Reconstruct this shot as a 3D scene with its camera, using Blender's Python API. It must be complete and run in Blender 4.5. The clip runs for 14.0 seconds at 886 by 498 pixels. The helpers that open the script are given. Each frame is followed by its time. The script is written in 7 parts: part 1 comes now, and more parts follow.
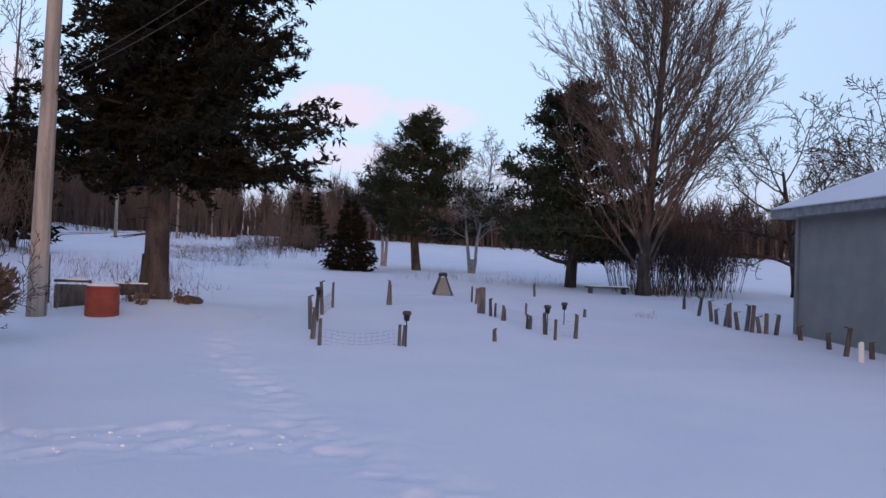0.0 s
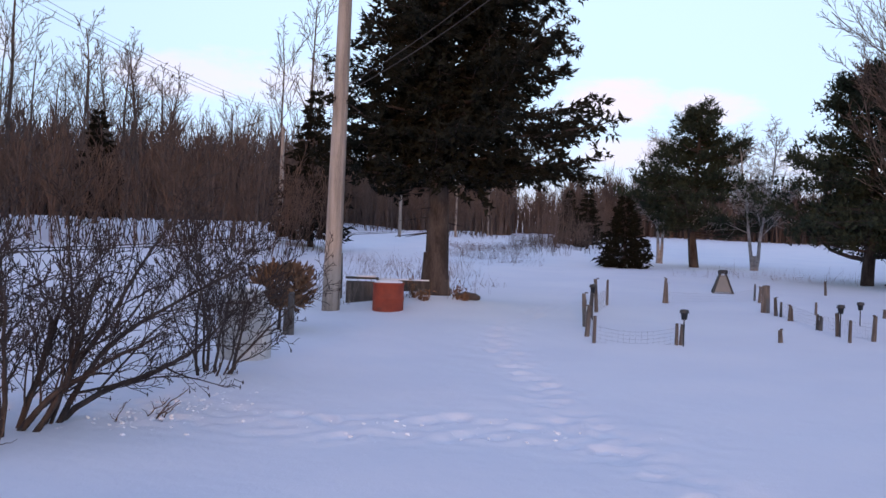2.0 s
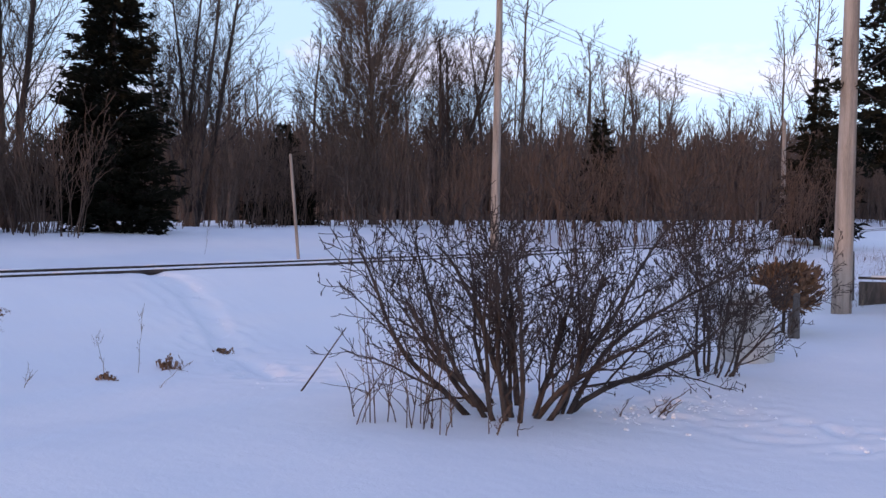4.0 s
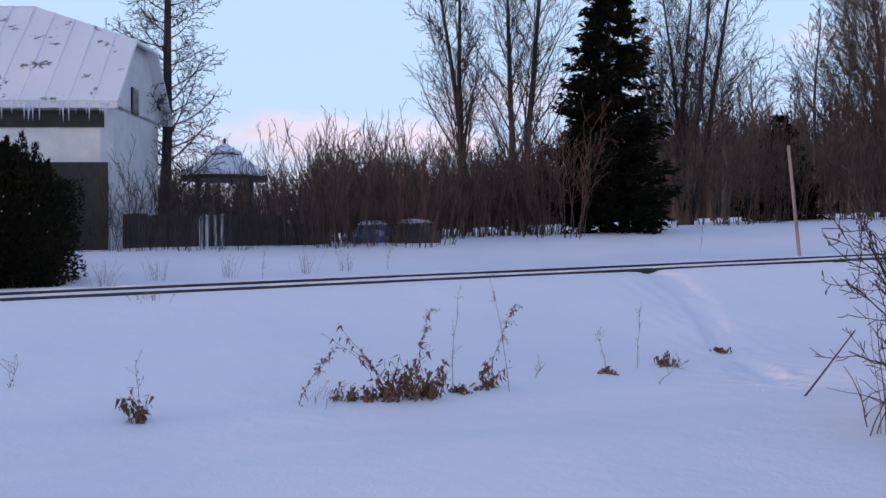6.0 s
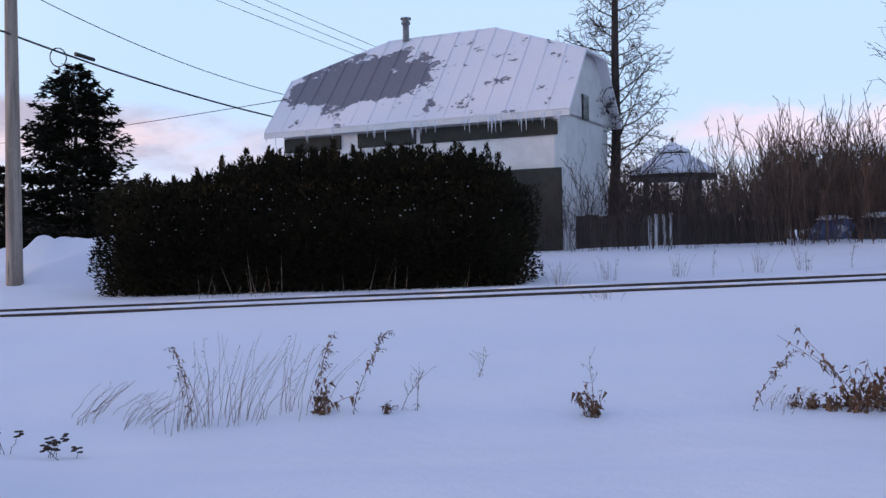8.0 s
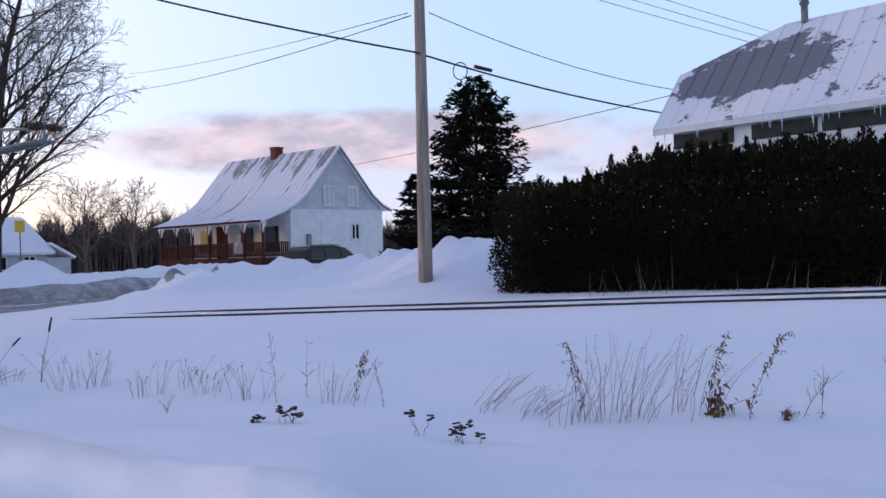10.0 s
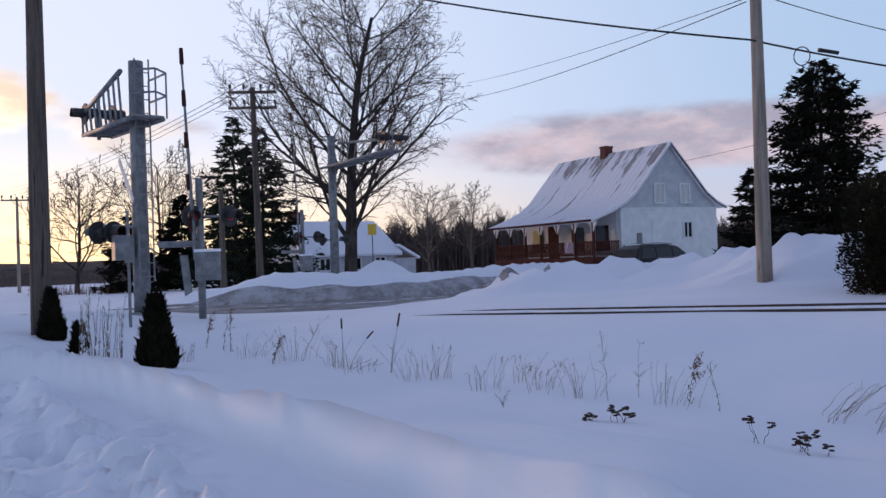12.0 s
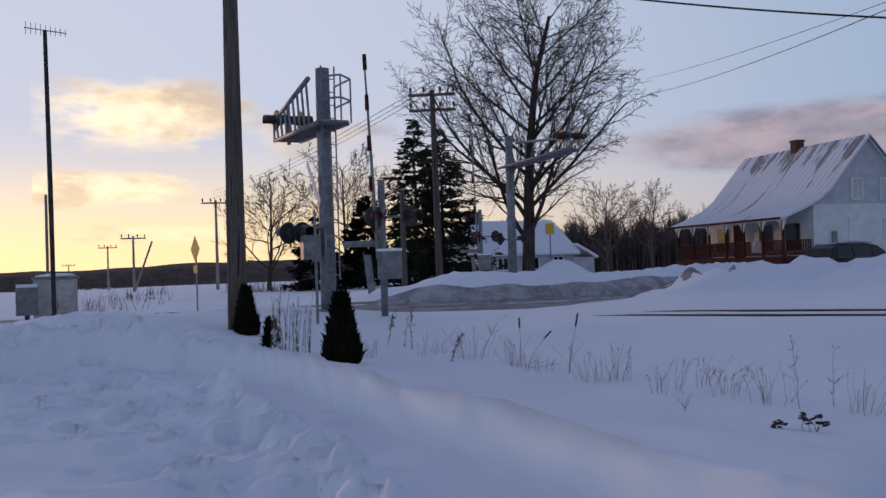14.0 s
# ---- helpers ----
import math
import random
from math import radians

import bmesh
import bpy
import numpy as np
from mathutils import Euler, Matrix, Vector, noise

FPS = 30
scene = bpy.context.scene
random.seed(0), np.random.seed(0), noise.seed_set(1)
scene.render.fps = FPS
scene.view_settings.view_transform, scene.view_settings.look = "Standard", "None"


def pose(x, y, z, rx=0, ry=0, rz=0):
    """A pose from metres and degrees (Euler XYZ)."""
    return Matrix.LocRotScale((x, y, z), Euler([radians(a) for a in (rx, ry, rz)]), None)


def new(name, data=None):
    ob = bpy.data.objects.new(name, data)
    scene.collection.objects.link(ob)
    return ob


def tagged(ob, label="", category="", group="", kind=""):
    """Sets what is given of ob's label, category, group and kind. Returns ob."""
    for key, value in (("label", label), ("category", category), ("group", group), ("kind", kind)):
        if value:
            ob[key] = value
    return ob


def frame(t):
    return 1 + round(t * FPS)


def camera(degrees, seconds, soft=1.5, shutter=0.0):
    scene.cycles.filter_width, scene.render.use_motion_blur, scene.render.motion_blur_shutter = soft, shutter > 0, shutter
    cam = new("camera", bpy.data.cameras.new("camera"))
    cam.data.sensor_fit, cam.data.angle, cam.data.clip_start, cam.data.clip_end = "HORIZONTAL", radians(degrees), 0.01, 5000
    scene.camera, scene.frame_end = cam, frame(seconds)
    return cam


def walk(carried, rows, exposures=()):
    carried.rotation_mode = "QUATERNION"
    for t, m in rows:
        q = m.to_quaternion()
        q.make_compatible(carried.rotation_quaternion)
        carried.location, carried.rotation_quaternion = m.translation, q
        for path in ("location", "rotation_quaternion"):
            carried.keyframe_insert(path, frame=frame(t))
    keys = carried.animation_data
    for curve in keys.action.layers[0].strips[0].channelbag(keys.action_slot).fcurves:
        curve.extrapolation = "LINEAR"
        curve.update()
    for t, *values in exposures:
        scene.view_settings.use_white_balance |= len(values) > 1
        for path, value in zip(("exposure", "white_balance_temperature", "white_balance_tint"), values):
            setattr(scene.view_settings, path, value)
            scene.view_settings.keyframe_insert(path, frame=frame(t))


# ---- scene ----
cam = camera(50.37, 14.0, soft=1.5)
EYE = 1.5
PATH = [
    (0, pose(0, 0, EYE, 91.52, -2.04, 0.00)),
    (0.5, pose(0, 0, EYE, 91.40, -2.15, 0.49)),
    (1, pose(0, 0, EYE, 91.31, -2.10, 2.89)),
    (1.5, pose(0, 0, EYE, 91.10, -2.09, 8.39)),
    (2, pose(0, 0, EYE, 90.78, -1.96, 16.55)),
    (2.5, pose(0, 0, EYE, 90.49, -1.75, 24.63)),
    (3, pose(0, 0, EYE, 90.29, -1.69, 30.74)),
    (3.2, pose(0, 0, EYE, 90.18, -1.57, 34.15)),
    (5.3, pose(0, 0, EYE, 89.63, -0.57, 63.13)),
    (5.5, pose(0, 0, EYE, 89.54, -0.34, 66.21)),
    (6, pose(0, 0, EYE, 89.53, -0.03, 75.66)),
    (6.5, pose(0, 0, EYE, 89.52, 0.20, 81.85)),
    (7, pose(0, 0, EYE, 89.56, 0.41, 89.06)),
    (7.5, pose(0, 0, EYE, 89.63, 0.73, 95.19)),
    (8, pose(0, 0, EYE, 89.70, 0.97, 102.47)),
    (8.5, pose(0, 0, EYE, 89.79, 1.16, 107.91)),
    (8.7, pose(0, 0, EYE, 89.88, 1.26, 111.58)),
    (10.8, pose(0, 0, EYE, 90.17, 1.72, 132.33)),
    (11, pose(0, 0, EYE, 90.23, 1.75, 134.61)),
    (11.5, pose(0, 0, EYE, 90.46, 1.92, 140.83)),
    (12, pose(0, 0, EYE, 90.67, 1.96, 145.76)),
    (12.5, pose(0, 0, EYE, 90.81, 1.88, 149.26)),
    (13, pose(0, 0, EYE, 90.91, 1.89, 152.80)),
    (13.5, pose(0, 0, EYE, 90.98, 1.86, 155.39)),
    (14, pose(0, 0, EYE, 90.99, 1.85, 156.54)),
]
walk(cam, PATH, [(0, -0.08), (1.5, 0.03), (3, 0.36), (5.5, 0.09), (8.0, 0.16), (8.5, 0.27), (11, -0.08), (12.5, -0.4), (14, -0.76)])

# ---------------------------------------------------------------- light
SUN_AZ, SUN_EL = 191.0, 4.2
world = bpy.data.worlds.new("dusk_sky")
scene.world = world
world.use_nodes = True


class Nodes:
    """Short hand for node trees."""

    def __init__(self, tree):
        self.t = tree
        self.n = tree.nodes
        self.n.clear()

    def add(self, kind, **inputs):
        nd = self.n.new(kind)
        for k, val in inputs.items():
            key = k.replace("_", " ")
            if key in nd.inputs:
                self.put(nd.inputs[key], val)
        return nd

    def put(self, socket, val):
        if isinstance(val, bpy.types.NodeSocket):
            self.t.links.new(val, socket)
        else:
            socket.default_value = val

    def math(self, op, a, b=0.0, c=0.0, clamp=False):
        nd = self.n.new("ShaderNodeMath")
        nd.operation = op
        nd.use_clamp = clamp
        for s, val in zip(nd.inputs, (a, b, c)):
            self.put(s, val)
        return nd.outputs[0]

    def mix(self, fac, a, b, blend="MIX"):
        nd = self.n.new("ShaderNodeMix")
        nd.data_type = "RGBA"
        nd.blend_type = blend
        self.put(nd.inputs[0], fac)
        self.put(nd.inputs[6], a)
        self.put(nd.inputs[7], b)
        return nd.outputs[2]

    def ramp(self, fac, *stops):
        nd = self.n.new("ShaderNodeValToRGB")
        el = nd.color_ramp.elements
        while len(el) < len(stops):
            el.new(0.5)
        for e, (p, c) in zip(el, stops):
            e.position = p
            e.color = c if len(c) == 4 else (*c, 1)
        self.put(nd.inputs[0], fac)
        return nd.outputs[0]

    def remap(self, x, a, b, c=0.0, d=1.0):
        nd = self.n.new("ShaderNodeMapRange")
        nd.interpolation_type = "SMOOTHSTEP"
        for s, val in zip(nd.inputs, (x, a, b, c, d)):
            self.put(s, val)
        return nd.outputs[0]

    def noise(self, vec, scale, detail=4.0, rough=0.55):
        nd = self.n.new("ShaderNodeTexNoise")
        if vec is not None:
            self.put(nd.inputs["Vector"], vec)
        nd.inputs["Scale"].default_value = scale
        nd.inputs["Detail"].default_value = detail
        nd.inputs["Roughness"].default_value = rough
        return nd.outputs[0]


def grey(v):
    return (v, v, v, 1)


def build_sky():
    k = Nodes(world.node_tree)
    sky = k.n.new("ShaderNodeTexSky")
    sky.sky_type = "NISHITA"
    sky.sun_disc = False
    sky.sun_elevation = radians(SUN_EL)
    sky.sun_rotation = radians(360 - SUN_AZ)
    sky.altitude = 200
    sky.air_density, sky.dust_density, sky.ozone_density = 1.0, 0.7, 1.6
    co = k.n.new("ShaderNodeTexCoord").outputs["Generated"]
    sep = k.n.new("ShaderNodeSeparateXYZ")
    k.put(sep.inputs[0], co)
    x, y, z = sep.outputs
    sx, sy = -math.sin(radians(SUN_AZ)), math.cos(radians(SUN_AZ))
    near_sun = k.math("ADD", k.math("MULTIPLY", x, sx), k.math("MULTIPLY", y, sy))
    # pale, high haze over the whole sky, warmer towards the setting sun
    low_col = k.mix(k.remap(near_sun, 0.5, 1.0), (8.5, 8.2, 10.0, 1), (23.0, 17.0, 9.2, 1))
    mid_col = k.mix(k.remap(near_sun, 0.3, 1.0), (5.9, 7.9, 11.2, 1), (11.0, 11.6, 14.4, 1))
    mid_col = k.mix(k.remap(near_sun, -0.72, -1.0), mid_col, (7.5, 9.9, 13.2, 1))
    haze_col = k.mix(k.remap(z, 0.0, 0.16), low_col, mid_col)
    haze_col = k.mix(k.remap(z, 0.28, 0.8), haze_col, (2.75, 3.3, 6.3, 1))
    base = k.mix(0.88, sky.outputs[0], haze_col)
    # long flat clouds low in the sky: bearing, elevation, half width, half height (degrees), density
    az = k.math("MULTIPLY", k.math("ARCTAN2", k.math("MULTIPLY", x, -1.0), y), 57.2958)
    el = k.math("MULTIPLY", k.math("ARCSINE", z), 57.2958)
    mp = k.n.new("ShaderNodeMapping")
    mp.inputs["Scale"].default_value = (1.0, 1.0, 2.6)
    k.put(mp.inputs[0], co)
    rag = k.noise(mp.outputs[0], 9.0, 7.0, 0.6)
    rag2 = k.noise(mp.outputs[0], 30.0, 4.0, 0.6)
    body = None
    for a0, e0, wa, we, den in ((7.0, 9.8, 3.6, 1.5, 0.7), (0.5, 9.7, 3.2, 1.0, 0.6), (4.5, 6.9, 4.0, 1.0, 0.5), (6.0, 3.2, 8.0, 0.9, 0.6), (-6.0, 6.0, 6.0, 1.2, 0.35), (30.0, 10.5, 9.0, 1.6, 0.5), (48.0, 11.0, 7.0, 2.0, 0.5), (82.0, 6.2, 9.0, 1.5, 0.8), (70.0, 8.5, 7.0, 1.2, 0.35),
                                (112.0, 5.6, 8.0, 1.6, 0.6), (131.0, 6.6, 17.0, 2.0, 1.0), (174.0, 9.2, 6.5, 2.2, 0.9), (176.0, 5.0, 6.0, 1.1, 0.8), (164.0, 8.2, 4.5, 1.4, 0.6), (160.0, 5.0, 5.0, 0.8, 0.5), (170.0, 2.4, 9.0, 0.7, 0.5), (-160.0, 7.0, 14.0, 2.5, 0.7)):
        dx = k.math("DIVIDE", k.math("SUBTRACT", az, a0), wa)
        dy = k.math("DIVIDE", k.math("SUBTRACT", el, e0), we)
        r2 = k.math("ADD", k.math("MULTIPLY", dx, dx), k.math("MULTIPLY", dy, dy))
        torn = 1.5 if den == 1.0 else 4.2
        f = k.math("MULTIPLY", k.remap(k.math("ADD", r2, k.math("MULTIPLY", k.math("SUBTRACT", rag, 0.5), torn)), 1.25, 0.35 if den == 1.0 else 0.1), den)
        body = f if body is None else k.math("MAXIMUM", body, f)
    mask = k.math("MULTIPLY", body, k.remap(rag2, 0.15, 0.6, 0.75, 1.0))
    shade = k.remap(k.math("ADD", rag, k.math("MULTIPLY", rag2, 0.3)), 0.5, 0.8)
    dull = k.mix(shade, (4.9, 4.6, 5.9, 1), (8.4, 6.9, 7.7, 1))
    lit = k.mix(shade, (15.0, 11.0, 7.2, 1), (28.0, 22.0, 13.5, 1))
    col = k.mix(k.remap(near_sun, 0.8, 0.98), dull, lit)
    col = k.mix(k.remap(near_sun, 0.1, -0.5), col, (10.0, 8.0, 9.2, 1))
    final = k.mix(mask, base, col)
    bg = k.n.new("ShaderNodeBackground")
    k.put(bg.inputs[0], final)
    bg.inputs[1].default_value = 0.1
    out = k.n.new("ShaderNodeOutputWorld")
    k.put(out.inputs[0], bg.outputs[0])


build_sky()
sun = new("sun", bpy.data.lights.new("sun", "SUN"))
sun.data.energy = 1.0
sun.data.angle = radians(1.0)
sun.data.color = (1.0, 0.52, 0.26)
sun.rotation_euler = Vector((math.sin(radians(SUN_AZ)) * math.cos(radians(SUN_EL)), -math.cos(radians(SUN_AZ)) * math.cos(radians(SUN_EL)), -math.sin(radians(SUN_EL)))).to_track_quat("-Z", "Y").to_euler()


# ---------------------------------------------------------------- materials
def surface(name, col_a, col_b, scale=6.0, rough=0.8, gloss=0.5, metal=0.0, bump=0.3, bump_scale=40.0, stretch=(1, 1, 1), spots=None, per_object=0.0, dist=0.02):
    """Two-scale procedural surface: broad patches from col_a to col_b, fine grain, bump; spots adds a third colour."""
    mat = bpy.data.materials.new(name)
    mat.use_nodes = True
    k = Nodes(mat.node_tree)
    co = k.n.new("ShaderNodeTexCoord").outputs["Object"]
    mp = k.n.new("ShaderNodeMapping")
    mp.inputs["Scale"].default_value = stretch
    k.put(mp.inputs[0], co)
    vec = mp.outputs[0]
    broad = k.noise(vec, scale, 5.0)
    fine = k.noise(vec, bump_scale, 4.0, 0.65)
    f = k.math("ADD", k.math("MULTIPLY", broad, 0.65), k.math("MULTIPLY", fine, 0.35))
    col = k.mix(k.remap(f, 0.36, 0.64), (*col_a, 1), (*col_b, 1))
    if spots:
        col = k.mix(k.remap(k.noise(vec, spots[1], 4.0), spots[2], spots[2] + 0.08), col, (*spots[0], 1))
    if per_object:
        rnd = k.n.new("ShaderNodeObjectInfo").outputs["Random"]
        v = k.math("ADD", k.math("MULTIPLY", rnd, 2 * per_object), 1.0 - per_object)
        hsv = k.n.new("ShaderNodeHueSaturation")
        k.put(hsv.inputs["Value"], v)
        k.put(hsv.inputs["Color"], col)
        col = hsv.outputs[0]
    b = k.n.new("ShaderNodeBsdfPrincipled")
    k.put(b.inputs["Base Color"], col)
    b.inputs["Metallic"].default_value = metal
    b.inputs["Specular IOR Level"].default_value = gloss
    k.put(b.inputs["Roughness"], k.math("ADD", k.math("MULTIPLY", fine, 0.25), rough - 0.12, clamp=True))
    if bump:
        bp = k.n.new("ShaderNodeBump")
        bp.inputs["Strength"].default_value = bump
        bp.inputs["Distance"].default_value = dist
        k.put(bp.inputs["Height"], fine)
        k.put(b.inputs["Normal"], bp.outputs[0])
    o = k.n.new("ShaderNodeOutputMaterial")
    k.put(o.inputs[0], b.outputs[0])
    return mat


def snow_material():
    mat = bpy.data.materials.new("snow")
    mat.use_nodes = True
    k = Nodes(mat.node_tree)
    co = k.n.new("ShaderNodeTexCoord").outputs["Object"]
    broad = k.noise(co, 0.35, 5.0)
    mid = k.noise(co, 3.0, 5.0, 0.6)
    fine = k.noise(co, 55.0, 3.0, 0.6)
    col = k.mix(k.remap(broad, 0.3, 0.7), (0.80, 0.82, 0.86, 1), (0.86, 0.87, 0.89, 1))
    b = k.n.new("ShaderNodeBsdfPrincipled")
    k.put(b.inputs["Base Color"], col)
    b.inputs["Roughness"].default_value = 0.75
    b.inputs["Specular IOR Level"].default_value = 0.25
    h = k.math("ADD", k.math("MULTIPLY", mid, 0.7), k.math("MULTIPLY", fine, 0.12))
    bp = k.n.new("ShaderNodeBump")
    bp.inputs["Strength"].default_value = 0.35
    bp.inputs["Distance"].default_value = 0.06
    k.put(bp.inputs["Height"], h)
    k.put(b.inputs["Normal"], bp.outputs[0])
    o = k.n.new("ShaderNodeOutputMaterial")
    k.put(o.inputs[0], b.outputs[0])
    return mat


def roof_material(name, metal_col, amount, scale, streak=(1, 1, 1), bare=(0, 0, 0), reach=(9, 9, 9), bias=0.0):
    """Ribbed sheet metal partly under wind-blown snow."""
    mat = bpy.data.materials.new(name)
    mat.use_nodes = True
    k = Nodes(mat.node_tree)
    co = k.n.new("ShaderNodeTexCoord").outputs["Object"]
    mp = k.n.new("ShaderNodeMapping")
    mp.inputs["Scale"].default_value = streak
    k.put(mp.inputs[0], co)
    n = k.math("ADD", k.math("MULTIPLY", k.noise(mp.outputs[0], scale, 6.0, 0.6), 0.75), k.math("MULTIPLY", k.noise(mp.outputs[0], scale * 6, 4.0, 0.6), 0.25))
    sp = k.n.new("ShaderNodeSeparateXYZ")
    k.put(sp.inputs[0], co)
    d2 = 0.0
    for i in range(3):
        q = k.math("DIVIDE", k.math("SUBTRACT", sp.outputs[i], bare[i]), reach[i])
        d2 = k.math("ADD", k.math("MULTIPLY", q, q), d2)
    n = k.math("SUBTRACT", n, k.math("MULTIPLY", k.remap(d2, 1.3, 0.0), bias))
    m = k.remap(n, amount, amount + 0.035)
    grain = k.noise(co, 14.0, 4.0)
    col = k.mix(m, (*[c * 0.9 for c in metal_col], 1), (0.82, 0.82, 0.85, 1))
    col = k.mix(k.math("MULTIPLY", grain, 0.25), col, (0.5, 0.47, 0.47, 1))
    b = k.n.new("ShaderNodeBsdfPrincipled")
    k.put(b.inputs["Base Color"], col)
    b.inputs["Roughness"].default_value = 0.7
    bp = k.n.new("ShaderNodeBump")
    bp.inputs["Strength"].default_value = 0.5
    bp.inputs["Distance"].default_value = 0.05
    k.put(bp.inputs["Height"], m)
    k.put(b.inputs["Normal"], bp.outputs[0])
    o = k.n.new("ShaderNodeOutputMaterial")
    k.put(o.inputs[0], b.outputs[0])
    return mat


def glass_material():
    mat = bpy.data.materials.new("window_glass")
    mat.use_nodes = True
    k = Nodes(mat.node_tree)
    b = k.n.new("ShaderNodeBsdfPrincipled")
    b.inputs["Base Color"].default_value = (0.012, 0.014, 0.016, 1)
    b.inputs["Roughness"].default_value = 0.1
    b.inputs["Specular IOR Level"].default_value = 0.4
    o = k.n.new("ShaderNodeOutputMaterial")
    k.put(o.inputs[0], b.outputs[0])
    return mat


SNOW = snow_material()
ROAD = surface("packed_road_snow", (0.13, 0.118, 0.112), (0.36, 0.34, 0.34), 1.6, 0.75, bump=0.5, bump_scale=12, spots=((0.2, 0.17, 0.15), 2.5, 0.58))
DIRTY = surface("plowed_dirty_snow", (0.2, 0.185, 0.175), (0.46, 0.45, 0.46), 1.2, 0.8, bump=0.6, bump_scale=7, spots=((0.25, 0.21, 0.17), 3.5, 0.6))
BARK = surface("grey_brown_bark", (0.075, 0.056, 0.046), (0.16, 0.125, 0.105), 5, 0.95, gloss=0.1, bump=0.8, bump_scale=30, stretch=(1, 1, 0.25), per_object=0.12)
BARK_DARK = surface("dark_maple_bark", (0.036, 0.028, 0.025), (0.09, 0.072, 0.064), 5, 0.95, gloss=0.1, bump=0.8, bump_scale=30, stretch=(1, 1, 0.3))
BARK_RED = surface("reddish_twig_bark", (0.07, 0.049, 0.038), (0.15, 0.104, 0.08), 2, 0.95, gloss=0.1, bump=0.4, bump_scale=30)
BIRCH = surface("pale_birch_bark", (0.2, 0.18, 0.17), (0.36, 0.335, 0.32), 3, 0.85, bump=0.4, bump_scale=16, stretch=(1, 1, 2), spots=((0.07, 0.06, 0.05), 7, 0.62))
NEEDLE = surface("spruce_needles", (0.008, 0.009, 0.006), (0.021, 0.021, 0.014), 3, 0.85, gloss=0.08, bump=0)
PINE = surface("pine_needles", (0.016, 0.024, 0.016), (0.045, 0.055, 0.034), 3, 0.85, gloss=0.08, bump=0)
CEDAR = surface("cedar_foliage", (0.009, 0.0085, 0.005), (0.026, 0.022, 0.012), 1.5, 0.85, gloss=0.08, bump=0, spots=((0.055, 0.040, 0.018), 1.2, 0.6))
POLE = surface("weathered_pole_wood", (0.20, 0.165, 0.135), (0.40, 0.335, 0.28), 1.6, 0.9, bump=0.6, bump_scale=22, stretch=(6, 6, 0.4), spots=((0.09, 0.07, 0.055), 1.5, 0.66), per_object=0.12)
# dark weathered wood; shade of the poles against the sunset is in the colour
POLE_BACKLIT = surface("dark_backlit_pole_wood", (0.06, 0.045, 0.036), (0.15, 0.115, 0.095), 1.6, 0.9, bump=0.6, bump_scale=22, stretch=(6, 6, 0.4), spots=((0.03, 0.024, 0.02), 1.5, 0.62))
STAKE = surface("old_grey_wood", (0.065, 0.056, 0.05), (0.17, 0.15, 0.135), 4, 0.95, bump=0.6, bump_scale=30, stretch=(5, 5, 0.6), per_object=0.3)
IRON = surface("dark_iron", (0.03, 0.03, 0.032), (0.07, 0.065, 0.06), 8, 0.6, metal=0.6, bump=0.2)
RAIL = surface("rusty_rail_steel", (0.035, 0.026, 0.022), (0.085, 0.06, 0.05), 3, 0.65, metal=0.4, bump=0.3)
GALV = surface("galvanised_steel", (0.15, 0.155, 0.16), (0.27, 0.275, 0.28), 5, 0.55, metal=0.3, bump=0.1)
WIRE = surface("black_cable", (0.012, 0.012, 0.013), (0.03, 0.03, 0.03), 5, 0.6, bump=0)
WHITE = surface("old_white_paint", (0.64, 0.64, 0.63), (0.74, 0.74, 0.73), 2.5, 0.75, bump=0.25, bump_scale=25, spots=((0.48, 0.46, 0.44), 3.0, 0.72))
SIDING_GREY = surface("grey_vinyl_siding", (0.19, 0.19, 0.18), (0.235, 0.235, 0.225), 2, 0.7, bump=0.15)
SIDING_BLUE = surface("pale_grey_siding", (0.42, 0.43, 0.45), (0.54, 0.55, 0.57), 2, 0.75, bump=0.2)
GREEN = surface("dark_green_board", (0.012, 0.015, 0.012), (0.027, 0.032, 0.025), 3, 0.7, bump=0.3)
DARKWOOD = surface("dark_red_wood", (0.045, 0.016, 0.013), (0.085, 0.032, 0.027), 4, 0.9, gloss=0.08, bump=0.3)
BROWN = surface("dark_brown_boards", (0.045, 0.036, 0.03), (0.10, 0.08, 0.068), 4, 0.9, bump=0.4, stretch=(4, 4, 0.7), per_object=0.25)
BRICK = surface("red_brick", (0.085, 0.026, 0.02), (0.15, 0.05, 0.038), 12, 0.9, bump=0.4)
ROOF_BARN = roof_material("snowy_barn_roof", (0.15, 0.15, 0.18), 0.385, 1.1, (1.0, 1.3, 1.3), (-2.2, 1.5, 5.2), (3.3, 1.2, 1.7), 0.25)
ROOF_HOUSE = roof_material("snowy_house_roof", (0.30, 0.28, 0.28), 0.38, 0.6, (0.35, 2.6, 0.45), (-0.6, 0.0, 6.9), (1.8, 9.0, 1.6), 0.11)
GLASS = glass_material()
ORANGE = surface("rusty_orange_drum", (0.2, 0.03, 0.013), (0.29, 0.05, 0.02), 4, 0.7, bump=0.3, spots=((0.16, 0.05, 0.03), 5, 0.62))
TARP = surface("grey_white_wrap", (0.42, 0.40, 0.37), (0.60, 0.58, 0.55), 3, 0.9, bump=0.5, bump_scale=12)
CURTAIN = surface("pale_curtain", (0.5, 0.49, 0.46), (0.62, 0.61, 0.58), 9, 0.8, bump=0.3, stretch=(6, 1, 0.5))
GRASS = surface("dry_reddish_grass", (0.08, 0.04, 0.026), (0.17, 0.1, 0.065), 2, 0.95, gloss=0.1, bump=0)
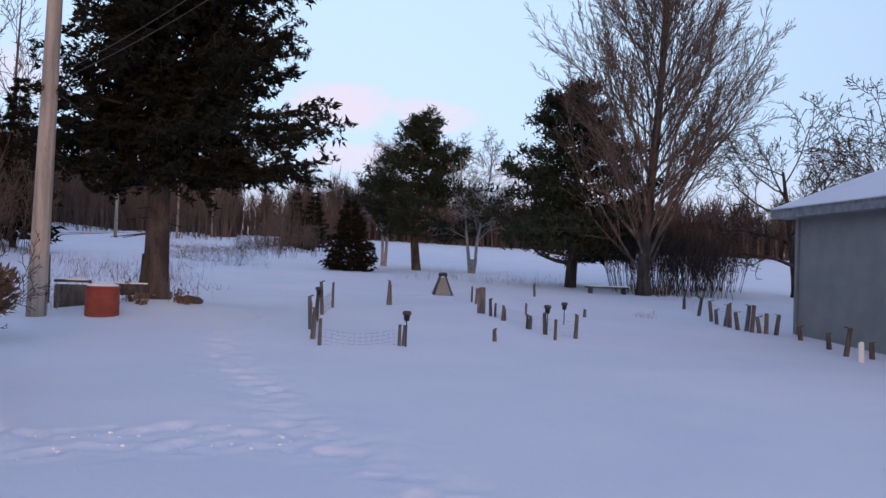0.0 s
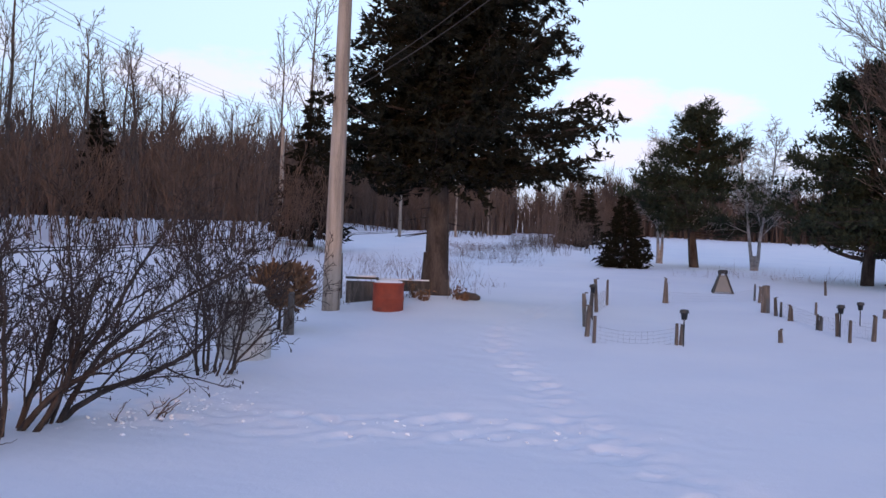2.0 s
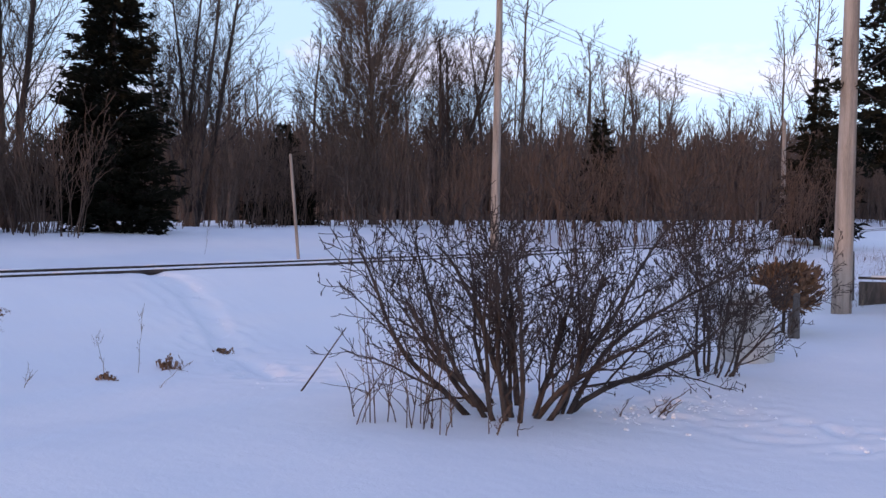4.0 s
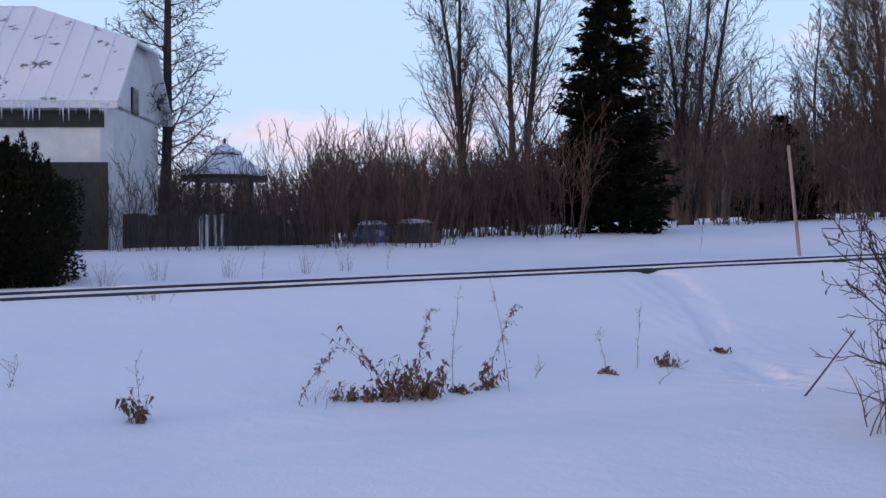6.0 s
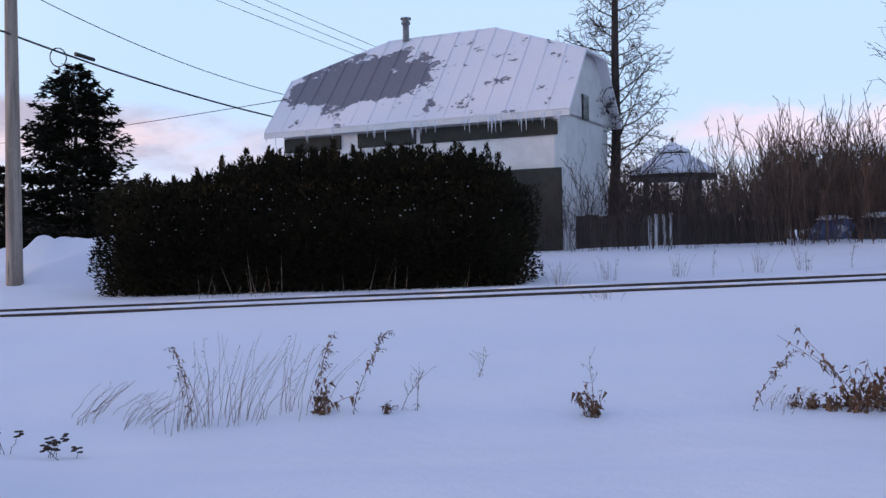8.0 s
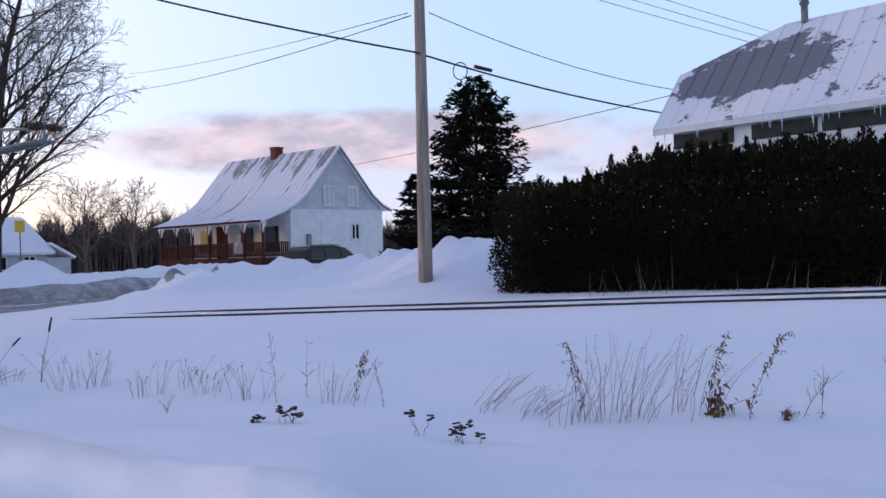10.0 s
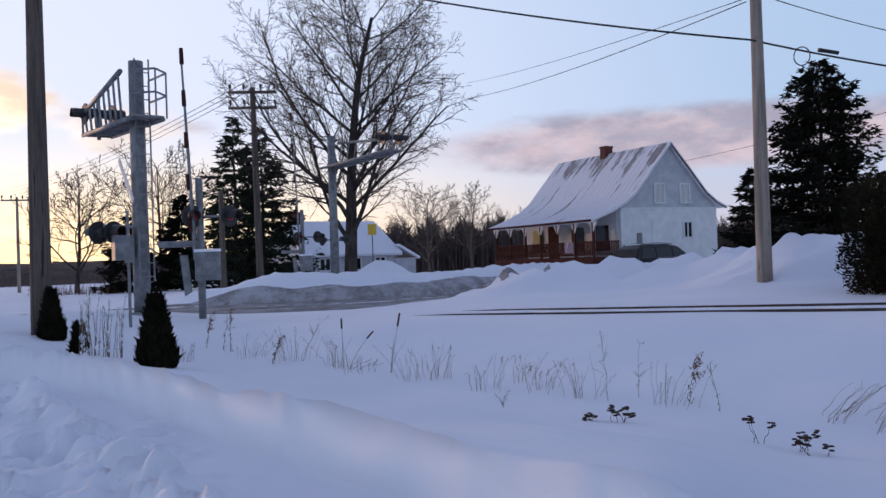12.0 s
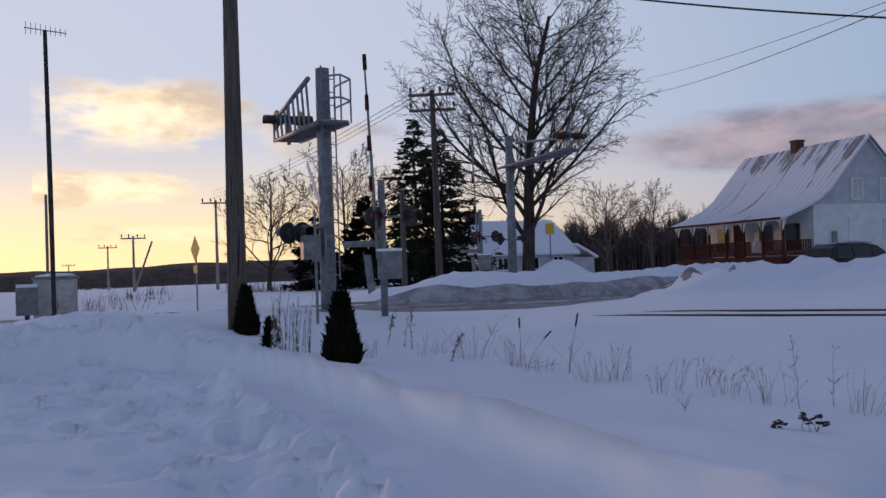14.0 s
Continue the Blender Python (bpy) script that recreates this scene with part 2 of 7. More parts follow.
BLUE = surface("blue_tarp", (0.05, 0.07, 0.16), (0.10, 0.13, 0.24), 4, 0.6, bump=0.5, bump_scale=10, spots=((0.42, 0.44, 0.5), 2.5, 0.56))
WEED = surface("dry_brown_weed", (0.10, 0.054, 0.03), (0.22, 0.125, 0.07), 8, 0.95, bump=0)
STRAW = surface("dry_straw_stalk", (0.15, 0.115, 0.085), (0.30, 0.235, 0.175), 8, 0.95, bump=0)
SEED = surface("dark_seed_head", (0.03, 0.018, 0.014), (0.075, 0.045, 0.03), 20, 0.95, bump=0.3)
YELLOW = surface("yellow_sign_paint", (0.62, 0.38, 0.03), (0.72, 0.46, 0.05), 4, 0.5, bump=0.05)
PLASTIC = surface("black_plastic", (0.014, 0.014, 0.015), (0.035, 0.034, 0.034), 10, 0.5, bump=0.1)
CAR_WHITE = surface("white_car_paint", (0.62, 0.62, 0.63), (0.7, 0.7, 0.7), 3, 0.35, bump=0, spots=((0.42, 0.4, 0.38), 2.0, 0.62))
CAR_DARK = surface("dark_car_paint", (0.012, 0.012, 0.013), (0.028, 0.027, 0.027), 3, 0.4, gloss=0.3, bump=0, spots=((0.06, 0.052, 0.047), 2.0, 0.64))
TAIL = surface("red_tail_lamp", (0.35, 0.02, 0.02), (0.45, 0.03, 0.03), 6, 0.3, bump=0)
ICE = surface("icicle_ice", (0.6, 0.64, 0.7), (0.72, 0.75, 0.8), 9, 0.3, bump=0.1)
HILL = surface("far_wooded_hill", (0.05, 0.036, 0.033), (0.115, 0.08, 0.068), 0.06, 0.95, gloss=0.1, bump=0.8, bump_scale=0.5, dist=1.0)
TREE_FAR = surface("far_bare_wood", (0.06, 0.045, 0.04), (0.13, 0.098, 0.084), 0.3, 0.95, gloss=0.1, bump=0)


# ---------------------------------------------------------------- mesh tools
def at(az, d, z=0.0):
    """A place by its bearing (degrees, anticlockwise from +y) and distance from the spot where the tripod stands."""
    a = radians(az)
    return Vector((-math.sin(a) * d, math.cos(a) * d, z))


class Mesh:
    """Collects pieces of one mesh."""

    def __init__(self):
        self.v, self.f, self.n = [], {}, 0

    def add(self, verts, faces):
        verts = np.asarray(verts, float)
        faces = np.asarray(faces, int)
        self.v.append(verts)
        self.f.setdefault(faces.shape[1], []).append(faces + self.n)
        self.n += len(verts)

    def tube(self, pts, radii, sides=5, cap=True):
        pts = np.asarray(pts, float)
        m = len(pts)
        radii = np.broadcast_to(np.asarray(radii, float), (m,))
        d = np.gradient(pts, axis=0)
        d /= np.linalg.norm(d, axis=1)[:, None] + 1e-12
        ref = np.array([0.0, 0.0, 1.0]) if abs(d[:, 2]).mean() < 0.8 else np.array([1.0, 0.0, 0.0])
        a = np.cross(d, ref)
        a /= np.linalg.norm(a, axis=1)[:, None] + 1e-12
        b = np.cross(d, a)
        th = np.arange(sides) * 2 * np.pi / sides
        ring = a[:, None] * np.cos(th)[None, :, None] + b[:, None] * np.sin(th)[None, :, None]
        v = (pts[:, None] + ring * radii[:, None, None]).reshape(-1, 3)
        i = np.arange(m - 1)[:, None] * sides
        j = np.arange(sides)[None]
        q = np.stack([i + j, i + (j + 1) % sides, i + sides + (j + 1) % sides, i + sides + j], -1).reshape(-1, 4)
        base = self.n
        self.add(v, q)
        if cap and sides > 3:
            self.f.setdefault(sides, []).append(np.array([np.arange(sides)[::-1] + base, np.arange(sides) + base + (m - 1) * sides]))

    def box(self, c, s, rz=0.0, taper=0.0):
        """A box of size s about c with slightly chamfered upright edges."""
        hx, hy, hz = s[0] / 2, s[1] / 2, s[2] / 2
        k = min(hx, hy) * 0.12
        ring = np.array([(-hx + k, -hy), (hx - k, -hy), (hx, -hy + k), (hx, hy - k), (hx - k, hy), (-hx + k, hy), (-hx, hy - k), (-hx, -hy + k)])
        ca, sa = math.cos(radians(rz)), math.sin(radians(rz))
        v = []
        for z, t in ((-hz, 1.0), (hz, 1.0 - taper)):
            for p in ring * t:
                v.append((c[0] + p[0] * ca - p[1] * sa, c[1] + p[0] * sa + p[1] * ca, c[2] + z))
        base = self.n
        self.add(v, [(i, (i + 1) % 8, 8 + (i + 1) % 8, 8 + i) for i in range(8)])
        self.f.setdefault(8, []).append(np.array([np.arange(8)[::-1] + base, np.arange(8) + 8 + base]))

    def poly(self, pts):
        self.add(pts, [tuple(range(len(pts)))])

    def slab(self, pts, thick):
        """A flat polygon given thickness against its normal."""
        p = np.asarray(pts, float)
        nrm = np.cross(p[1] - p[0], p[2] - p[0])
        nrm /= np.linalg.norm(nrm)
        m = len(p)
        base = self.n
        self.add(np.vstack([p, p - nrm * thick]), [(i, m + i, m + (i + 1) % m, (i + 1) % m) for i in range(m)])
        self.f.setdefault(m, []).append(np.array([np.arange(m) + base, np.arange(m)[::-1] + m + base]))

    def blades(self, c, d, w, length, width):
        """Many small leaf-like spikes: feet c, long directions d, across w."""
        d = d / (np.linalg.norm(d, axis=1)[:, None] + 1e-9) * np.asarray(length).reshape(-1, 1)
        w = w / (np.linalg.norm(w, axis=1)[:, None] + 1e-9) * np.asarray(width).reshape(-1, 1)
        m = len(c)
        v = np.stack([c - w * 0.5, c + w * 0.5, c + d], 1).reshape(-1, 3)
        self.add(v, np.arange(3 * m).reshape(m, 3))

    def blob(self, c, r, rng, rough=0.25, rings=7, sides=10):
        """An uneven rounded lump."""
        v = []
        for i in range(rings + 1):
            a = math.pi * i / rings
            for j in range(sides):
                b = 2 * math.pi * j / sides
                q = Vector((math.sin(a) * math.cos(b), math.sin(a) * math.sin(b), math.cos(a)))
                k = 1 + rough * noise.noise(q * 2.1 + Vector(c) * 1.7) + rough * 0.5 * noise.noise(q * 5 + Vector(c))
                v.append((c[0] + q.x * r[0] * k, c[1] + q.y * r[1] * k, c[2] + q.z * r[2] * k))
        f = [(i * sides + j, (i + 1) * sides + j, (i + 1) * sides + (j + 1) % sides, i * sides + (j + 1) % sides) for i in range(rings) for j in range(sides)]
        self.add(v, f)

    def lathe(self, profile, c=(0, 0, 0), sides=20):
        v = [(c[0] + r * math.cos(2 * math.pi * j / sides), c[1] + r * math.sin(2 * math.pi * j / sides), c[2] + z) for r, z in profile for j in range(sides)]
        self.add(v, [(i * sides + j, i * sides + (j + 1) % sides, (i + 1) * sides + (j + 1) % sides, (i + 1) * sides + j) for i in range(len(profile) - 1) for j in range(sides)])

    def data(self, name, mat, smooth=False):
        me = bpy.data.meshes.new(name)
        v = np.concatenate(self.v)
        groups = [np.concatenate(g) for g in self.f.values()]
        loops = np.concatenate([g.ravel() for g in groups])
        sizes = np.concatenate([np.full(len(g), g.shape[1]) for g in groups])
        me.vertices.add(len(v))
        me.vertices.foreach_set("co", v.ravel())
        me.loops.add(len(loops))
        me.loops.foreach_set("vertex_index", loops.astype(np.int32))
        me.polygons.add(len(sizes))
        me.polygons.foreach_set("loop_start", np.concatenate([[0], np.cumsum(sizes)[:-1]]).astype(np.int32))
        me.polygons.foreach_set("use_smooth", np.full(len(sizes), smooth))
        me.update(calc_edges=True)
        me.validate()
        me.materials.append(mat)
        return me


def thing(name, place, rz=0.0, label="", category="", group="", kind=""):
    ob = new(name)
    ob.empty_display_size = 0.2
    ob.matrix_basis = Matrix.Translation(Vector(place)) @ Matrix.Rotation(radians(rz), 4, "Z")
    return tagged(ob, label, category, group, kind)


def part(name, mesh, mat, parent, label="", smooth=False):
    ob = new(name, mesh if isinstance(mesh, bpy.types.Mesh) else mesh.data(name, mat, smooth))
    ob.parent = parent
    if label:
        ob["label"] = label
    return ob


def solo(name, mesh, mat, place=(0, 0, 0), rz=0.0, label="", category="", group="", kind="", smooth=False):
    ob = new(name, mesh if isinstance(mesh, bpy.types.Mesh) else mesh.data(name, mat, smooth))
    ob.matrix_basis = Matrix.Translation(Vector(place)) @ Matrix.Rotation(radians(rz), 4, "Z")
    return tagged(ob, label, category, group, kind)


# ---------------------------------------------------------------- the lie of the land
RAIL_AZ, RAIL_V, GAUGE = 13.0, 13.2, 1.435
CU, SU = math.cos(radians(RAIL_AZ)), math.sin(radians(RAIL_AZ))


def uv(x, y):
    """Along the railway (ahead) and across it (towards it)."""
    return -x * SU + y * CU, -x * CU - y * SU


def xy(u, v):
    return -u * SU - v * CU, u * CU - v * SU


def sstep(x, a, b):
    t = np.clip((x - a) / (b - a), 0, 1)
    return t * t * (3 - 2 * t)


def splus(x, w):
    return w * np.logaddexp(0, x / w)


def rail_z(u):
    return EYE - 0.735 - 0.17 + 0.0235 * u + 0.02 * splus(u - 30, 6)


def rail_bend(u):
    """The line bends gently away to the right far ahead."""
    return -0.0009 * splus(u - 45, 8) ** 2 / (1 + 0.004 * splus(u - 45, 8))


def bump(x, y, cx, cy, r, h):
    return h * np.exp(-((x - cx) ** 2 + (y - cy) ** 2) / (r * r))


def waves(x, y, s, seed):
    """Cheap smooth unevenness of wavelength about s."""
    r = np.random.RandomState(seed)
    z = 0
    for i in range(7):
        a, p, k = r.uniform(0, 6.28), r.uniform(0, 6.28), r.uniform(0.6, 1.7) * 6.28 / s
        z = z + np.sin((x * math.cos(a) + y * math.sin(a)) * k + p)
    return z / 7


def seg_dist(x, y, pts):
    best = np.full(np.shape(x), 1e9)
    for (ax, ay), (bx, by) in zip(pts[:-1], pts[1:]):
        dx, dy = bx - ax, by - ay
        t = np.clip(((x - ax) * dx + (y - ay) * dy) / (dx * dx + dy * dy), 0, 1)
        best = np.minimum(best, np.hypot(x - ax - t * dx, y - ay - t * dy))
    return best


def path_pts(*polar):
    return [tuple(at(a, d)[:2]) for a, d in polar]


TRAIL = path_pts((-3, 5.6), (4.5, 6.9), (9, 8.6), (10.5, 10.5), (13.2, 13.5), (12.2, 16.5), (9.5, 21), (8.6, 27))
TRAIL_SIDE = path_pts((6, 7.6), (15, 7.8), (24, 7.8), (31, 8.6), (38, 8.9), (47, 10.2), (54, 11), (58, 12.3), (61, 14.5), (63, 16.2))
TRENCH = path_pts((56.5, 11.6), (58.5, 12.9), (60.5, 14.6), (62.6, 16.4), (64, 17.4))
PACKED = path_pts((181, 16), (178, 13.5), (174.5, 11), (171.5, 8.6), (169.5, 7.2), (168, 6.0), (168, 4.6), (185, 2.6))
PACKED_EDGE = path_pts((169.6, 11.6), (168.4, 10), (167.0, 8.6), (165.2, 7.4), (163.0, 6.3), (160, 5.4))
MOUND = path_pts((188, 13.5), (186, 10.5), (184.5, 8), (183, 6), (181.5, 4.8))
BERM = path_pts((177.5, 17.6), (174, 18.8), (170, 20.8), (166, 22.6))
RIDGE = ((128, 3.9), (138, 4.5), (145, 5.2), (150, 6.0), (156, 7.2), (160, 8.4), (164, 10.0), (168, 11.8), (172, 13.0), (177, 13.6), (184, 13.4))
BANK = path_pts((140.4, 27.4), (137.6, 28.4), (134, 28.6), (129, 26.6), (125, 24.3), (122, 24.5))
FARBANK = path_pts((160, 33.8), (154, 33.4), (150.8, 33.6), (147.2, 34.6), (145, 37.2), (142.4, 42), (139.5, 46), (136.5, 50))


ROAD_PTS = path_pts((202, 22), (190, 25), (181, 27), (172, 28.2), (163, 28.6), (156, 28.4), (150, 28.6), (145.5, 30.2), (142, 33.6), (139, 38), (135.5, 42.5), (131, 46.5), (124, 51))


def ground(x, y):
    """Height of the snow."""
    x, y = np.asarray(x, float), np.asarray(y, float)
    u, v = uv(x, y)
    d = np.hypot(x, y)
    z = 0.042 * splus(u - 6, 3.0)
    z = np.where(u > 220, z - 0.03 * (u - 220), z) - 0.012 * splus(-u - 40, 10)
    # the ground beyond the line
    far = sstep(v, 15.5, 25)
    z = z + far * 0.75 * sstep(u, -16, 4) * sstep(-v, -120, -70) + 0.55 * sstep(v, 14, 16) * (1 - far * 0.1)
    z = z + 0.2 * sstep(-u, 7, 16) * (1 - sstep(v, 9, 12)) * sstep(v, -6, 2)
    # embankment
    vv = v - rail_bend(u)
    rz = rail_z(u) + 0.128
    keep = sstep(u, -44, -30) * 1.0
    e = sstep(vv, RAIL_V - 4.2, RAIL_V - 0.55) * (1 - sstep(vv, RAIL_V + GAUGE + 0.8, RAIL_V + GAUGE + 4.5))
    z = z + (rz - z) * e * (0.25 + 0.75 * keep)
    # ditch with weeds before the embankment
    z = z - 0.22 * np.exp(-((vv - (RAIL_V - 5.0)) / 1.6) ** 2) * sstep(u, -20, -6) * (1 - sstep(u, 10, 20))
    # road
    lvl = 0.26 - 0.1 * sstep(-x, 20, 30)
    on = (1 - sstep(seg_dist(x, y, ROAD_PTS), 3.4, 4.6))
    z = z + (lvl - z) * on
    # hillocks, plowed banks
    z = z + bump(x, y, *at(17, 19.5)[:2], 1.6, 0.24) + bump(x, y, *at(20, 17.6)[:2], 1.5, 0.06)
    rough = 1 + 0.5 * waves(x, y, 1.7, 3) + 0.25 * waves(x, y, 0.6, 4)
    z = z + 0.74 * np.exp(-(seg_dist(x, y, BANK) / 2.1) ** 2) * (rough - 0.1 + 0.3 * waves(x, y, 1.4, 51) + 0.5 * np.abs(waves(x, y, 1.9, 53)))
    z = z + bump(x, y, *at(125.7, 25)[:2], 1.9, 0.16) * (rough + 0.3 * waves(x, y, 1.2, 52)) + bump(x, y, *at(122.5, 25)[:2], 1.5, 0.2) * rough
    z = z + 0.3 * np.exp(-(seg_dist(x, y, FARBANK) / 2.0) ** 2) + bump(x, y, *at(149.5, 40)[:2], 1.4, 1.15)
    # ridge left by the plow beside the packed drive
    th = np.degrees(np.arctan2(-x, y)) % 360
    sd = d - np.interp(th, [a for a, _ in RIDGE], [r * 1.07 for _, r in RIDGE])
    fade = sstep(th, 122, 134) * (1 - sstep(th, 186, 205))
    lumps = 1 + 0.16 * waves(x, y, 2.6, 8) + 0.03 * waves(x, y, 0.45, 9)
    end = 1 + 0.9 * sstep(th, 166, 172) * waves(x, y, 0.7, 27)
    z = z + fade * (0.38 * sstep(sd, -0.26, 0.05) * np.exp(-np.maximum(sd - 0.15, 0) / 3.2) + 0.08 * np.exp(-((sd - 0.03) / 0.12) ** 2) * (1 + 0.5 * waves(x, y, 0.7, 45))) * lumps * end
    z = z + 0.46 * np.exp(-(seg_dist(x, y, BERM) / 2.3) ** 2) * (1 + 0.2 * waves(x, y, 3.1, 41))
    z = z + 0.11 * np.exp(-(seg_dist(x, y, MOUND) / 0.95) ** 2) * (1 + 0.35 * waves(x, y, 1.5, 42))
    z = z + 0.19 * np.exp(-(seg_dist(x, y, PACKED_EDGE) / 0.22) ** 2) * (1 + 0.6 * waves(x, y, 0.5, 43) + 0.4 * waves(x, y, 1.3, 44))
    pk = np.exp(-(seg_dist(x, y, PACKED) / 1.5) ** 2)
    z = z + pk * (0.14 * waves(x, y, 2.3, 21) + 0.07 * waves(x, y, 0.8, 24))
    # foot trails: trodden troughs with pits
    for pts, w, dep, seed in ((TRAIL, 0.4, 0.025, 30), (TRAIL_SIDE, 0.7, 0.02, 33), (TRENCH, 0.2, 0.14, 36)):
        t = np.exp(-(seg_dist(x, y, pts) / w) ** 2)
        z = z - t * dep * (0.55 + 0.9 * waves(x, y, 0.75, seed)) + t * (0.03 * np.minimum(waves(x, y, 0.42, seed + 1), 0.12) + 0.02 * waves(x, y, 0.24, seed + 2))
    # gentle drifts
    soft = 1 - 0.7 * e
    z = z + soft * (0.05 * waves(x, y, 7.0, 11) + 0.02 * waves(x, y, 2.3, 12)) + sstep(d, 60, 200) * 0.5 * waves(x, y, 90, 13)
    return z


def gz(x, y):
    return float(ground(np.array([x]), np.array([y]))[0])


def on_ground(az, d, sink=0.03):
    p = at(az, d)
    p.z = gz(p.x, p.y) - sink
    return p


def footprints():
    """Single treads: place, size, depth, along the trails and the packed drive."""
    rng = np.random.RandomState(77)
    out = []
    for pts, step, side, dep in ((TRAIL, 0.24, 0.13, 0.05), (TRAIL_SIDE, 0.13, 0.42, 0.04), (PACKED, 0.035, 0.7, 0.16)):
        left = 1
        for (ax, ay), (bx, by) in zip(pts[:-1], pts[1:]):
            n = max(1, int(math.hypot(bx - ax, by - ay) / step))
            l = math.hypot(bx - ax, by - ay)
            nx_, ny_ = -(by - ay) / l, (bx - ax) / l
            for i in range(n):
                t = (i + rng.uniform(0, 0.6)) / n
                s = left * side * rng.uniform(0.5, 1.2) if step > 0.1 else rng.normal(0, side)
                left = -left
                out.append((ax + (bx - ax) * t + nx_ * s, ay + (by - ay) * t + ny_ * s, rng.uniform(0.075, 0.13), dep * rng.uniform(0.25, 1.2)))
    return out


def build_ground():
    def axis(fine, lo, hi, far):
        def outer(limit):
            out, s, c = [], fine, 0.0
            while c < far:
                s = min(s * 1.11, 0.5) if c < limit else s * 1.13
                c += s
                out.append(c)
            return np.array(out)
        return np.concatenate([lo - outer(30)[::-1], np.arange(lo, hi + 1e-6, fine), hi + outer(3)])

    gx = axis(0.065, -12.0, 4.0, 2600)
    gy = axis(0.065, -15.0, 15.0, 2600)
    X, Y = np.meshgrid(gx, gy)
    Z = ground(X, Y)
    for fx, fy, fr, fd in footprints():
        i0, i1 = np.searchsorted(gx, (fx - 0.6, fx + 0.6))
        j0, j1 = np.searchsorted(gy, (fy - 0.6, fy + 0.6))
        q = np.hypot(X[j0:j1, i0:i1] - fx, Y[j0:j1, i0:i1] - fy) / fr
        Z[j0:j1, i0:i1] += -fd * np.exp(-q ** 4) + 0.22 * fd * np.exp(-((q - 1.75) / 0.5) ** 2)
    m = Mesh()
    nx, ny = len(gx), len(gy)
    i = np.arange(ny - 1)[:, None] * nx + np.arange(nx - 1)[None]
    m.add(np.stack([X.ravel(), Y.ravel(), Z.ravel()], 1), np.stack([i, i + 1, i + nx + 1, i + nx], -1).reshape(-1, 4))
    solo("ground", m, SNOW, label="deep undisturbed snow cover with trodden foot trails", category="snow", kind="structure", smooth=True)


build_ground()


def snow_crumbs():
    """Small clods of snow kicked up along the foot trails and the packed drive."""
    rng = np.random.RandomState(19)
    m = Mesh()
    for pts, n, spread in ((TRAIL_SIDE, 260, 0.5), (PACKED_EDGE, 300, 0.28), (PACKED, 260, 0.9), (path_pts((36, 8.1), (33, 8.5), (29, 9.4)), 220, 0.35)):
        p = np.array(pts)
        for k in range(n):
            i = rng.randint(len(p) - 1)
            q = p[i] + (p[i + 1] - p[i]) * rng.rand() + rng.normal(0, spread, 2) * 0.6
            r = 0.005 + 0.016 * rng.rand() ** 3
            m.blob((q[0], q[1], gz(q[0], q[1]) - r * 0.1), (r * rng.uniform(0.8, 1.6), r * rng.uniform(0.8, 1.6), r * 0.8), rng, 0.35, 4, 6)
    solo("snow_crumbs", m, SNOW, label="small clods of kicked-up snow along the foot trails", category="snow", kind="stuff")


snow_crumbs()


# ---------------------------------------------------------------- railway and road
def build_rails():
    us = np.concatenate([np.arange(-20, 46, 1.0), np.arange(46, 300, 4.0)])
    rails = thing("railway_track", (0, 0, 0), label="rusty railway rails on a snow-covered embankment", category="railway track", kind="structure")
    for off in (0.0, GAUGE):
        m = Mesh()
        prof = [(-0.07, -0.12), (-0.02, -0.10), (-0.02, 0.10), (-0.037, 0.12), (-0.037, 0.165), (0.037, 0.165), (0.037, 0.12), (0.02, 0.10), (0.02, -0.10), (0.07, -0.12)]
        rows = []
        for u in us:
            z = rail_z(u) - 0.2 * sstep(-u, 11.5, 18.5)
            for a, h in prof:
                x, y = xy(u, RAIL_V + off + rail_bend(u) + a)
                rows.append((x, y, z + h))
        k = len(prof)
        m.add(rows, [(i * k + j, i * k + (j + 1) % k, (i + 1) * k + (j + 1) % k, (i + 1) * k + j) for i in range(len(us) - 1) for j in range(k)])
        part("rail", m, RAIL, rails)
        # thin snow caps lying on parts of the rail head
        cap = Mesh()
        rng = np.random.RandomState(5 + int(off * 10))
        for u0 in np.arange(-11, 45, 1.0):
            if rng.rand() < 0.45:
                n = 4
                uu = np.linspace(u0, u0 + rng.uniform(0.4, 1.0), n)
                p = [(*xy(a, RAIL_V + off + rail_bend(a)), rail_z(a) + 0.17) for a in uu]
                cap.tube(p, [0.012, 0.026, 0.024, 0.01], 6)
        part("snow_cap", cap, SNOW, rails, "thin caps of snow lying on the rail head", True)


build_rails()


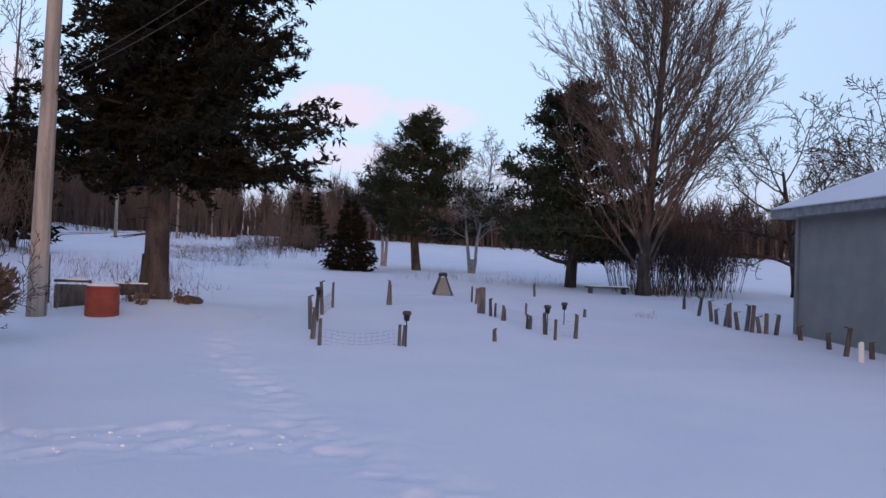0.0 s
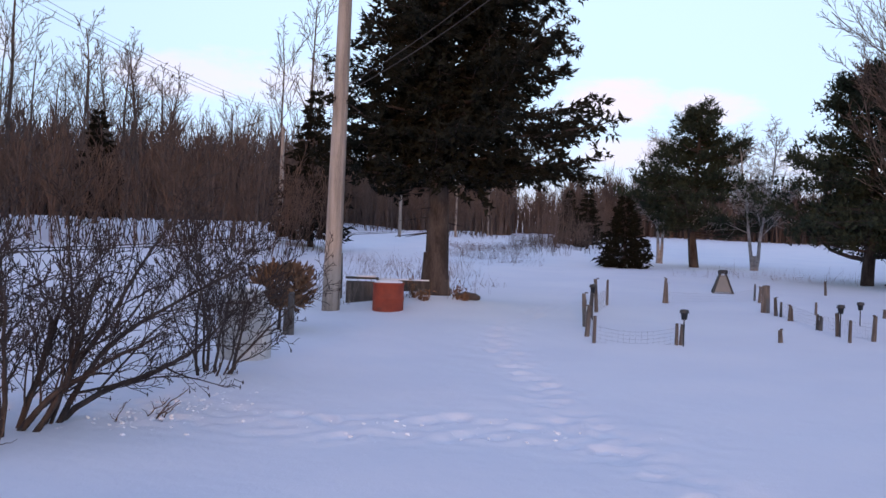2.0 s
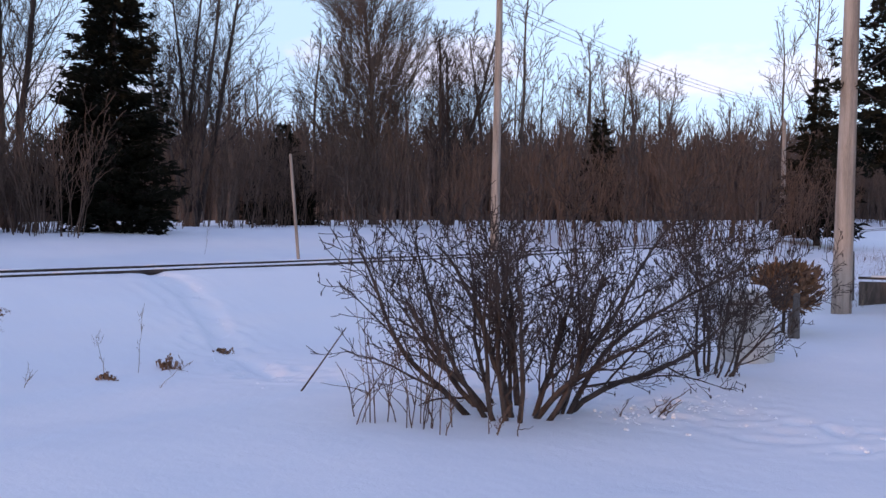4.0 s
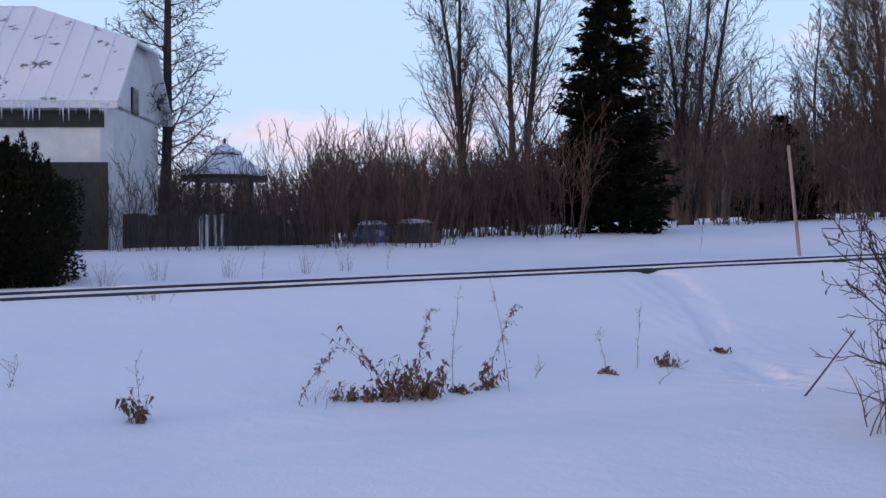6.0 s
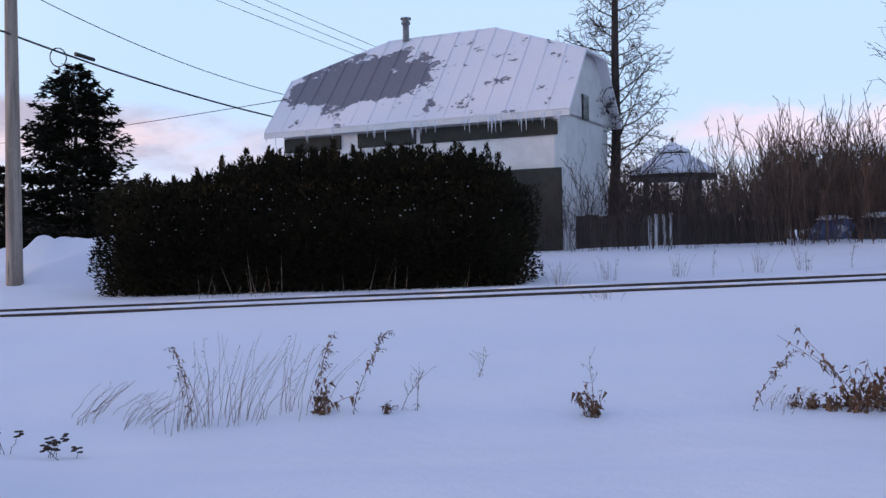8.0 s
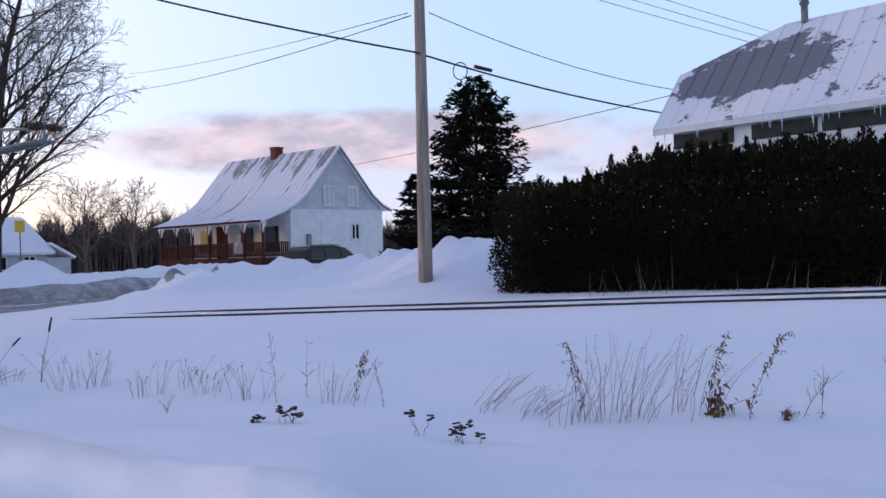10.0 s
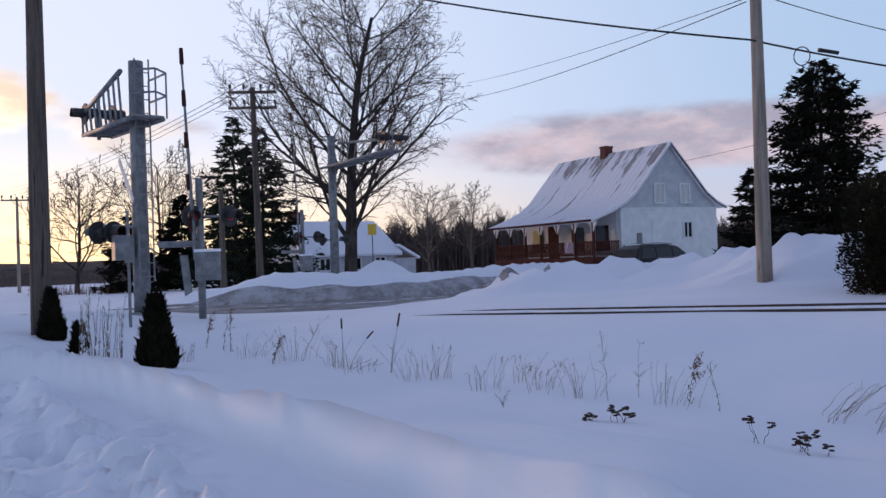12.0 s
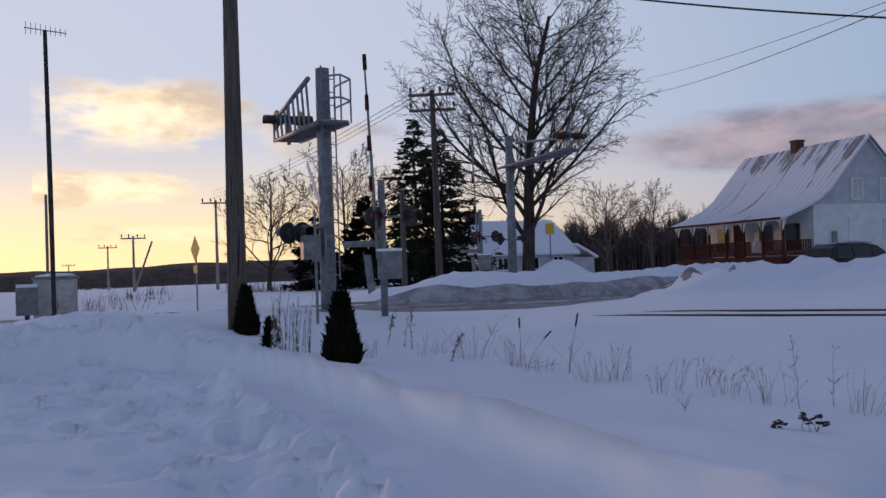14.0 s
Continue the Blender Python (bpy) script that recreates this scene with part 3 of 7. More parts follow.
def build_road():
    """Packed, sanded snow with wheel tracks, bending past the farmhouse."""
    ctl = [Vector((*p, 0)) for p in ROAD_PTS]
    line = []
    for i in range(len(ctl) - 1):
        p0, p1, p2, p3 = ctl[max(i - 1, 0)], ctl[i], ctl[i + 1], ctl[min(i + 2, len(ctl) - 1)]
        for t in np.arange(0, 1, 0.04):
            line.append(0.5 * (2 * p1 + (p2 - p0) * t + (2 * p0 - 5 * p1 + 4 * p2 - p3) * t * t + (3 * p1 - p0 - 3 * p2 + p3) * t ** 3))
    line = np.array(line)
    d = np.gradient(line, axis=0)
    d /= np.linalg.norm(d, axis=1)[:, None]
    ac = np.linspace(-3.3, 3.3, 25)
    X = line[None, :, 0] - d[None, :, 1] * ac[:, None]
    Y = line[None, :, 1] + d[None, :, 0] * ac[:, None]
    C = np.broadcast_to(ac[:, None], X.shape)
    Z = ground(X, Y) + 0.03 - 0.04 * np.exp(-((np.abs(np.abs(C) - 1.6) - 0.75) / 0.25) ** 2) + 0.015 * waves(X, Y, 0.8, 50)
    Z = np.where(np.abs(C) > 3.1, Z - 0.1, Z)
    m = Mesh()
    n = len(line)
    i = np.arange(len(ac) - 1)[:, None] * n + np.arange(n - 1)[None]
    m.add(np.stack([X.ravel(), Y.ravel(), Z.ravel()], 1), np.stack([i, i + 1, i + n + 1, i + n], -1).reshape(-1, 4))
    solo("road", m, ROAD, label="winter road of packed, sanded grey snow over the crossing", category="road", kind="structure", smooth=True)


build_road()


def plow_bank(pts, h, w, seed, label, mat):
    """Rough, dirty bank thrown up by the plow beside the road."""
    ctl = np.array(pts)
    seg = np.concatenate([[0], np.cumsum(np.hypot(*np.diff(ctl, axis=0).T))])
    t = np.arange(0, seg[-1], 0.22)
    line = np.stack([np.interp(t, seg, ctl[:, 0]), np.interp(t, seg, ctl[:, 1])], 1)
    d = np.gradient(line, axis=0)
    d /= np.linalg.norm(d, axis=1)[:, None]
    ac = np.linspace(-w, w, 27)
    X = line[None, :, 0] - d[None, :, 1] * ac[:, None]
    Y = line[None, :, 1] + d[None, :, 0] * ac[:, None]
    prof = np.clip(1 - (ac / w) ** 2, 0, 1)[:, None] ** 0.8
    ends = sstep(t, 0, 2.5) * (1 - sstep(t, seg[-1] - 3, seg[-1]))
    Z = ground(X, Y) - 0.08 + h * prof * ends * (1 + 0.25 * waves(X, Y, 2.6, seed) + 0.16 * waves(X, Y, 0.8, seed + 1) + 0.1 * waves(X, Y, 0.35, seed + 2))
    m = Mesh()
    n = len(t)
    i = np.arange(len(ac) - 1)[:, None] * n + np.arange(n - 1)[None]
    m.add(np.stack([X.ravel(), Y.ravel(), Z.ravel()], 1), np.stack([i, i + 1, i + n + 1, i + n], -1).reshape(-1, 4))
    solo("snow_bank", m, mat, label=label, category="snow bank", kind="structure", smooth=True)


plow_bank(FARBANK, 0.5, 2.0, 61, "rough snow bank plowed up along the road", SNOW)
plow_bank(path_pts((162, 31.8), (156, 31.3), (151, 31.2), (147.4, 32.0), (144.1, 34.2), (141.2, 38.6), (139, 42)), 0.5, 0.8, 64, "dirty grey cut face of a plowed snow bank", DIRTY)
plow_bank(path_pts((141.9, 27.6), (140.6, 27.2), (138.6, 27.5)), 0.22, 0.6, 71, "dirty lumps of plowed snow with grit", DIRTY)


# ---------------------------------------------------------------- plants
def unit(v):
    return v / (np.linalg.norm(v) + 1e-9)


def grow_branch(m, rng, p, d, length, r, level, cfg):
    """One limb with its side branches, down to the twigs."""
    segs = cfg["segs"][level]
    pts, rad = [p], [r]
    cur, step = p.copy(), length / segs
    end_r = r * (0.25 if level == 0 else 0.3)
    for i in range(segs):
        d = unit(d + rng.normal(0, cfg["wob"][level], 3) + np.array([0, 0, cfg["up"][level]]))
        cur = cur + d * step
        pts.append(cur.copy())
        rad.append(max(r + (end_r - r) * (i + 1) / segs, cfg["rmin"]))
    m.tube(pts, rad, cfg["sides"][level], cap=False)
    if level + 1 >= len(cfg["n"]) + 1:
        return
    if level == len(cfg["n"]):
        return
    k = cfg["n"][level]
    k = max(1, int(rng.normal(k, k * 0.15)))
    t0 = cfg["start"][level]
    phase = rng.uniform(0, 6.28)
    for i in range(k):
        t = t0 + (1 - t0) * (i + rng.uniform(0.1, 0.9)) / k
        f = t * segs
        a = min(int(f), segs - 1)
        q = np.array(pts[a]) + (np.array(pts[a + 1]) - np.array(pts[a])) * (f - a)
        ax = unit(np.array(pts[a + 1]) - np.array(pts[a]))
        s1 = unit(np.cross(ax, [0.3, 0.2, 1.0] if abs(ax[2]) < 0.9 else [1.0, 0.2, 0.1]))
        s2 = np.cross(ax, s1)
        phi = phase + i * 2.4 + rng.uniform(-0.5, 0.5)
        ang = radians(rng.normal(cfg["ang"][level], 8))
        nd = ax * math.cos(ang) + (s1 * math.cos(phi) + s2 * math.sin(phi)) * math.sin(ang)
        ll = length * cfg["len"][level] * (1 - cfg["taper"][level] * (t - t0) / (1 - t0 + 1e-6)) * rng.uniform(0.75, 1.2)
        rr = max(np.interp(f, np.arange(segs + 1), rad) * cfg["rr"][level], cfg["rmin"])
        grow_branch(m, rng, q, nd, ll, rr, level + 1, cfg)


FAN = dict(n=[70, 12, 8, 4], start=[0.05, 0.08, 0.12, 0.1], len=[0.52, 0.46, 0.42, 0.5], taper=[0.5, 0.45, 0.4, 0.3], ang=[39, 20, 23, 27], rr=[0.27, 0.5, 0.55, 0.6], segs=[9, 7, 5, 3, 2], wob=[0.03, 0.04, 0.06, 0.08, 0.1], up=[0.05, 0.045, 0.05, 0.04, 0.03], sides=[8, 5, 4, 3, 3], rmin=0.0075)
SLIM = dict(n=[15, 6, 4], start=[0.3, 0.2, 0.15], len=[0.34, 0.45, 0.5], taper=[0.65, 0.4, 0.3], ang=[38, 34, 36], rr=[0.36, 0.5, 0.6], segs=[8, 5, 3, 2], wob=[0.035, 0.08, 0.12, 0.14], up=[0.05, 0.14, 0.08, 0.03], sides=[6, 4, 3, 3], rmin=0.012)
POPLAR = dict(SLIM, n=[24, 9, 6], start=[0.2, 0.15, 0.12], rr=[0.3, 0.5, 0.6], rmin=0.0095)
BIRCHY = dict(n=[22, 9, 6], start=[0.25, 0.15, 0.1], len=[0.32, 0.5, 0.55], taper=[0.6, 0.4, 0.3], ang=[46, 40, 40], rr=[0.3, 0.5, 0.6], segs=[9, 6, 4, 3], wob=[0.05, 0.09, 0.13, 0.15], up=[0.05, 0.06, -0.04, -0.08], sides=[6, 4, 3, 3], rmin=0.008)
APPLE = dict(n=[10, 9, 8, 4], start=[0.25, 0.2, 0.15, 0.1], len=[0.85, 0.5, 0.45, 0.45], taper=[0.3, 0.4, 0.3, 0.3], ang=[55, 48, 50, 50], rr=[0.5, 0.5, 0.5, 0.6], segs=[5, 7, 5, 3, 2], wob=[0.1, 0.16, 0.2, 0.22, 0.2], up=[0.04, 0.02, 0.05, 0.06, 0.06], sides=[7, 5, 4, 3, 3], rmin=0.011)
SPREAD = dict(n=[20, 11, 9, 4], start=[0.17, 0.15, 0.12, 0.1], len=[0.78, 0.5, 0.46, 0.48], taper=[0.62, 0.5, 0.4, 0.3], ang=[60, 42, 40, 42], rr=[0.5, 0.5, 0.55, 0.6], segs=[9, 8, 5, 3, 2], wob=[0.06, 0.10, 0.13, 0.15, 0.16], up=[0.03, 0.09, 0.05, 0.03, 0.02], sides=[8, 5, 4, 3, 3], rmin=0.01)
BROAD = dict(FAN, n=[40, 12, 9, 4], start=[0.13, 0.12, 0.12, 0.1], len=[0.58, 0.46, 0.44, 0.48], taper=[0.5, 0.45, 0.4, 0.3], ang=[53, 32, 34, 38], rr=[0.42, 0.5, 0.55, 0.6], wob=[0.05, 0.07, 0.09, 0.12, 0.14], up=[0.03, 0.06, 0.03, 0.0, -0.02], rmin=0.0095)
ROUND = dict(SPREAD, n=[18, 9, 6], rmin=0.014)
LARCH = dict(n=[95, 11, 5], start=[0.08, 0.12, 0.1], len=[0.19, 0.4, 0.42], taper=[0.7, 0.3, 0.3], ang=[72, 48, 46], rr=[0.2, 0.5, 0.6], segs=[10, 6, 3, 2], wob=[0.02, 0.08, 0.14, 0.14], up=[0.05, 0.08, 0.0, -0.04], sides=[7, 4, 3, 3], rmin=0.009)
LILAC = dict(n=[10, 7, 4], start=[0.14, 0.15, 0.15], len=[0.5, 0.46, 0.4], taper=[0.35, 0.3, 0.3], ang=[30, 38, 44], rr=[0.5, 0.55, 0.6], segs=[9, 6, 4, 2], wob=[0.12, 0.14, 0.17, 0.2], up=[0.03, 0.05, 0.06, 0.05], sides=[7, 4, 3, 3], rmin=0.0035)
THICKET = dict(n=[6, 3], start=[0.3, 0.2], len=[0.42, 0.45], taper=[0.3, 0.3], ang=[26, 30], rr=[0.55, 0.6], segs=[5, 3, 2], wob=[0.06, 0.11, 0.15], up=[0.06, 0.12, 0.08], sides=[3, 3, 3], rmin=0.009)


def tree_meshes(seed, h, r, cfg, lean=(0.0, 0.0), stems=1, spread=0.0):
    """Trunk and branches as two meshes."""
    rng = np.random.RandomState(seed)
    trunk, crown = Mesh(), Mesh()
    for s in range(stems):
        a = rng.uniform(0, 6.28) + s * 6.28 / max(stems, 1)
        out = np.array([math.cos(a), math.sin(a), 0]) * spread
        p = np.array([math.cos(a), math.sin(a), 0]) * (0.0 if stems == 1 else r * 0.9)
        hh = h * rng.uniform(0.88, 1.0) if stems > 1 else h
        d0 = unit(np.array([lean[0], lean[1], 1.0]) + out)
        c2 = Mesh()
        grow_branch(c2, rng, p + np.array([0, 0, -0.15]), d0, hh, r, 0, cfg)
        # the first tube is the trunk, all later ones the crown
        trunk.add(c2.v[0], c2.f[4][0])
        base = len(c2.v[0])
        n0 = len(c2.f[4][0])
        v = np.concatenate(c2.v[1:])
        q = np.concatenate(c2.f[4][1:])
        crown.add(v, q - base)
        # root flare
        flare = [p + np.array([0, 0, z]) for z in (-0.2, 0.05, 0.3, 0.7)]
        trunk.tube(flare, [r * 1.55, r * 1.3, r * 1.08, r * 0.95], cfg["sides"][0], cap=False)
    return trunk, crown


def bare_tree(az, d, h, r, cfg, seed, label, mat=None, lean=(0, 0), stems=1, spread=0.0, twig=None, group="", sink=0.03, category="tree"):
    p = on_ground(az, d, sink)
    ob = thing("bare_tree", p, 0, label, category, group)
    trunk, crown = tree_meshes(seed, h, r, cfg, lean, stems, spread)
    mat = mat or BARK
    part("trunk", trunk, mat, ob, smooth=True)
    part("crown", crown, twig or mat, ob, smooth=True)
    return ob


def conifer_meshes(seed, h, r, base, width, whorls, per, sprays, droop=-0.25, tip_up=0.25, length=0.24, ragged=0.25, power=0.9, wide=0.4):
    """Trunk, boughs and needle sprays of a spruce-like tree."""
    rng = np.random.RandomState(seed)
    trunk, wood, leaf = Mesh(), Mesh(), Mesh()
    zs = np.linspace(-0.15, h, 10)
    trunk.tube([(0.02 * math.sin(z), 0.02 * math.cos(z * 1.3), z) for z in zs], np.maximum(r * (1 - zs / h * 0.95), 0.012), 9, cap=False)
    trunk.tube([(0, 0, -0.2), (0, 0, 0.1), (0, 0, 0.5)], [r * 1.6, r * 1.25, r], 9, cap=False)
    C, D, W, L, B = [], [], [], [], []
    for i in range(whorls):
        t = (i + rng.uniform(0, 0.8)) / whorls
        z = base + (h - base) * t
        reach = width * (1 - t) ** power + 0.12
        if t < 0.12:
            reach *= 0.75 + 2.0 * t
        for j in range(per):
            a = rng.uniform(0, 6.28)
            ln = reach * rng.uniform(1 - ragged * 1.6, 1 + ragged)
            if ln < 0.1:
                continue
            n = 7
            s = np.linspace(0, 1, n)
            x = ln * s
            dz = ln * (droop * s * 1.3 + (tip_up - droop * 0.2) * s * s) + rng.normal(0, 0.04) * s * ln
            ca, sa = math.cos(a), math.sin(a)
            bend = rng.normal(0, 0.12) * s * s * ln
            pts = np.stack([x * ca - bend * sa, x * sa + bend * ca, z + dz], 1)
            wood.tube(pts, np.linspace(max(0.012, ln * 0.014), 0.005, n), 3, cap=False)
            k = max(5, int(sprays * ln / width * 1.15))
            q = rng.uniform(0.12, 1.02, k) ** 0.8
            c = np.stack([np.interp(q, s, pts[:, c_]) for c_ in range(3)], 1)
            side = rng.choice([-1, 1], k)
            spread = rng.uniform(0, 1, k) * (0.28 * ln * (1.05 - q) + 0.06) * wide / 0.4
            ax = np.array([ca, sa, 0])
            sd = np.array([-sa, ca, 0])
            c = c + sd * (side * spread)[:, None] + ax * (spread * 0.5)[:, None] + np.array([0, 0, 1.0]) * (rng.normal(-0.03, 0.05, k) * (1 + ln * 0.3))[:, None]
            dd = ax * rng.uniform(0.5, 1.1, k)[:, None] + sd * (side * rng.uniform(0.2, 0.9, k))[:, None] + np.array([0, 0, 1.0]) * rng.normal(-0.1, 0.35, k)[:, None]
            C.append(c)
            D.append(dd)
            W.append(rng.normal(0, 1, (k, 3)))
            L.append(length * rng.uniform(0.6, 1.3, k))
    C, D, W, L = np.concatenate(C), np.concatenate(D), np.concatenate(W), np.concatenate(L)
    leaf.blades(C, D, np.cross(D, W), L, L * 0.42)
    leaf.blades(C, D, np.cross(D, np.cross(D, W)), L, L * 0.36)
    return trunk, wood, leaf


def near_spruce(az, d, h, r, base, width, whorls, per, seed, label):
    """Big old spruce seen from near: uneven boughs, each with side twigs that carry tufts of needles."""
    rng = np.random.RandomState(seed)
    ob = thing("spruce_tree", on_ground(az, d), 0, label, "spruce tree")
    trunk, wood, leaf = Mesh(), Mesh(), Mesh()
    zs = np.linspace(-0.15, h, 12)
    trunk.tube([(0.03 * math.sin(z), 0.03 * math.cos(z * 1.3), z) for z in zs], np.maximum(r * (1 - zs / h * 0.93), 0.015), 12, cap=False)
    trunk.tube([(0, 0, -0.2), (0, 0, 0.1), (0, 0, 0.5), (0, 0, 0.9)], [r * 1.5, r * 1.22, r * 1.05, r * 0.96], 12, cap=False)
    # dead stubs on the bare lower trunk
    for i in range(9):
        a, z = rng.uniform(0, 6.28), rng.uniform(1.3, base)
        q = np.array([math.cos(a), math.sin(a), -0.15])
        wood.tube([np.array([0, 0, z]) + q * t for t in (0.1, 0.4, rng.uniform(0.6, 1.1))], [0.018, 0.012, 0.006], 4, cap=False)
    C, D = [], []
    for i in range(whorls):
        t = (i + rng.uniform(0, 0.8)) / whorls
        z = base + (h - base) * t
        reach = width * (1 - t) ** 0.72 * (1.0 + 0.2 * math.sin(i * 2.3)) + 0.15
        if t < 0.1:
            reach *= 0.7 + 3.0 * t
        for j in range(per):
            a = j * 6.28 / per + rng.uniform(-0.5, 0.5) + i * 1.1
            ln = (1.0 + 0.16 * math.cos(a - 0.3)) * reach * rng.choice([0.5, 0.78, 0.92, 1.02, 1.12]) * rng.uniform(0.9, 1.05)
            droop = rng.uniform(-0.42, -0.02) * (1 - 0.6 * t) + 0.25 * t
            hook = rng.uniform(0.12, 0.42)
            n = 9
            sx = np.linspace(0, 1, n)
            ca, sa = math.cos(a), math.sin(a)
            bend = rng.normal(0, 0.14) * sx * sx * ln
            pts = np.stack([ln * sx * ca - bend * sa, ln * sx * sa + bend * ca, z + ln * (droop * sx + hook * sx ** 2.4)], 1)
            pts[2:] += rng.normal(0, 0.025, (n - 2, 3))
            wood.tube(pts, np.linspace(max(0.016, ln * 0.016), 0.006, n), 4, cap=False)
            ax, sd = np.array([ca, sa, 0.0]), np.array([-sa, ca, 0.0])
            k = max(4, int(ln * 8.5))
            for q in np.linspace(0.16, 1.0, k):
                f = q * (n - 1)
                g = min(int(f), n - 2)
                c = pts[g] + (pts[g + 1] - pts[g]) * (f - g)
                side = rng.choice([-1, 1])
                tl = (0.2 + 0.3 * ln * (1.0 - q) ** 0.8) * rng.uniform(0.45, 1.25)
                dr = unit(ax * rng.uniform(0.4, 1.0) + sd * side * rng.uniform(0.3, 1.0) * (1 if q < 0.97 else 0.2) + np.array([0, 0, rng.normal(-0.22, 0.28)]))
                tw = np.array([c, c + dr * tl * 0.55 + [0, 0, -0.02], c + dr * tl + [0, 0, rng.uniform(-0.05, 0.06)]])
                wood.tube(tw, [0.007, 0.005, 0.003], 3, cap=False)
                m = max(10, int(tl * 62))
                u_ = rng.uniform(0.05, 1.05, m)
                c2 = np.stack([np.interp(u_, [0, 0.55, 1], tw[:, x_]) for x_ in range(3)], 1) + rng.normal(0, 0.035, (m, 3))
                C.append(c2)
                D.append(dr * 0.8 + rng.normal(0, 0.62, (m, 3)) + np.array([0, 0, 0.12]))
    C, D = np.concatenate(C), np.concatenate(D)
    L = rng.uniform(0.07, 0.17, len(C))
    leaf.blades(C, D, np.cross(D, rng.normal(0, 1, D.shape)), L, L * 0.5)
    part("trunk", trunk, BARK_DARK, ob, smooth=True)
    tagged(part("bough", wood, BARK_DARK, ob, smooth=True), kind="stuff")
    tagged(part("needle", leaf, NEEDLE, ob), kind="stuff")
    return ob


def conifer(az, d, h, r, base, width, whorls, per, sprays, seed, label, mat=None, category="spruce tree", name="spruce_tree", sink=0.03, **more):
    ob = thing(name, on_ground(az, d, sink), 0, label, category)
    trunk, wood, leaf = conifer_meshes(seed, h, r, base, width, whorls, per, sprays, **more)
    part("trunk", trunk, BARK_DARK, ob, smooth=True)
    tagged(part("bough", wood, BARK_DARK, ob, smooth=True), kind="stuff")
    tagged(part("needle", leaf, mat or NEEDLE, ob), kind="stuff")
    return ob


def pine(az, d, h, r, seed, label, base, width, lean=(0, 0)):
    """Open white pine: level limbs with tufts at their ends."""
    rng = np.random.RandomState(seed)
    ob = thing("pine_tree", on_ground(az, d), 0, label, "pine tree")
    trunk, wood, leaf = Mesh(), Mesh(), Mesh()
    zs = np.linspace(-0.15, h, 12)
    spine = np.stack([lean[0] * zs + 0.12 * np.sin(zs * 0.9 + seed), lean[1] * zs + 0.1 * np.cos(zs * 0.8), zs], 1)
    trunk.tube(spine, np.maximum(r * (1.15 - zs / h), 0.02), 8, cap=False)
    C, D = [], []
    n = int((h - base) * 13)
    for i in range(n):
        t = (i + rng.uniform(0, 1)) / n
        z = base + (h - base) * t
        c0 = np.array([np.interp(z, zs, spine[:, k]) for k in range(3)])
        ln = width * (1.12 - 0.88 * t) * rng.choice([0.5, 0.75, 0.95, 1.1]) * rng.uniform(0.85, 1.08)
        a = rng.uniform(0, 6.28)
        ax = np.array([math.cos(a), math.sin(a), 0])
        s = np.linspace(0, 1, 7)
        rise = rng.uniform(-0.05, 0.4)
        pts = c0 + ax * (ln * s)[:, None] + np.array([0, 0, 1.0]) * (ln * rise * s ** 1.5)[:, None] + np.cumsum(rng.normal(0, 0.035 * ln, (7, 3)), 0) * s[:, None]
        wood.tube(pts, np.linspace(0.03 + 0.012 * ln, 0.008, 7), 4, cap=False)
        for q in np.linspace(0.35, 1.0, int(5 + 6 * ln)):
            f = q * 6
            k = min(int(f), 5)
            c = pts[k] + (pts[k + 1] - pts[k]) * (f - k)
            side = np.cross(ax, [0, 0, 1]) * rng.normal(0, 0.22 * ln)
            tuft = c + side + np.array([0, 0, rng.uniform(0, 0.18)])
            wood.tube([c, (c + tuft) / 2 + [0, 0, 0.02], tuft], [0.008, 0.007, 0.005], 3, cap=False)
            m = 24
            C.append(tuft + rng.normal(0, 0.11, (m, 3)))
            D.append(rng.normal(0, 1, (m, 3)) + ax * 0.5 + np.array([0, 0, 0.7]))
    C, D = np.concatenate(C), np.concatenate(D)
    L = rng.uniform(0.14, 0.28, len(C))
    leaf.blades(C, D, np.cross(D, rng.normal(0, 1, D.shape)), L, L * 0.3)
    part("trunk", trunk, BARK_DARK, ob, smooth=True)
    tagged(part("limb", wood, BARK_DARK, ob, smooth=True), kind="stuff")
    tagged(part("needle", leaf, PINE, ob), kind="stuff")
    return ob


# yard trees ahead
near_spruce(17.0, 19.6, 9.9, 0.27, 2.55, 3.0, 34, 8, 3, "tall dark spruce with ragged drooping boughs and bare lower trunk")
bare_tree(-12.0, 33, 12.0, 0.22, FAN, 11, "large bare maple with dense upswept branches", BARK_DARK, twig=BARK)
pine(-7.9, 36, 7.6, 0.2, 5, "dark pine with spreading lower boughs beside a maple", 0.9, 3.7, (-0.02, 0.01))
pine(1.7, 46, 7.4, 0.2, 9, "tall open pine at the edge of the yard", 1.5, 3.4)
conifer(5.7, 42, 3.2, 0.09, 0.1, 1.15, 26, 8, 30, 12, "small dense young spruce standing in the snow", length=0.2, ragged=0.15)
bare_tree(-1.7, 45, 6.9, 0.1, BIRCHY, 21, "slender pale birch with two leaning stems", BIRCH, stems=2, spread=0.1)
bare_tree(3.6, 50, 6.8, 0.1, BIRCHY, 22, "pale birch half behind a pine", BIRCH, stems=2, spread=0.05)
for az, d, h, seed in ((-20.6, 38, 5.0, 31), (-25.5, 33, 5.0, 32), (-31, 34, 4.6, 33)):
    bare_tree(az, d, h, 0.2, APPLE, seed, "old bare apple tree with crooked spreading limbs", BARK_DARK, group="apple trees behind the shed", category="apple tree")


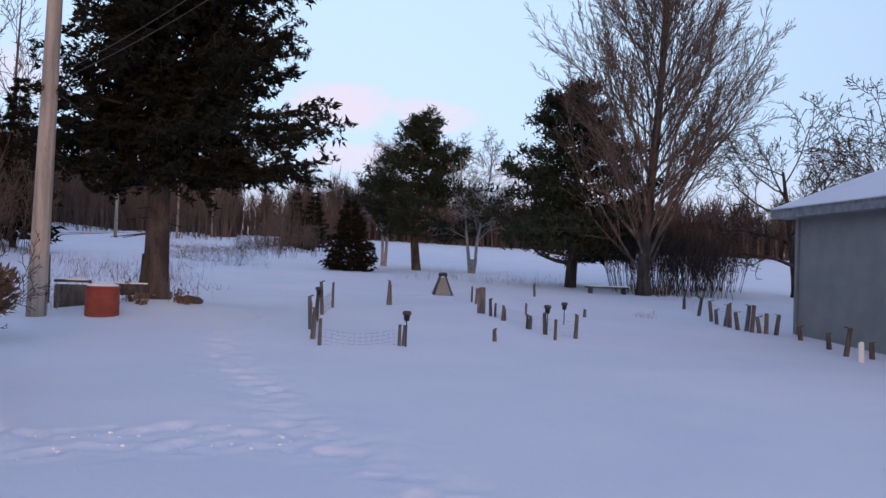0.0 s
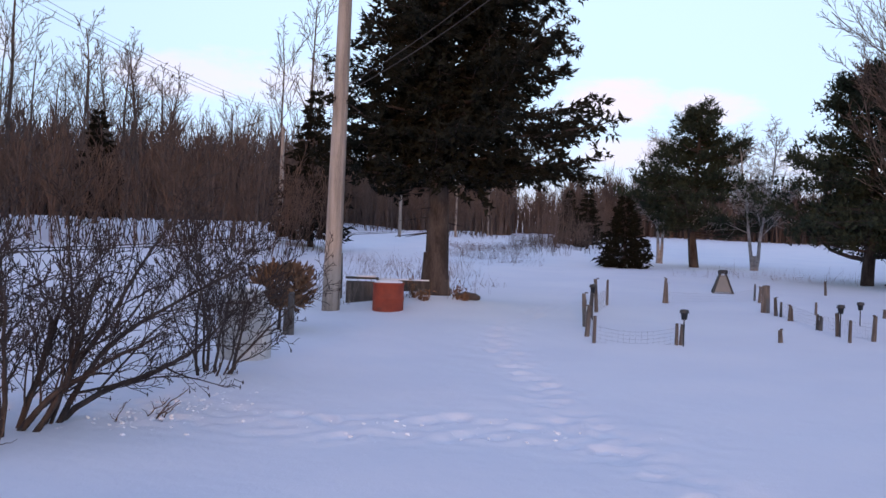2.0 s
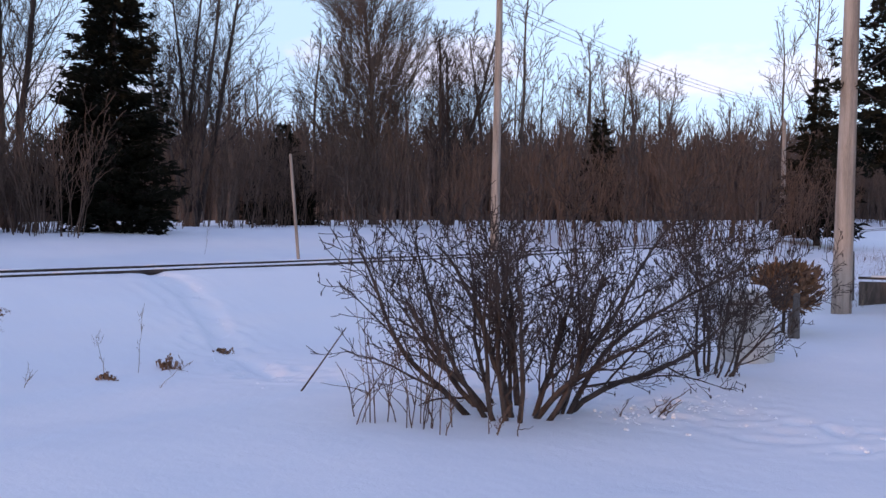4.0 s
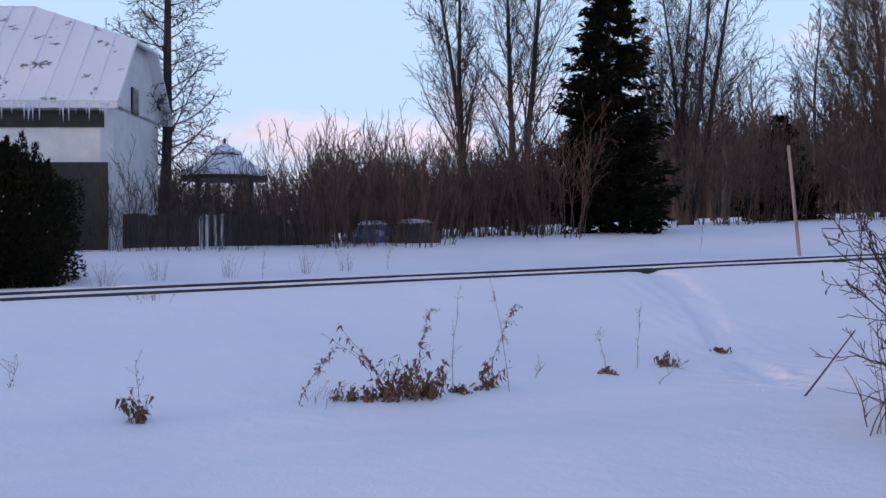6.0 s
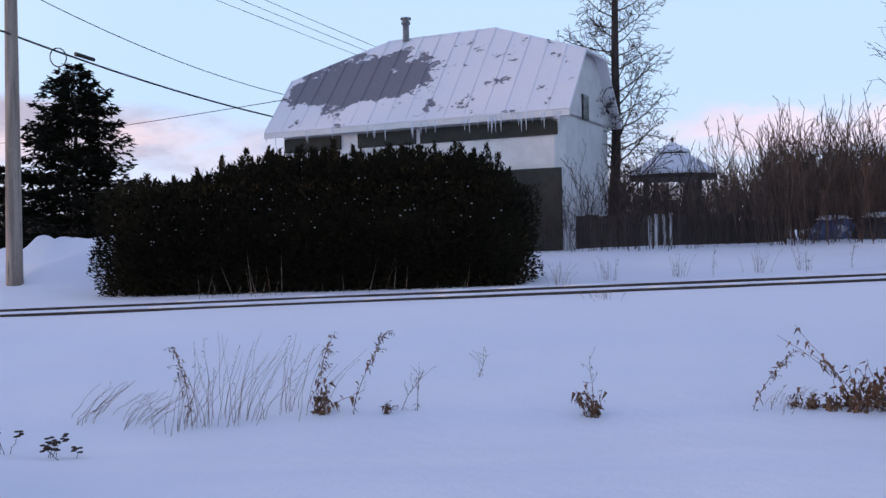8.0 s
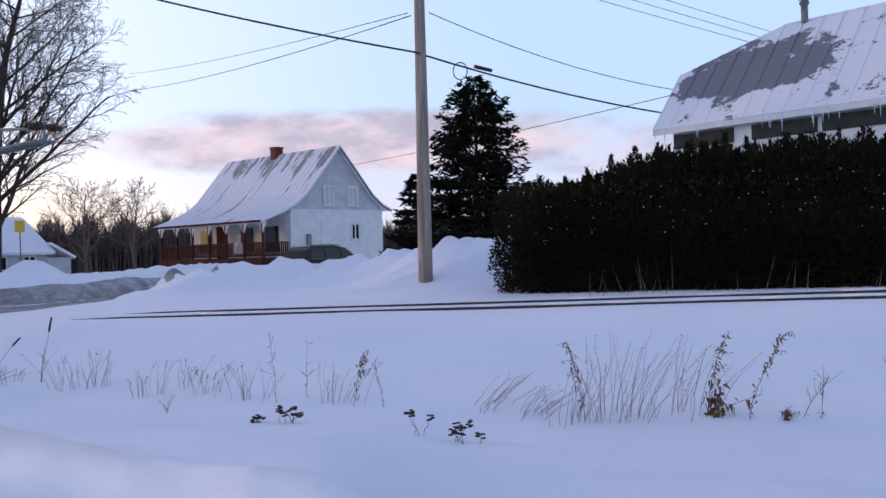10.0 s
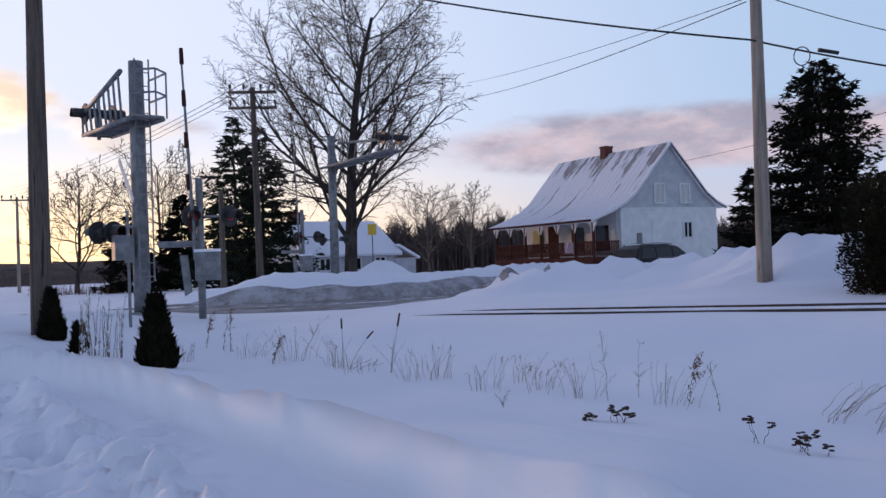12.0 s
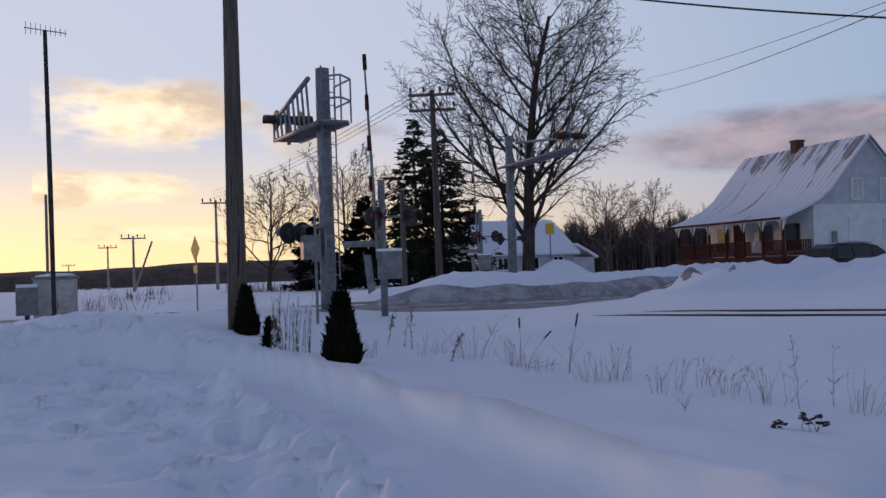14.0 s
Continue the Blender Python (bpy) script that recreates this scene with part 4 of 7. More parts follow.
def multi_stem(name, az, d, stems, h, radius, base_r, fan, cfg, seed, label, mat, category="shrub", group="", arc=None, buds=False):
    """A shrub of many stems that fan out from the ground."""
    rng = np.random.RandomState(seed)
    ob = thing(name, on_ground(az, d, 0.06), 0, label, category, group)
    m = Mesh()
    b = Mesh()
    for i in range(stems):
        a = rng.uniform(0, 6.28)
        q = math.sqrt(rng.uniform(0, 1))
        p = np.array([math.cos(a) * q * base_r, math.sin(a) * q * base_r, 0.0])
        out = np.array([math.cos(a), math.sin(a), 0]) * fan * q * rng.uniform(0.6, 1.25)
        one = Mesh()
        grow_branch(one, rng, p, unit(out + np.array([0, 0, 1.0])), h * rng.uniform(0.65, 1.1), radius * rng.uniform(0.6, 1.2), 0, cfg)
        m.add(np.concatenate(one.v), np.concatenate(one.f[4]))
        if buds:
            for v in one.v[1:]:
                if rng.rand() < 0.15:
                    e = v[-3:].mean(0)
                    b.tube([e + [0, 0, -0.02], e, e + [0, 0, 0.022]], [0.003, 0.008, 0.002], 4)
    part("crown", m, mat, ob, smooth=True)
    if buds:
        tagged(part("bud", b, BARK_DARK, ob, "small dark buds at the twig tips", True), kind="stuff")
    return ob


multi_stem("lilac_bush", 41.4, 8.2, 22, 1.95, 0.028, 0.5, 1.25, LILAC, 61, "large bare lilac bush of many stems standing in snow", BARK_DARK, "bush", buds=True)
multi_stem("lilac_bush", 30.2, 10.6, 9, 1.7, 0.018, 0.22, 1.0, LILAC, 62, "small bare bush with wide-spread twigs beside a wrapped plant", BARK_DARK, "bush", buds=True)


# ---------------------------------------------------------------- poles and wires
def tapered_pole(m, h, r0, r1, lean=(0, 0), sides=12):
    zs = np.linspace(-0.3, h, 9)
    m.tube([(lean[0] * z, lean[1] * z, z) for z in zs], np.linspace(r0, r1, 9), sides)


def utility_pole(az, d, h, r, label, lean=(0, 0), cross=0, rz=0.0, group="", mat=None, sink=0.05):
    ob = thing("utility_pole", on_ground(az, d, sink), rz, label, "utility pole", group)
    m = Mesh()
    tapered_pole(m, h, r * 1.1, r * 0.72, lean)
    part("pole", m, mat or POLE, ob, smooth=True)
    for i in range(cross):
        z = h - 0.25 - 0.75 * i
        arm = Mesh()
        arm.box((lean[0] * z, lean[1] * z - r, z), (2.3, 0.1, 0.13))
        part("crossarm", arm, mat or POLE, ob)
        for x in (-1.05, -0.4, 0.4, 1.05):
            ins = Mesh()
            ins.lathe([(0.0, 0), (0.03, 0), (0.03, 0.12), (0.09, 0.15), (0.05, 0.21), (0.08, 0.26), (0.03, 0.34), (0, 0.34)], (lean[0] * z + x, lean[1] * z - r, z + 0.06), 8)
            part("insulator", ins, IRON, ob, smooth=True)
    return ob


def wire(name, a, b, sag, r, label, group="overhead wires"):
    a, b = Vector(a), Vector(b)
    m = Mesh()
    t = np.linspace(0, 1, 22)
    p = np.array([a.lerp(b, s) for s in t])
    p[:, 2] -= sag * 4 * t * (1 - t)
    m.tube(p, r, 5)
    return solo(name, m, WIRE, label=label, category="cable", group=group, smooth=True)


def up(az, d, el):
    """A point by bearing, distance and elevation angle."""
    return at(az, d, EYE + d * math.tan(radians(el)))


utility_pole(23.25, 17.6, 7.5, 0.155, "weathered grey utility pole in the yard", (0.012, 0.004))
utility_pole(43.1, 32.5, 9.0, 0.15, "pale split utility pole beyond the railway", (0.0, -0.004), 1, 35)
utility_pole(26.45, 62, 7.2, 0.15, "distant utility pole along the railway", group="line poles along the railway")
for az, d, h in ((19.25, 88, 7.3), (15.85, 112, 7.2), (13.9, 136, 7.2), (12.6, 160, 7.2), (11.6, 190, 7.2), (11.0, 225, 7.2)):
    utility_pole(az, d, h, 0.15, "distant utility pole along the railway", cross=1, rz=40, group="line poles along the railway")
utility_pole(126.95, 22, 7.5, 0.16, "bare wooden utility pole behind the rails", (-0.004, 0.003))
utility_pole(168.9, 17.5, 7.6, 0.17, "dark wooden utility pole with a cedar shrub at its foot", (-0.003, 0.003), mat=POLE_BACKLIT)
utility_pole(156.75, 46, 9.7, 0.17, "tall utility pole with two crossarms and insulators", (-0.01, 0.0), 2, 152, mat=POLE_BACKLIT)
utility_pole(158.9, 44, 4.6, 0.15, "short utility pole stub beside the crossing", mat=POLE_BACKLIT)

wire("power_cable", up(150, 25, 16.2), up(127.3, 21.8, 11.95), 0.12, 0.024, "thick black overhead cable")
wire("power_cable", up(127.3, 21.8, 11.95), up(112.6, 27.2, 7.75), 0.12, 0.024, "thick black overhead cable running to the barn")
wire("power_cable", up(126.3, 21.9, 14.2), up(111.9, 27.2, 9.05), 0.22, 0.011, "thin sagging service wire")
wire("power_cable", up(144.2, 60, 9.65), up(127.4, 22, 14.05), 0.3, 0.013, "thin service wire to the house pole")
wire("power_cable", up(144.0, 60, 10.6), up(127.6, 22, 14.2), 0.2, 0.010, "thin service wire to the house pole")
wire("power_cable", up(131.4, 57, 5.3), up(111.8, 28, 8.75), 0.1, 0.012, "thin wire from the house to the barn")
for k in range(3):
    wire("power_cable", up(119.5 - 1.2 * k, 60, 15.6 + 0.2 * k), up(96, 80, 6.9 + 0.3 * k), 0.1, 0.02, "distant line wire over the barn")
    wire("power_cable", up(43.3 - 0.5 * k, 32.4, 14.3 + 0.2 * k), up(26.45, 62, 8.3 + 0.15 * k), 0.45, 0.010, "thin line wire along the railway")
    wire("power_cable", up(156.7, 46, 10.6 + 0.3 * k), up(170.2, 120, 4.4 + 0.2 * k), 0.7, 0.018, "thin line wire beyond the crossing")
for k in range(2):
    wire("power_cable", up(23.2, 17.6, 9.7 + 0.35 * k), up(13.0, 17.0, 16.6 + 0.9 * k), 0.1, 0.011, "thin twisted service cable")


def cable_coil():
    """Spare loop hanging under the thick cable, and its splice."""
    c = up(124.5, 22.7, 10.75)
    m = Mesh()
    rt = Vector((math.cos(radians(124.5)), math.sin(radians(124.5)), 0))
    m.tube([c + rt * 0.17 * math.cos(a) + Vector((0, 0, 0.21 * math.sin(a))) for a in np.linspace(0, 6.283, 22)], 0.014, 5)
    solo("cable_coil", m, WIRE, label="loop of spare black cable hanging below the line", category="cable", group="overhead wires")
    m = Mesh()
    m.tube([up(123.6, 22.9, 10.99), up(122.6, 23.2, 10.72)], [0.05, 0.045], 8)
    solo("cable_splice", m, WIRE, label="thick black splice case on the cable", category="cable", group="overhead wires")


cable_coil()


# ---------------------------------------------------------------- buildings
def lap_siding(parent, mat, w, h, y, z0, step=0.13, x0=0.0, proud=0.02, top=None, name="clapboard"):
    """Horizontal lapped boards across a wall that faces -y, each a part; top(z) gives the half width at a height."""
    z = z0
    while z < z0 + h - 1e-3:
        zt = min(z + step, z0 + h)
        a = w / 2 if top is None else top(z)
        b = w / 2 if top is None else top(zt)
        if a < 0.05:
            break
        m = Mesh()
        v = [(x0 - a, y - proud, z), (x0 + a, y - proud, z), (x0 + b, y - 0.003, zt), (x0 - b, y - 0.003, zt), (x0 - a, y, z), (x0 + a, y, z)]
        m.add(v, [(0, 1, 2, 3), (4, 5, 1, 0)])
        part(name, m, mat, parent)
        z = zt


def ribs(m, p0, p1, q0, q1, n, r=0.02):
    """Raised seams from the line p0-p1 up to the line q0-q1."""
    for i in range(n + 1):
        t = i / n
        a, b = Vector(p0).lerp(Vector(p1), t), Vector(q0).lerp(Vector(q1), t)
        m.tube([a, b], [r, r], 4)


def window(parent, x, y, z, w, h, bars=1, name="window", pane=None):
    """A window in a wall that faces -y."""
    win = new(name)
    win.parent = parent
    fr = Mesh()
    for dx, dz, sx, sz in ((-w / 2, 0, 0.09, h + 0.09), (w / 2, 0, 0.09, h + 0.09), (0, h / 2, w, 0.09), (0, -h / 2, w + 0.2, 0.1)):
        fr.box((x + dx, y - 0.04, z + dz), (sx, 0.1, sz))
    for i in range(bars):
        fr.box((x - w / 2 + w * (i + 1) / (bars + 1), y - 0.035, z), (0.07, 0.08, h))
    part("frame", fr, WHITE, win)
    for i in range(bars + 1):
        g = Mesh()
        ww = w / (bars + 1)
        g.box((x - w / 2 + ww * (i + 0.5), y - 0.006, z), (ww - 0.06, 0.012, h - 0.08))
        part("pane", g, pane or GLASS, win)
    return win


def build_garage():
    """Vinyl-sided shed; its long wall faces -x in the local frame."""
    p = at(-20.6, 21.0)
    L, Wd, H = 9.0, 6.4, 2.42
    z = gz(p.x, p.y) - 0.15
    g = thing("shed", (p.x, p.y, EYE + 21 * math.tan(radians(4.45)) - H), -81.0, "grey vinyl-sided shed with a snow-covered metal roof", "shed")
    # local: +x along the long wall towards the camera, wall faces -y, the building lies at +y
    body = Mesh()
    body.box((L / 2, Wd / 2, H / 2 - 0.4), (L, Wd, H + 0.8))
    for s in (0.0, L):
        body.slab([(s, 0, H), (s, Wd, H), (s, Wd / 2, H + 0.37 * Wd / 2)], 0.02)
    part("wall", body, SIDING_GREY, g)
    lap_siding(g, SIDING_GREY, L, H + 0.55, -0.001, -0.55, 0.115, L / 2, 0.014)
    tr = Mesh()
    tr.box((0.02, -0.02, H / 2 - 0.1), (0.1, 0.07, H + 0.2))
    part("corner_trim", tr, SIDING_GREY, g)
    o = 0.42
    k = 0.37
    for sgn in (0, 1):
        r = Mesh()
        ye, yr = (-o, Wd / 2) if sgn == 0 else (Wd + o, Wd / 2)
        ze, zr = H - k * o + 0.12, H + k * Wd / 2 + 0.12
        q = [(-0.45, ye, ze), (L + 0.4, ye, ze), (L + 0.4, yr, zr), (-0.45, yr, zr)]
        r.slab(q if sgn == 0 else q[::-1], 0.05)
        part("roof", r, GALV, g)
        sn = Mesh()
        q = [(-0.42, ye + (0.02 if sgn == 0 else -0.02), ze + 0.03), (L + 0.4, ye + (0.02 if sgn == 0 else -0.02), ze + 0.03), (L + 0.4, yr, zr + 0.09), (-0.42, yr, zr + 0.09)]
        sn.slab(q if sgn == 0 else q[::-1], 0.05)
        part("roof_snow", sn, SNOW, g, "smooth snow lying on the roof")
    edge = Mesh()
    for i in range(60):
        edge.tube([(-0.45 + i * (L + 0.8) / 60, -o - 0.012, H - k * o + 0.09), (-0.45 + i * (L + 0.8) / 60, -o + 0.2, H - k * o + 0.09 + 0.2 * k)], [0.018, 0.018], 4)
    part("roof_ribs", edge, GALV, g, "ribbed edge of the metal roofing")
    fa = Mesh()
    fa.box((L / 2, -o + 0.03, H - k * o + 0.0), (L + 0.8, 0.04, 0.14))
    part("fascia", fa, GALV, g)
    so = Mesh()
    so.box((L / 2, -o / 2 + 0.02, H - k * o - 0.05), (L + 0.7, o - 0.05, 0.03))
    part("soffit", so, SIDING_GREY, g)


build_garage()


def build_house():
    """Old farmhouse with flared roof and porch; its gable faces local -y."""
    Wd, L, H, R = 7.2, 11.5, 3.25, 7.15
    base = EYE - 0.62
    h = thing("farmhouse", (-43.85, -44.6, base), 171.5, "old white wooden farmhouse with a snowy flared roof and a porch", "house")
    wall = Mesh()
    wall.box((0, 0, H / 2 - 0.3), (Wd, L, H + 0.6))
    for s in (-1, 1):
        q = [(-Wd / 2, s * (L / 2), H), (Wd / 2, s * (L / 2), H), (0, s * (L / 2), R - 0.12)]
        wall.slab(q if s < 0 else q[::-1], 0.1)
    part("wall", wall, WHITE, h)
    lap_siding(h, WHITE, Wd, H, -L / 2 - 0.002, 0.0, 0.14)
    lap_siding(h, SIDING_BLUE, Wd, R - H, -L / 2 - 0.002, H + 0.04, 0.14, top=lambda z: (R - z) / (R - H) * Wd / 2 - 0.02, name="gable_board")
    band = Mesh()
    band.box((0, -L / 2 - 0.02, H), (Wd, 0.06, 0.12))
    part("band_board", band, WHITE, h)
    # roof: steep upper part, flared foot; the porch side (-x) runs on over the porch
    e = L / 2 + 0.35
    for side, prof in ((-1, [(0, R + 0.06), (-1.5, R - 1.62), (-2.6, H + 1.02), (-3.4, H + 0.42), (-4.3, H - 0.02), (-5.9, H - 0.62)]), (1, [(0, R + 0.06), (1.5, R - 1.62), (2.6, H + 1.02), (3.4, H + 0.42), (4.15, H + 0.1)])):
        r, sn = Mesh(), Mesh()
        k = len(prof)
        v = [(x, y, z - t) for t in (0, 0.09) for y in (-e, e) for x, z in prof]
        f = [(i, i + 1, k + i + 1, k + i) for i in range(k - 1)] + [(2 * k + i, 3 * k + i, 3 * k + i + 1, 2 * k + i + 1) for i in range(k - 1)]
        f += [(i, 2 * k + i, 2 * k + i + 1, i + 1) for i in range(k - 1)] + [(k + i, k + i + 1, 3 * k + i + 1, 3 * k + i) for i in range(k - 1)] + [(k - 1, 3 * k - 1, 4 * k - 1, 2 * k - 1)]
        r.add(v, f)
        r2 = part("roof", r, ROOF_HOUSE, h, "ribbed metal roof half covered with snow")
        seams = Mesh()
        for i in range(27):
            y = -e + 2 * e * i / 26
            seams.tube([(x, y, z + 0.012) for x, z in prof], 0.022, 4)
        part("roof_seam", seams, ROOF_HOUSE, h)
        rake = Mesh()
        rake.tube([(x, -e + 0.02, z - 0.1) for x, z in prof], 0.055, 4)
        part("rake_board", rake, WHITE if side < 0 else BROWN, h)
    ch = Mesh()
    ch.box((0, 0.4, R + 0.12), (0.6, 0.6, 0.85))
    ch.box((0, 0.4, R + 0.5), (0.7, 0.7, 0.12))
    chim = part("chimney", ch, BRICK, h, "short red brick chimney on the ridge")
    courses = Mesh()
    for i in range(9):
        courses.box((0, 0.4, R - 0.2 + 0.085 * i), (0.615, 0.615, 0.062))
    part("brick_course", courses, BRICK, chim)
    # gable windows
    for x, z, w, hh in ((-0.75, 4.15, 0.72, 1.15), (1.15, 4.15, 0.72, 1.15), (1.3, 1.95, 0.62, 0.95)):
        window(h, x, -L / 2 - 0.02, z, w, hh, 1, pane=CURTAIN if z > 3 else None)
    pt = Mesh()
    pt.box((-0.95, -L / 2 - 0.03, 1.75), (0.85, 0.06, 1.6))
    part("boarded_window", pt, WHITE, h, "painted-over window panel")
    mt = Mesh()
    mt.box((-2.35, -L / 2 - 0.1, 1.45), (0.28, 0.16, 0.75))
    part("meter_box", mt, SIDING_GREY, h)
    bx = Mesh()
    bx.lathe([(0, 0), (0.3, 0), (0.33, 0.1), (0.3, 0.5), (0, 0.52)], (0.2, -L / 2 - 0.5, 0.1), 12)
    part("barrel_pot", bx, PLASTIC, h)
    # porch on the -x side
    deck = Mesh()
    deck.box((-Wd / 2 - 1.0, 0, 0.05), (2.1, L + 0.3, 0.9))
    part("porch_deck", deck, DARKWOOD, h)
    for i in range(7):
        y = -L / 2 + 0.05 + i * (L - 0.1) / 6
        po = Mesh()
        po.box((-Wd / 2 - 1.9, y, 1.45), (0.13, 0.13, 2.2))
        po.box((-Wd / 2 - 1.9, y, 2.3), (0.16, 0.16, 0.35))
        post = part("porch_post", po, DARKWOOD, h)
        for s in (-1, 1):
            br = Mesh()
            br.slab([(-Wd / 2 - 1.93, y + s * 0.08, 2.5), (-Wd / 2 - 1.93, y + s * 0.5, 2.5), (-Wd / 2 - 1.93, y + s * 0.3, 2.36), (-Wd / 2 - 1.93, y + s * 0.08, 1.95)], 0.05)
            part("bracket", br, WHITE, post)
    beam = Mesh()
    beam.box((-Wd / 2 - 1.9, 0, 2.56), (0.16, L + 0.3, 0.16))
    part("porch_beam", beam, WHITE, h)
    eave = Mesh()
    eave.box((-5.92, 0, H - 0.66), (0.05, 2 * e, 0.13))
    part("eave_board", eave, DARKWOOD, h)
    for y0, y1 in ((-L / 2 + 0.1, L / 2 - 0.1),):
        for z in (0.62, 1.38):
            rl = Mesh()
            rl.box((-Wd / 2 - 1.9, (y0 + y1) / 2, z), (0.07, y1 - y0, 0.07))
            part("porch_rail", rl, DARKWOOD, h)
    bal = Mesh()
    bal.box((0, 0, 0), (0.035, 0.085, 0.75))
    bal = bal.data("baluster", DARKWOOD)
    for i in range(75):
        part("baluster", bal, None, h).location = (-Wd / 2 - 1.9, -L / 2 + 0.1 + i * (L - 0.2) / 74, 1.0)
    for x0 in (-0.98, 0.98):
        rl = Mesh()
        rl.box((-Wd / 2 - 0.95, x0 * L / 2, 1.38), (1.8, 0.07, 0.07))
        rl.box((-Wd / 2 - 0.95, x0 * L / 2, 0.62), (1.8, 0.07, 0.07))
        for i in range(12):
            rl.box((-Wd / 2 - 0.15 - i * 0.15, x0 * L / 2, 1.0), (0.085, 0.035, 0.75))
        part("end_rail", rl, DARKWOOD, h)
    dr = Mesh()
    dr.box((-Wd / 2 - 0.03, 1.6, 1.5), (0.08, 0.95, 2.05))
    part("door", dr, DARKWOOD, h)
    # windows drawn extra wide: their dark glass also stands in for the porch shade
    for y in (-3.9, -1.3, 3.4):
        pw = Mesh()
        pw.box((-Wd / 2 - 0.03, y, 1.6), (0.06, 1.3, 1.5))
        part("porch_window", pw, GLASS, h)
    flag = Mesh()
    v = [(-Wd / 2 - 1.98 + 0.01 * math.sin(i * 1.1), -L / 2 + 2.0 + i * 0.14, z) for z in (0.75, 1.4) for i in range(8)]
    flag.add(v, [(i, i + 1, 9 + i, 8 + i) for i in range(7)])
    fl = part("banner", flag, BLUE, h, "small blue and white cloth hung on the railing")
    md = fl.modifiers.new("thickness", "SOLIDIFY")
    md.thickness = 0.01


build_house()


def build_barn():
    """White barn with a clipped gable roof; its long front faces local -y."""
    L, Wd, He, Hr = 9.3, 5.0, 0.0, 0.0
    zg = EYE - 0.45
    b = thing("barn", (-26.1, -6.85, zg), 75.9, "white barn with a snow-patched steep metal roof and icicles", "barn")
    ze, zr, zb = EYE + 3.52 - zg, EYE + 6.5 - zg, EYE + 5.37 - zg
    o = 0.35
    wall = Mesh()
    wall.box((0, o + Wd / 2 - o, (ze + 0.05) / 2 - 0.2), (L, Wd - 2 * o, ze + 0.35))
    part("wall", wall, WHITE, b)
    e = L / 2 + 0.3
    # front and back slopes, each cut off at its upper corners
    s = 1.55
    ri = 3.15
    f = Mesh()
    f.slab([(-e, 0, ze), (e, 0, ze), (e, s, zb), (e - ri, Wd / 2, zr), (-e + ri, Wd / 2, zr), (-e, s, zb)], 0.08)
    part("roof", f, ROOF_BARN, b, "sheet-metal roof with patches of snow")
    k = Mesh()
    k.slab([(e, Wd, ze), (-e, Wd, ze), (-e, Wd - s, zb), (-e + ri, Wd / 2, zr), (e - ri, Wd / 2, zr), (e, Wd - s, zb)], 0.08)
    part("roof", k, ROOF_BARN, b)
    for sg in (1, -1):
        hip = Mesh()
        q = [(sg * e, s, zb), (sg * e, Wd - s, zb), (sg * (e - ri), Wd / 2, zr)]
        hip.slab(q if sg > 0 else q[::-1], 0.06)
        part("clipped_gable", hip, SNOW, b)
        gw = Mesh()
        q = [(sg * (L / 2), o * 0.6, ze - 0.1), (sg * (L / 2), Wd - o * 0.6, ze - 0.1), (sg * (L / 2), Wd - s, zb), (sg * (L / 2), s, zb)]
        gw.slab(q if sg > 0 else q[::-1], 0.1)
        part("gable_wall", gw, WHITE, b)
    seam = Mesh()
    for i in range(17):
        x = -e + 2 * e * i / 16
        top = Wd / 2 if abs(x) < e - ri else s + (Wd / 2 - s) * (e - abs(x)) / ri
        t = top / (Wd / 2)
        zt = ze + (zr - ze) * t if t < 1 else zr
        seam.tube([(x, 0.02, ze + 0.02), (x, top - 0.02, ze + (zr - ze) * top / (Wd / 2))], [0.02, 0.02], 4)
    part("roof_seam", seam, ROOF_BARN, b)
    fa = Mesh()
    fa.box((0, 0.02, ze - 0.1), (2 * e, 0.05, 0.16))
    part("fascia", fa, WHITE, b)
    # dark band of shutters under the eave, big dark doors
    for x0, x1 in ((-4.4, -2.35), (-1.75, 0.2), (0.35, 4.5)):
        sh = Mesh()
        sh.box(((x0 + x1) / 2, o - 0.03, ze - 0.42), (x1 - x0, 0.06, 0.42))
        part("shutter", sh, GREEN, b, "dark green board under the eave")
    for x0, x1 in ((2.7, 4.6), (-1.2, 2.6)):
        dm = Mesh()
        dm.box(((x0 + x1) / 2, o - 0.05, 1.2), (x1 - x0, 0.08, 2.5))
        part("barn_door", dm, GREEN, b, "dark green barn door")
    rng = np.random.RandomState(4)
    for i in range(46):
        x = rng.uniform(-e, e) if i < 26 else rng.uniform(0.4, e)
        ln = rng.uniform(0.12, 0.5)
        ic = Mesh()
        ic.tube([(x, 0.0, ze - 0.05), (x, 0.0, ze - 0.05 - ln * 0.5), (x, 0.0, ze - 0.05 - ln)], [0.028, 0.016, 0.003], 5)
        part("icicle", ic, ICE, b, smooth=True)
    pipe = Mesh()
    pipe.lathe([(0.1, 0), (0.1, 0.5), (0.14, 0.52), (0.14, 0.6), (0.1, 0.62), (0.1, 0.65), (0.17, 0.67), (0.17, 0.72), (0, 0.75)], (-1.2, Wd / 2 - 0.1, zr - 0.1), 14)
    part("stove_pipe", pipe, GALV, b, "galvanised chimney pipe with a cap", True)
    gwin = Mesh()
    gwin.box((L / 2 + 0.03, 2.2, ze + 0.3), (0.06, 0.5, 0.7))
    part("gable_window", gwin, GLASS, b)


build_barn()


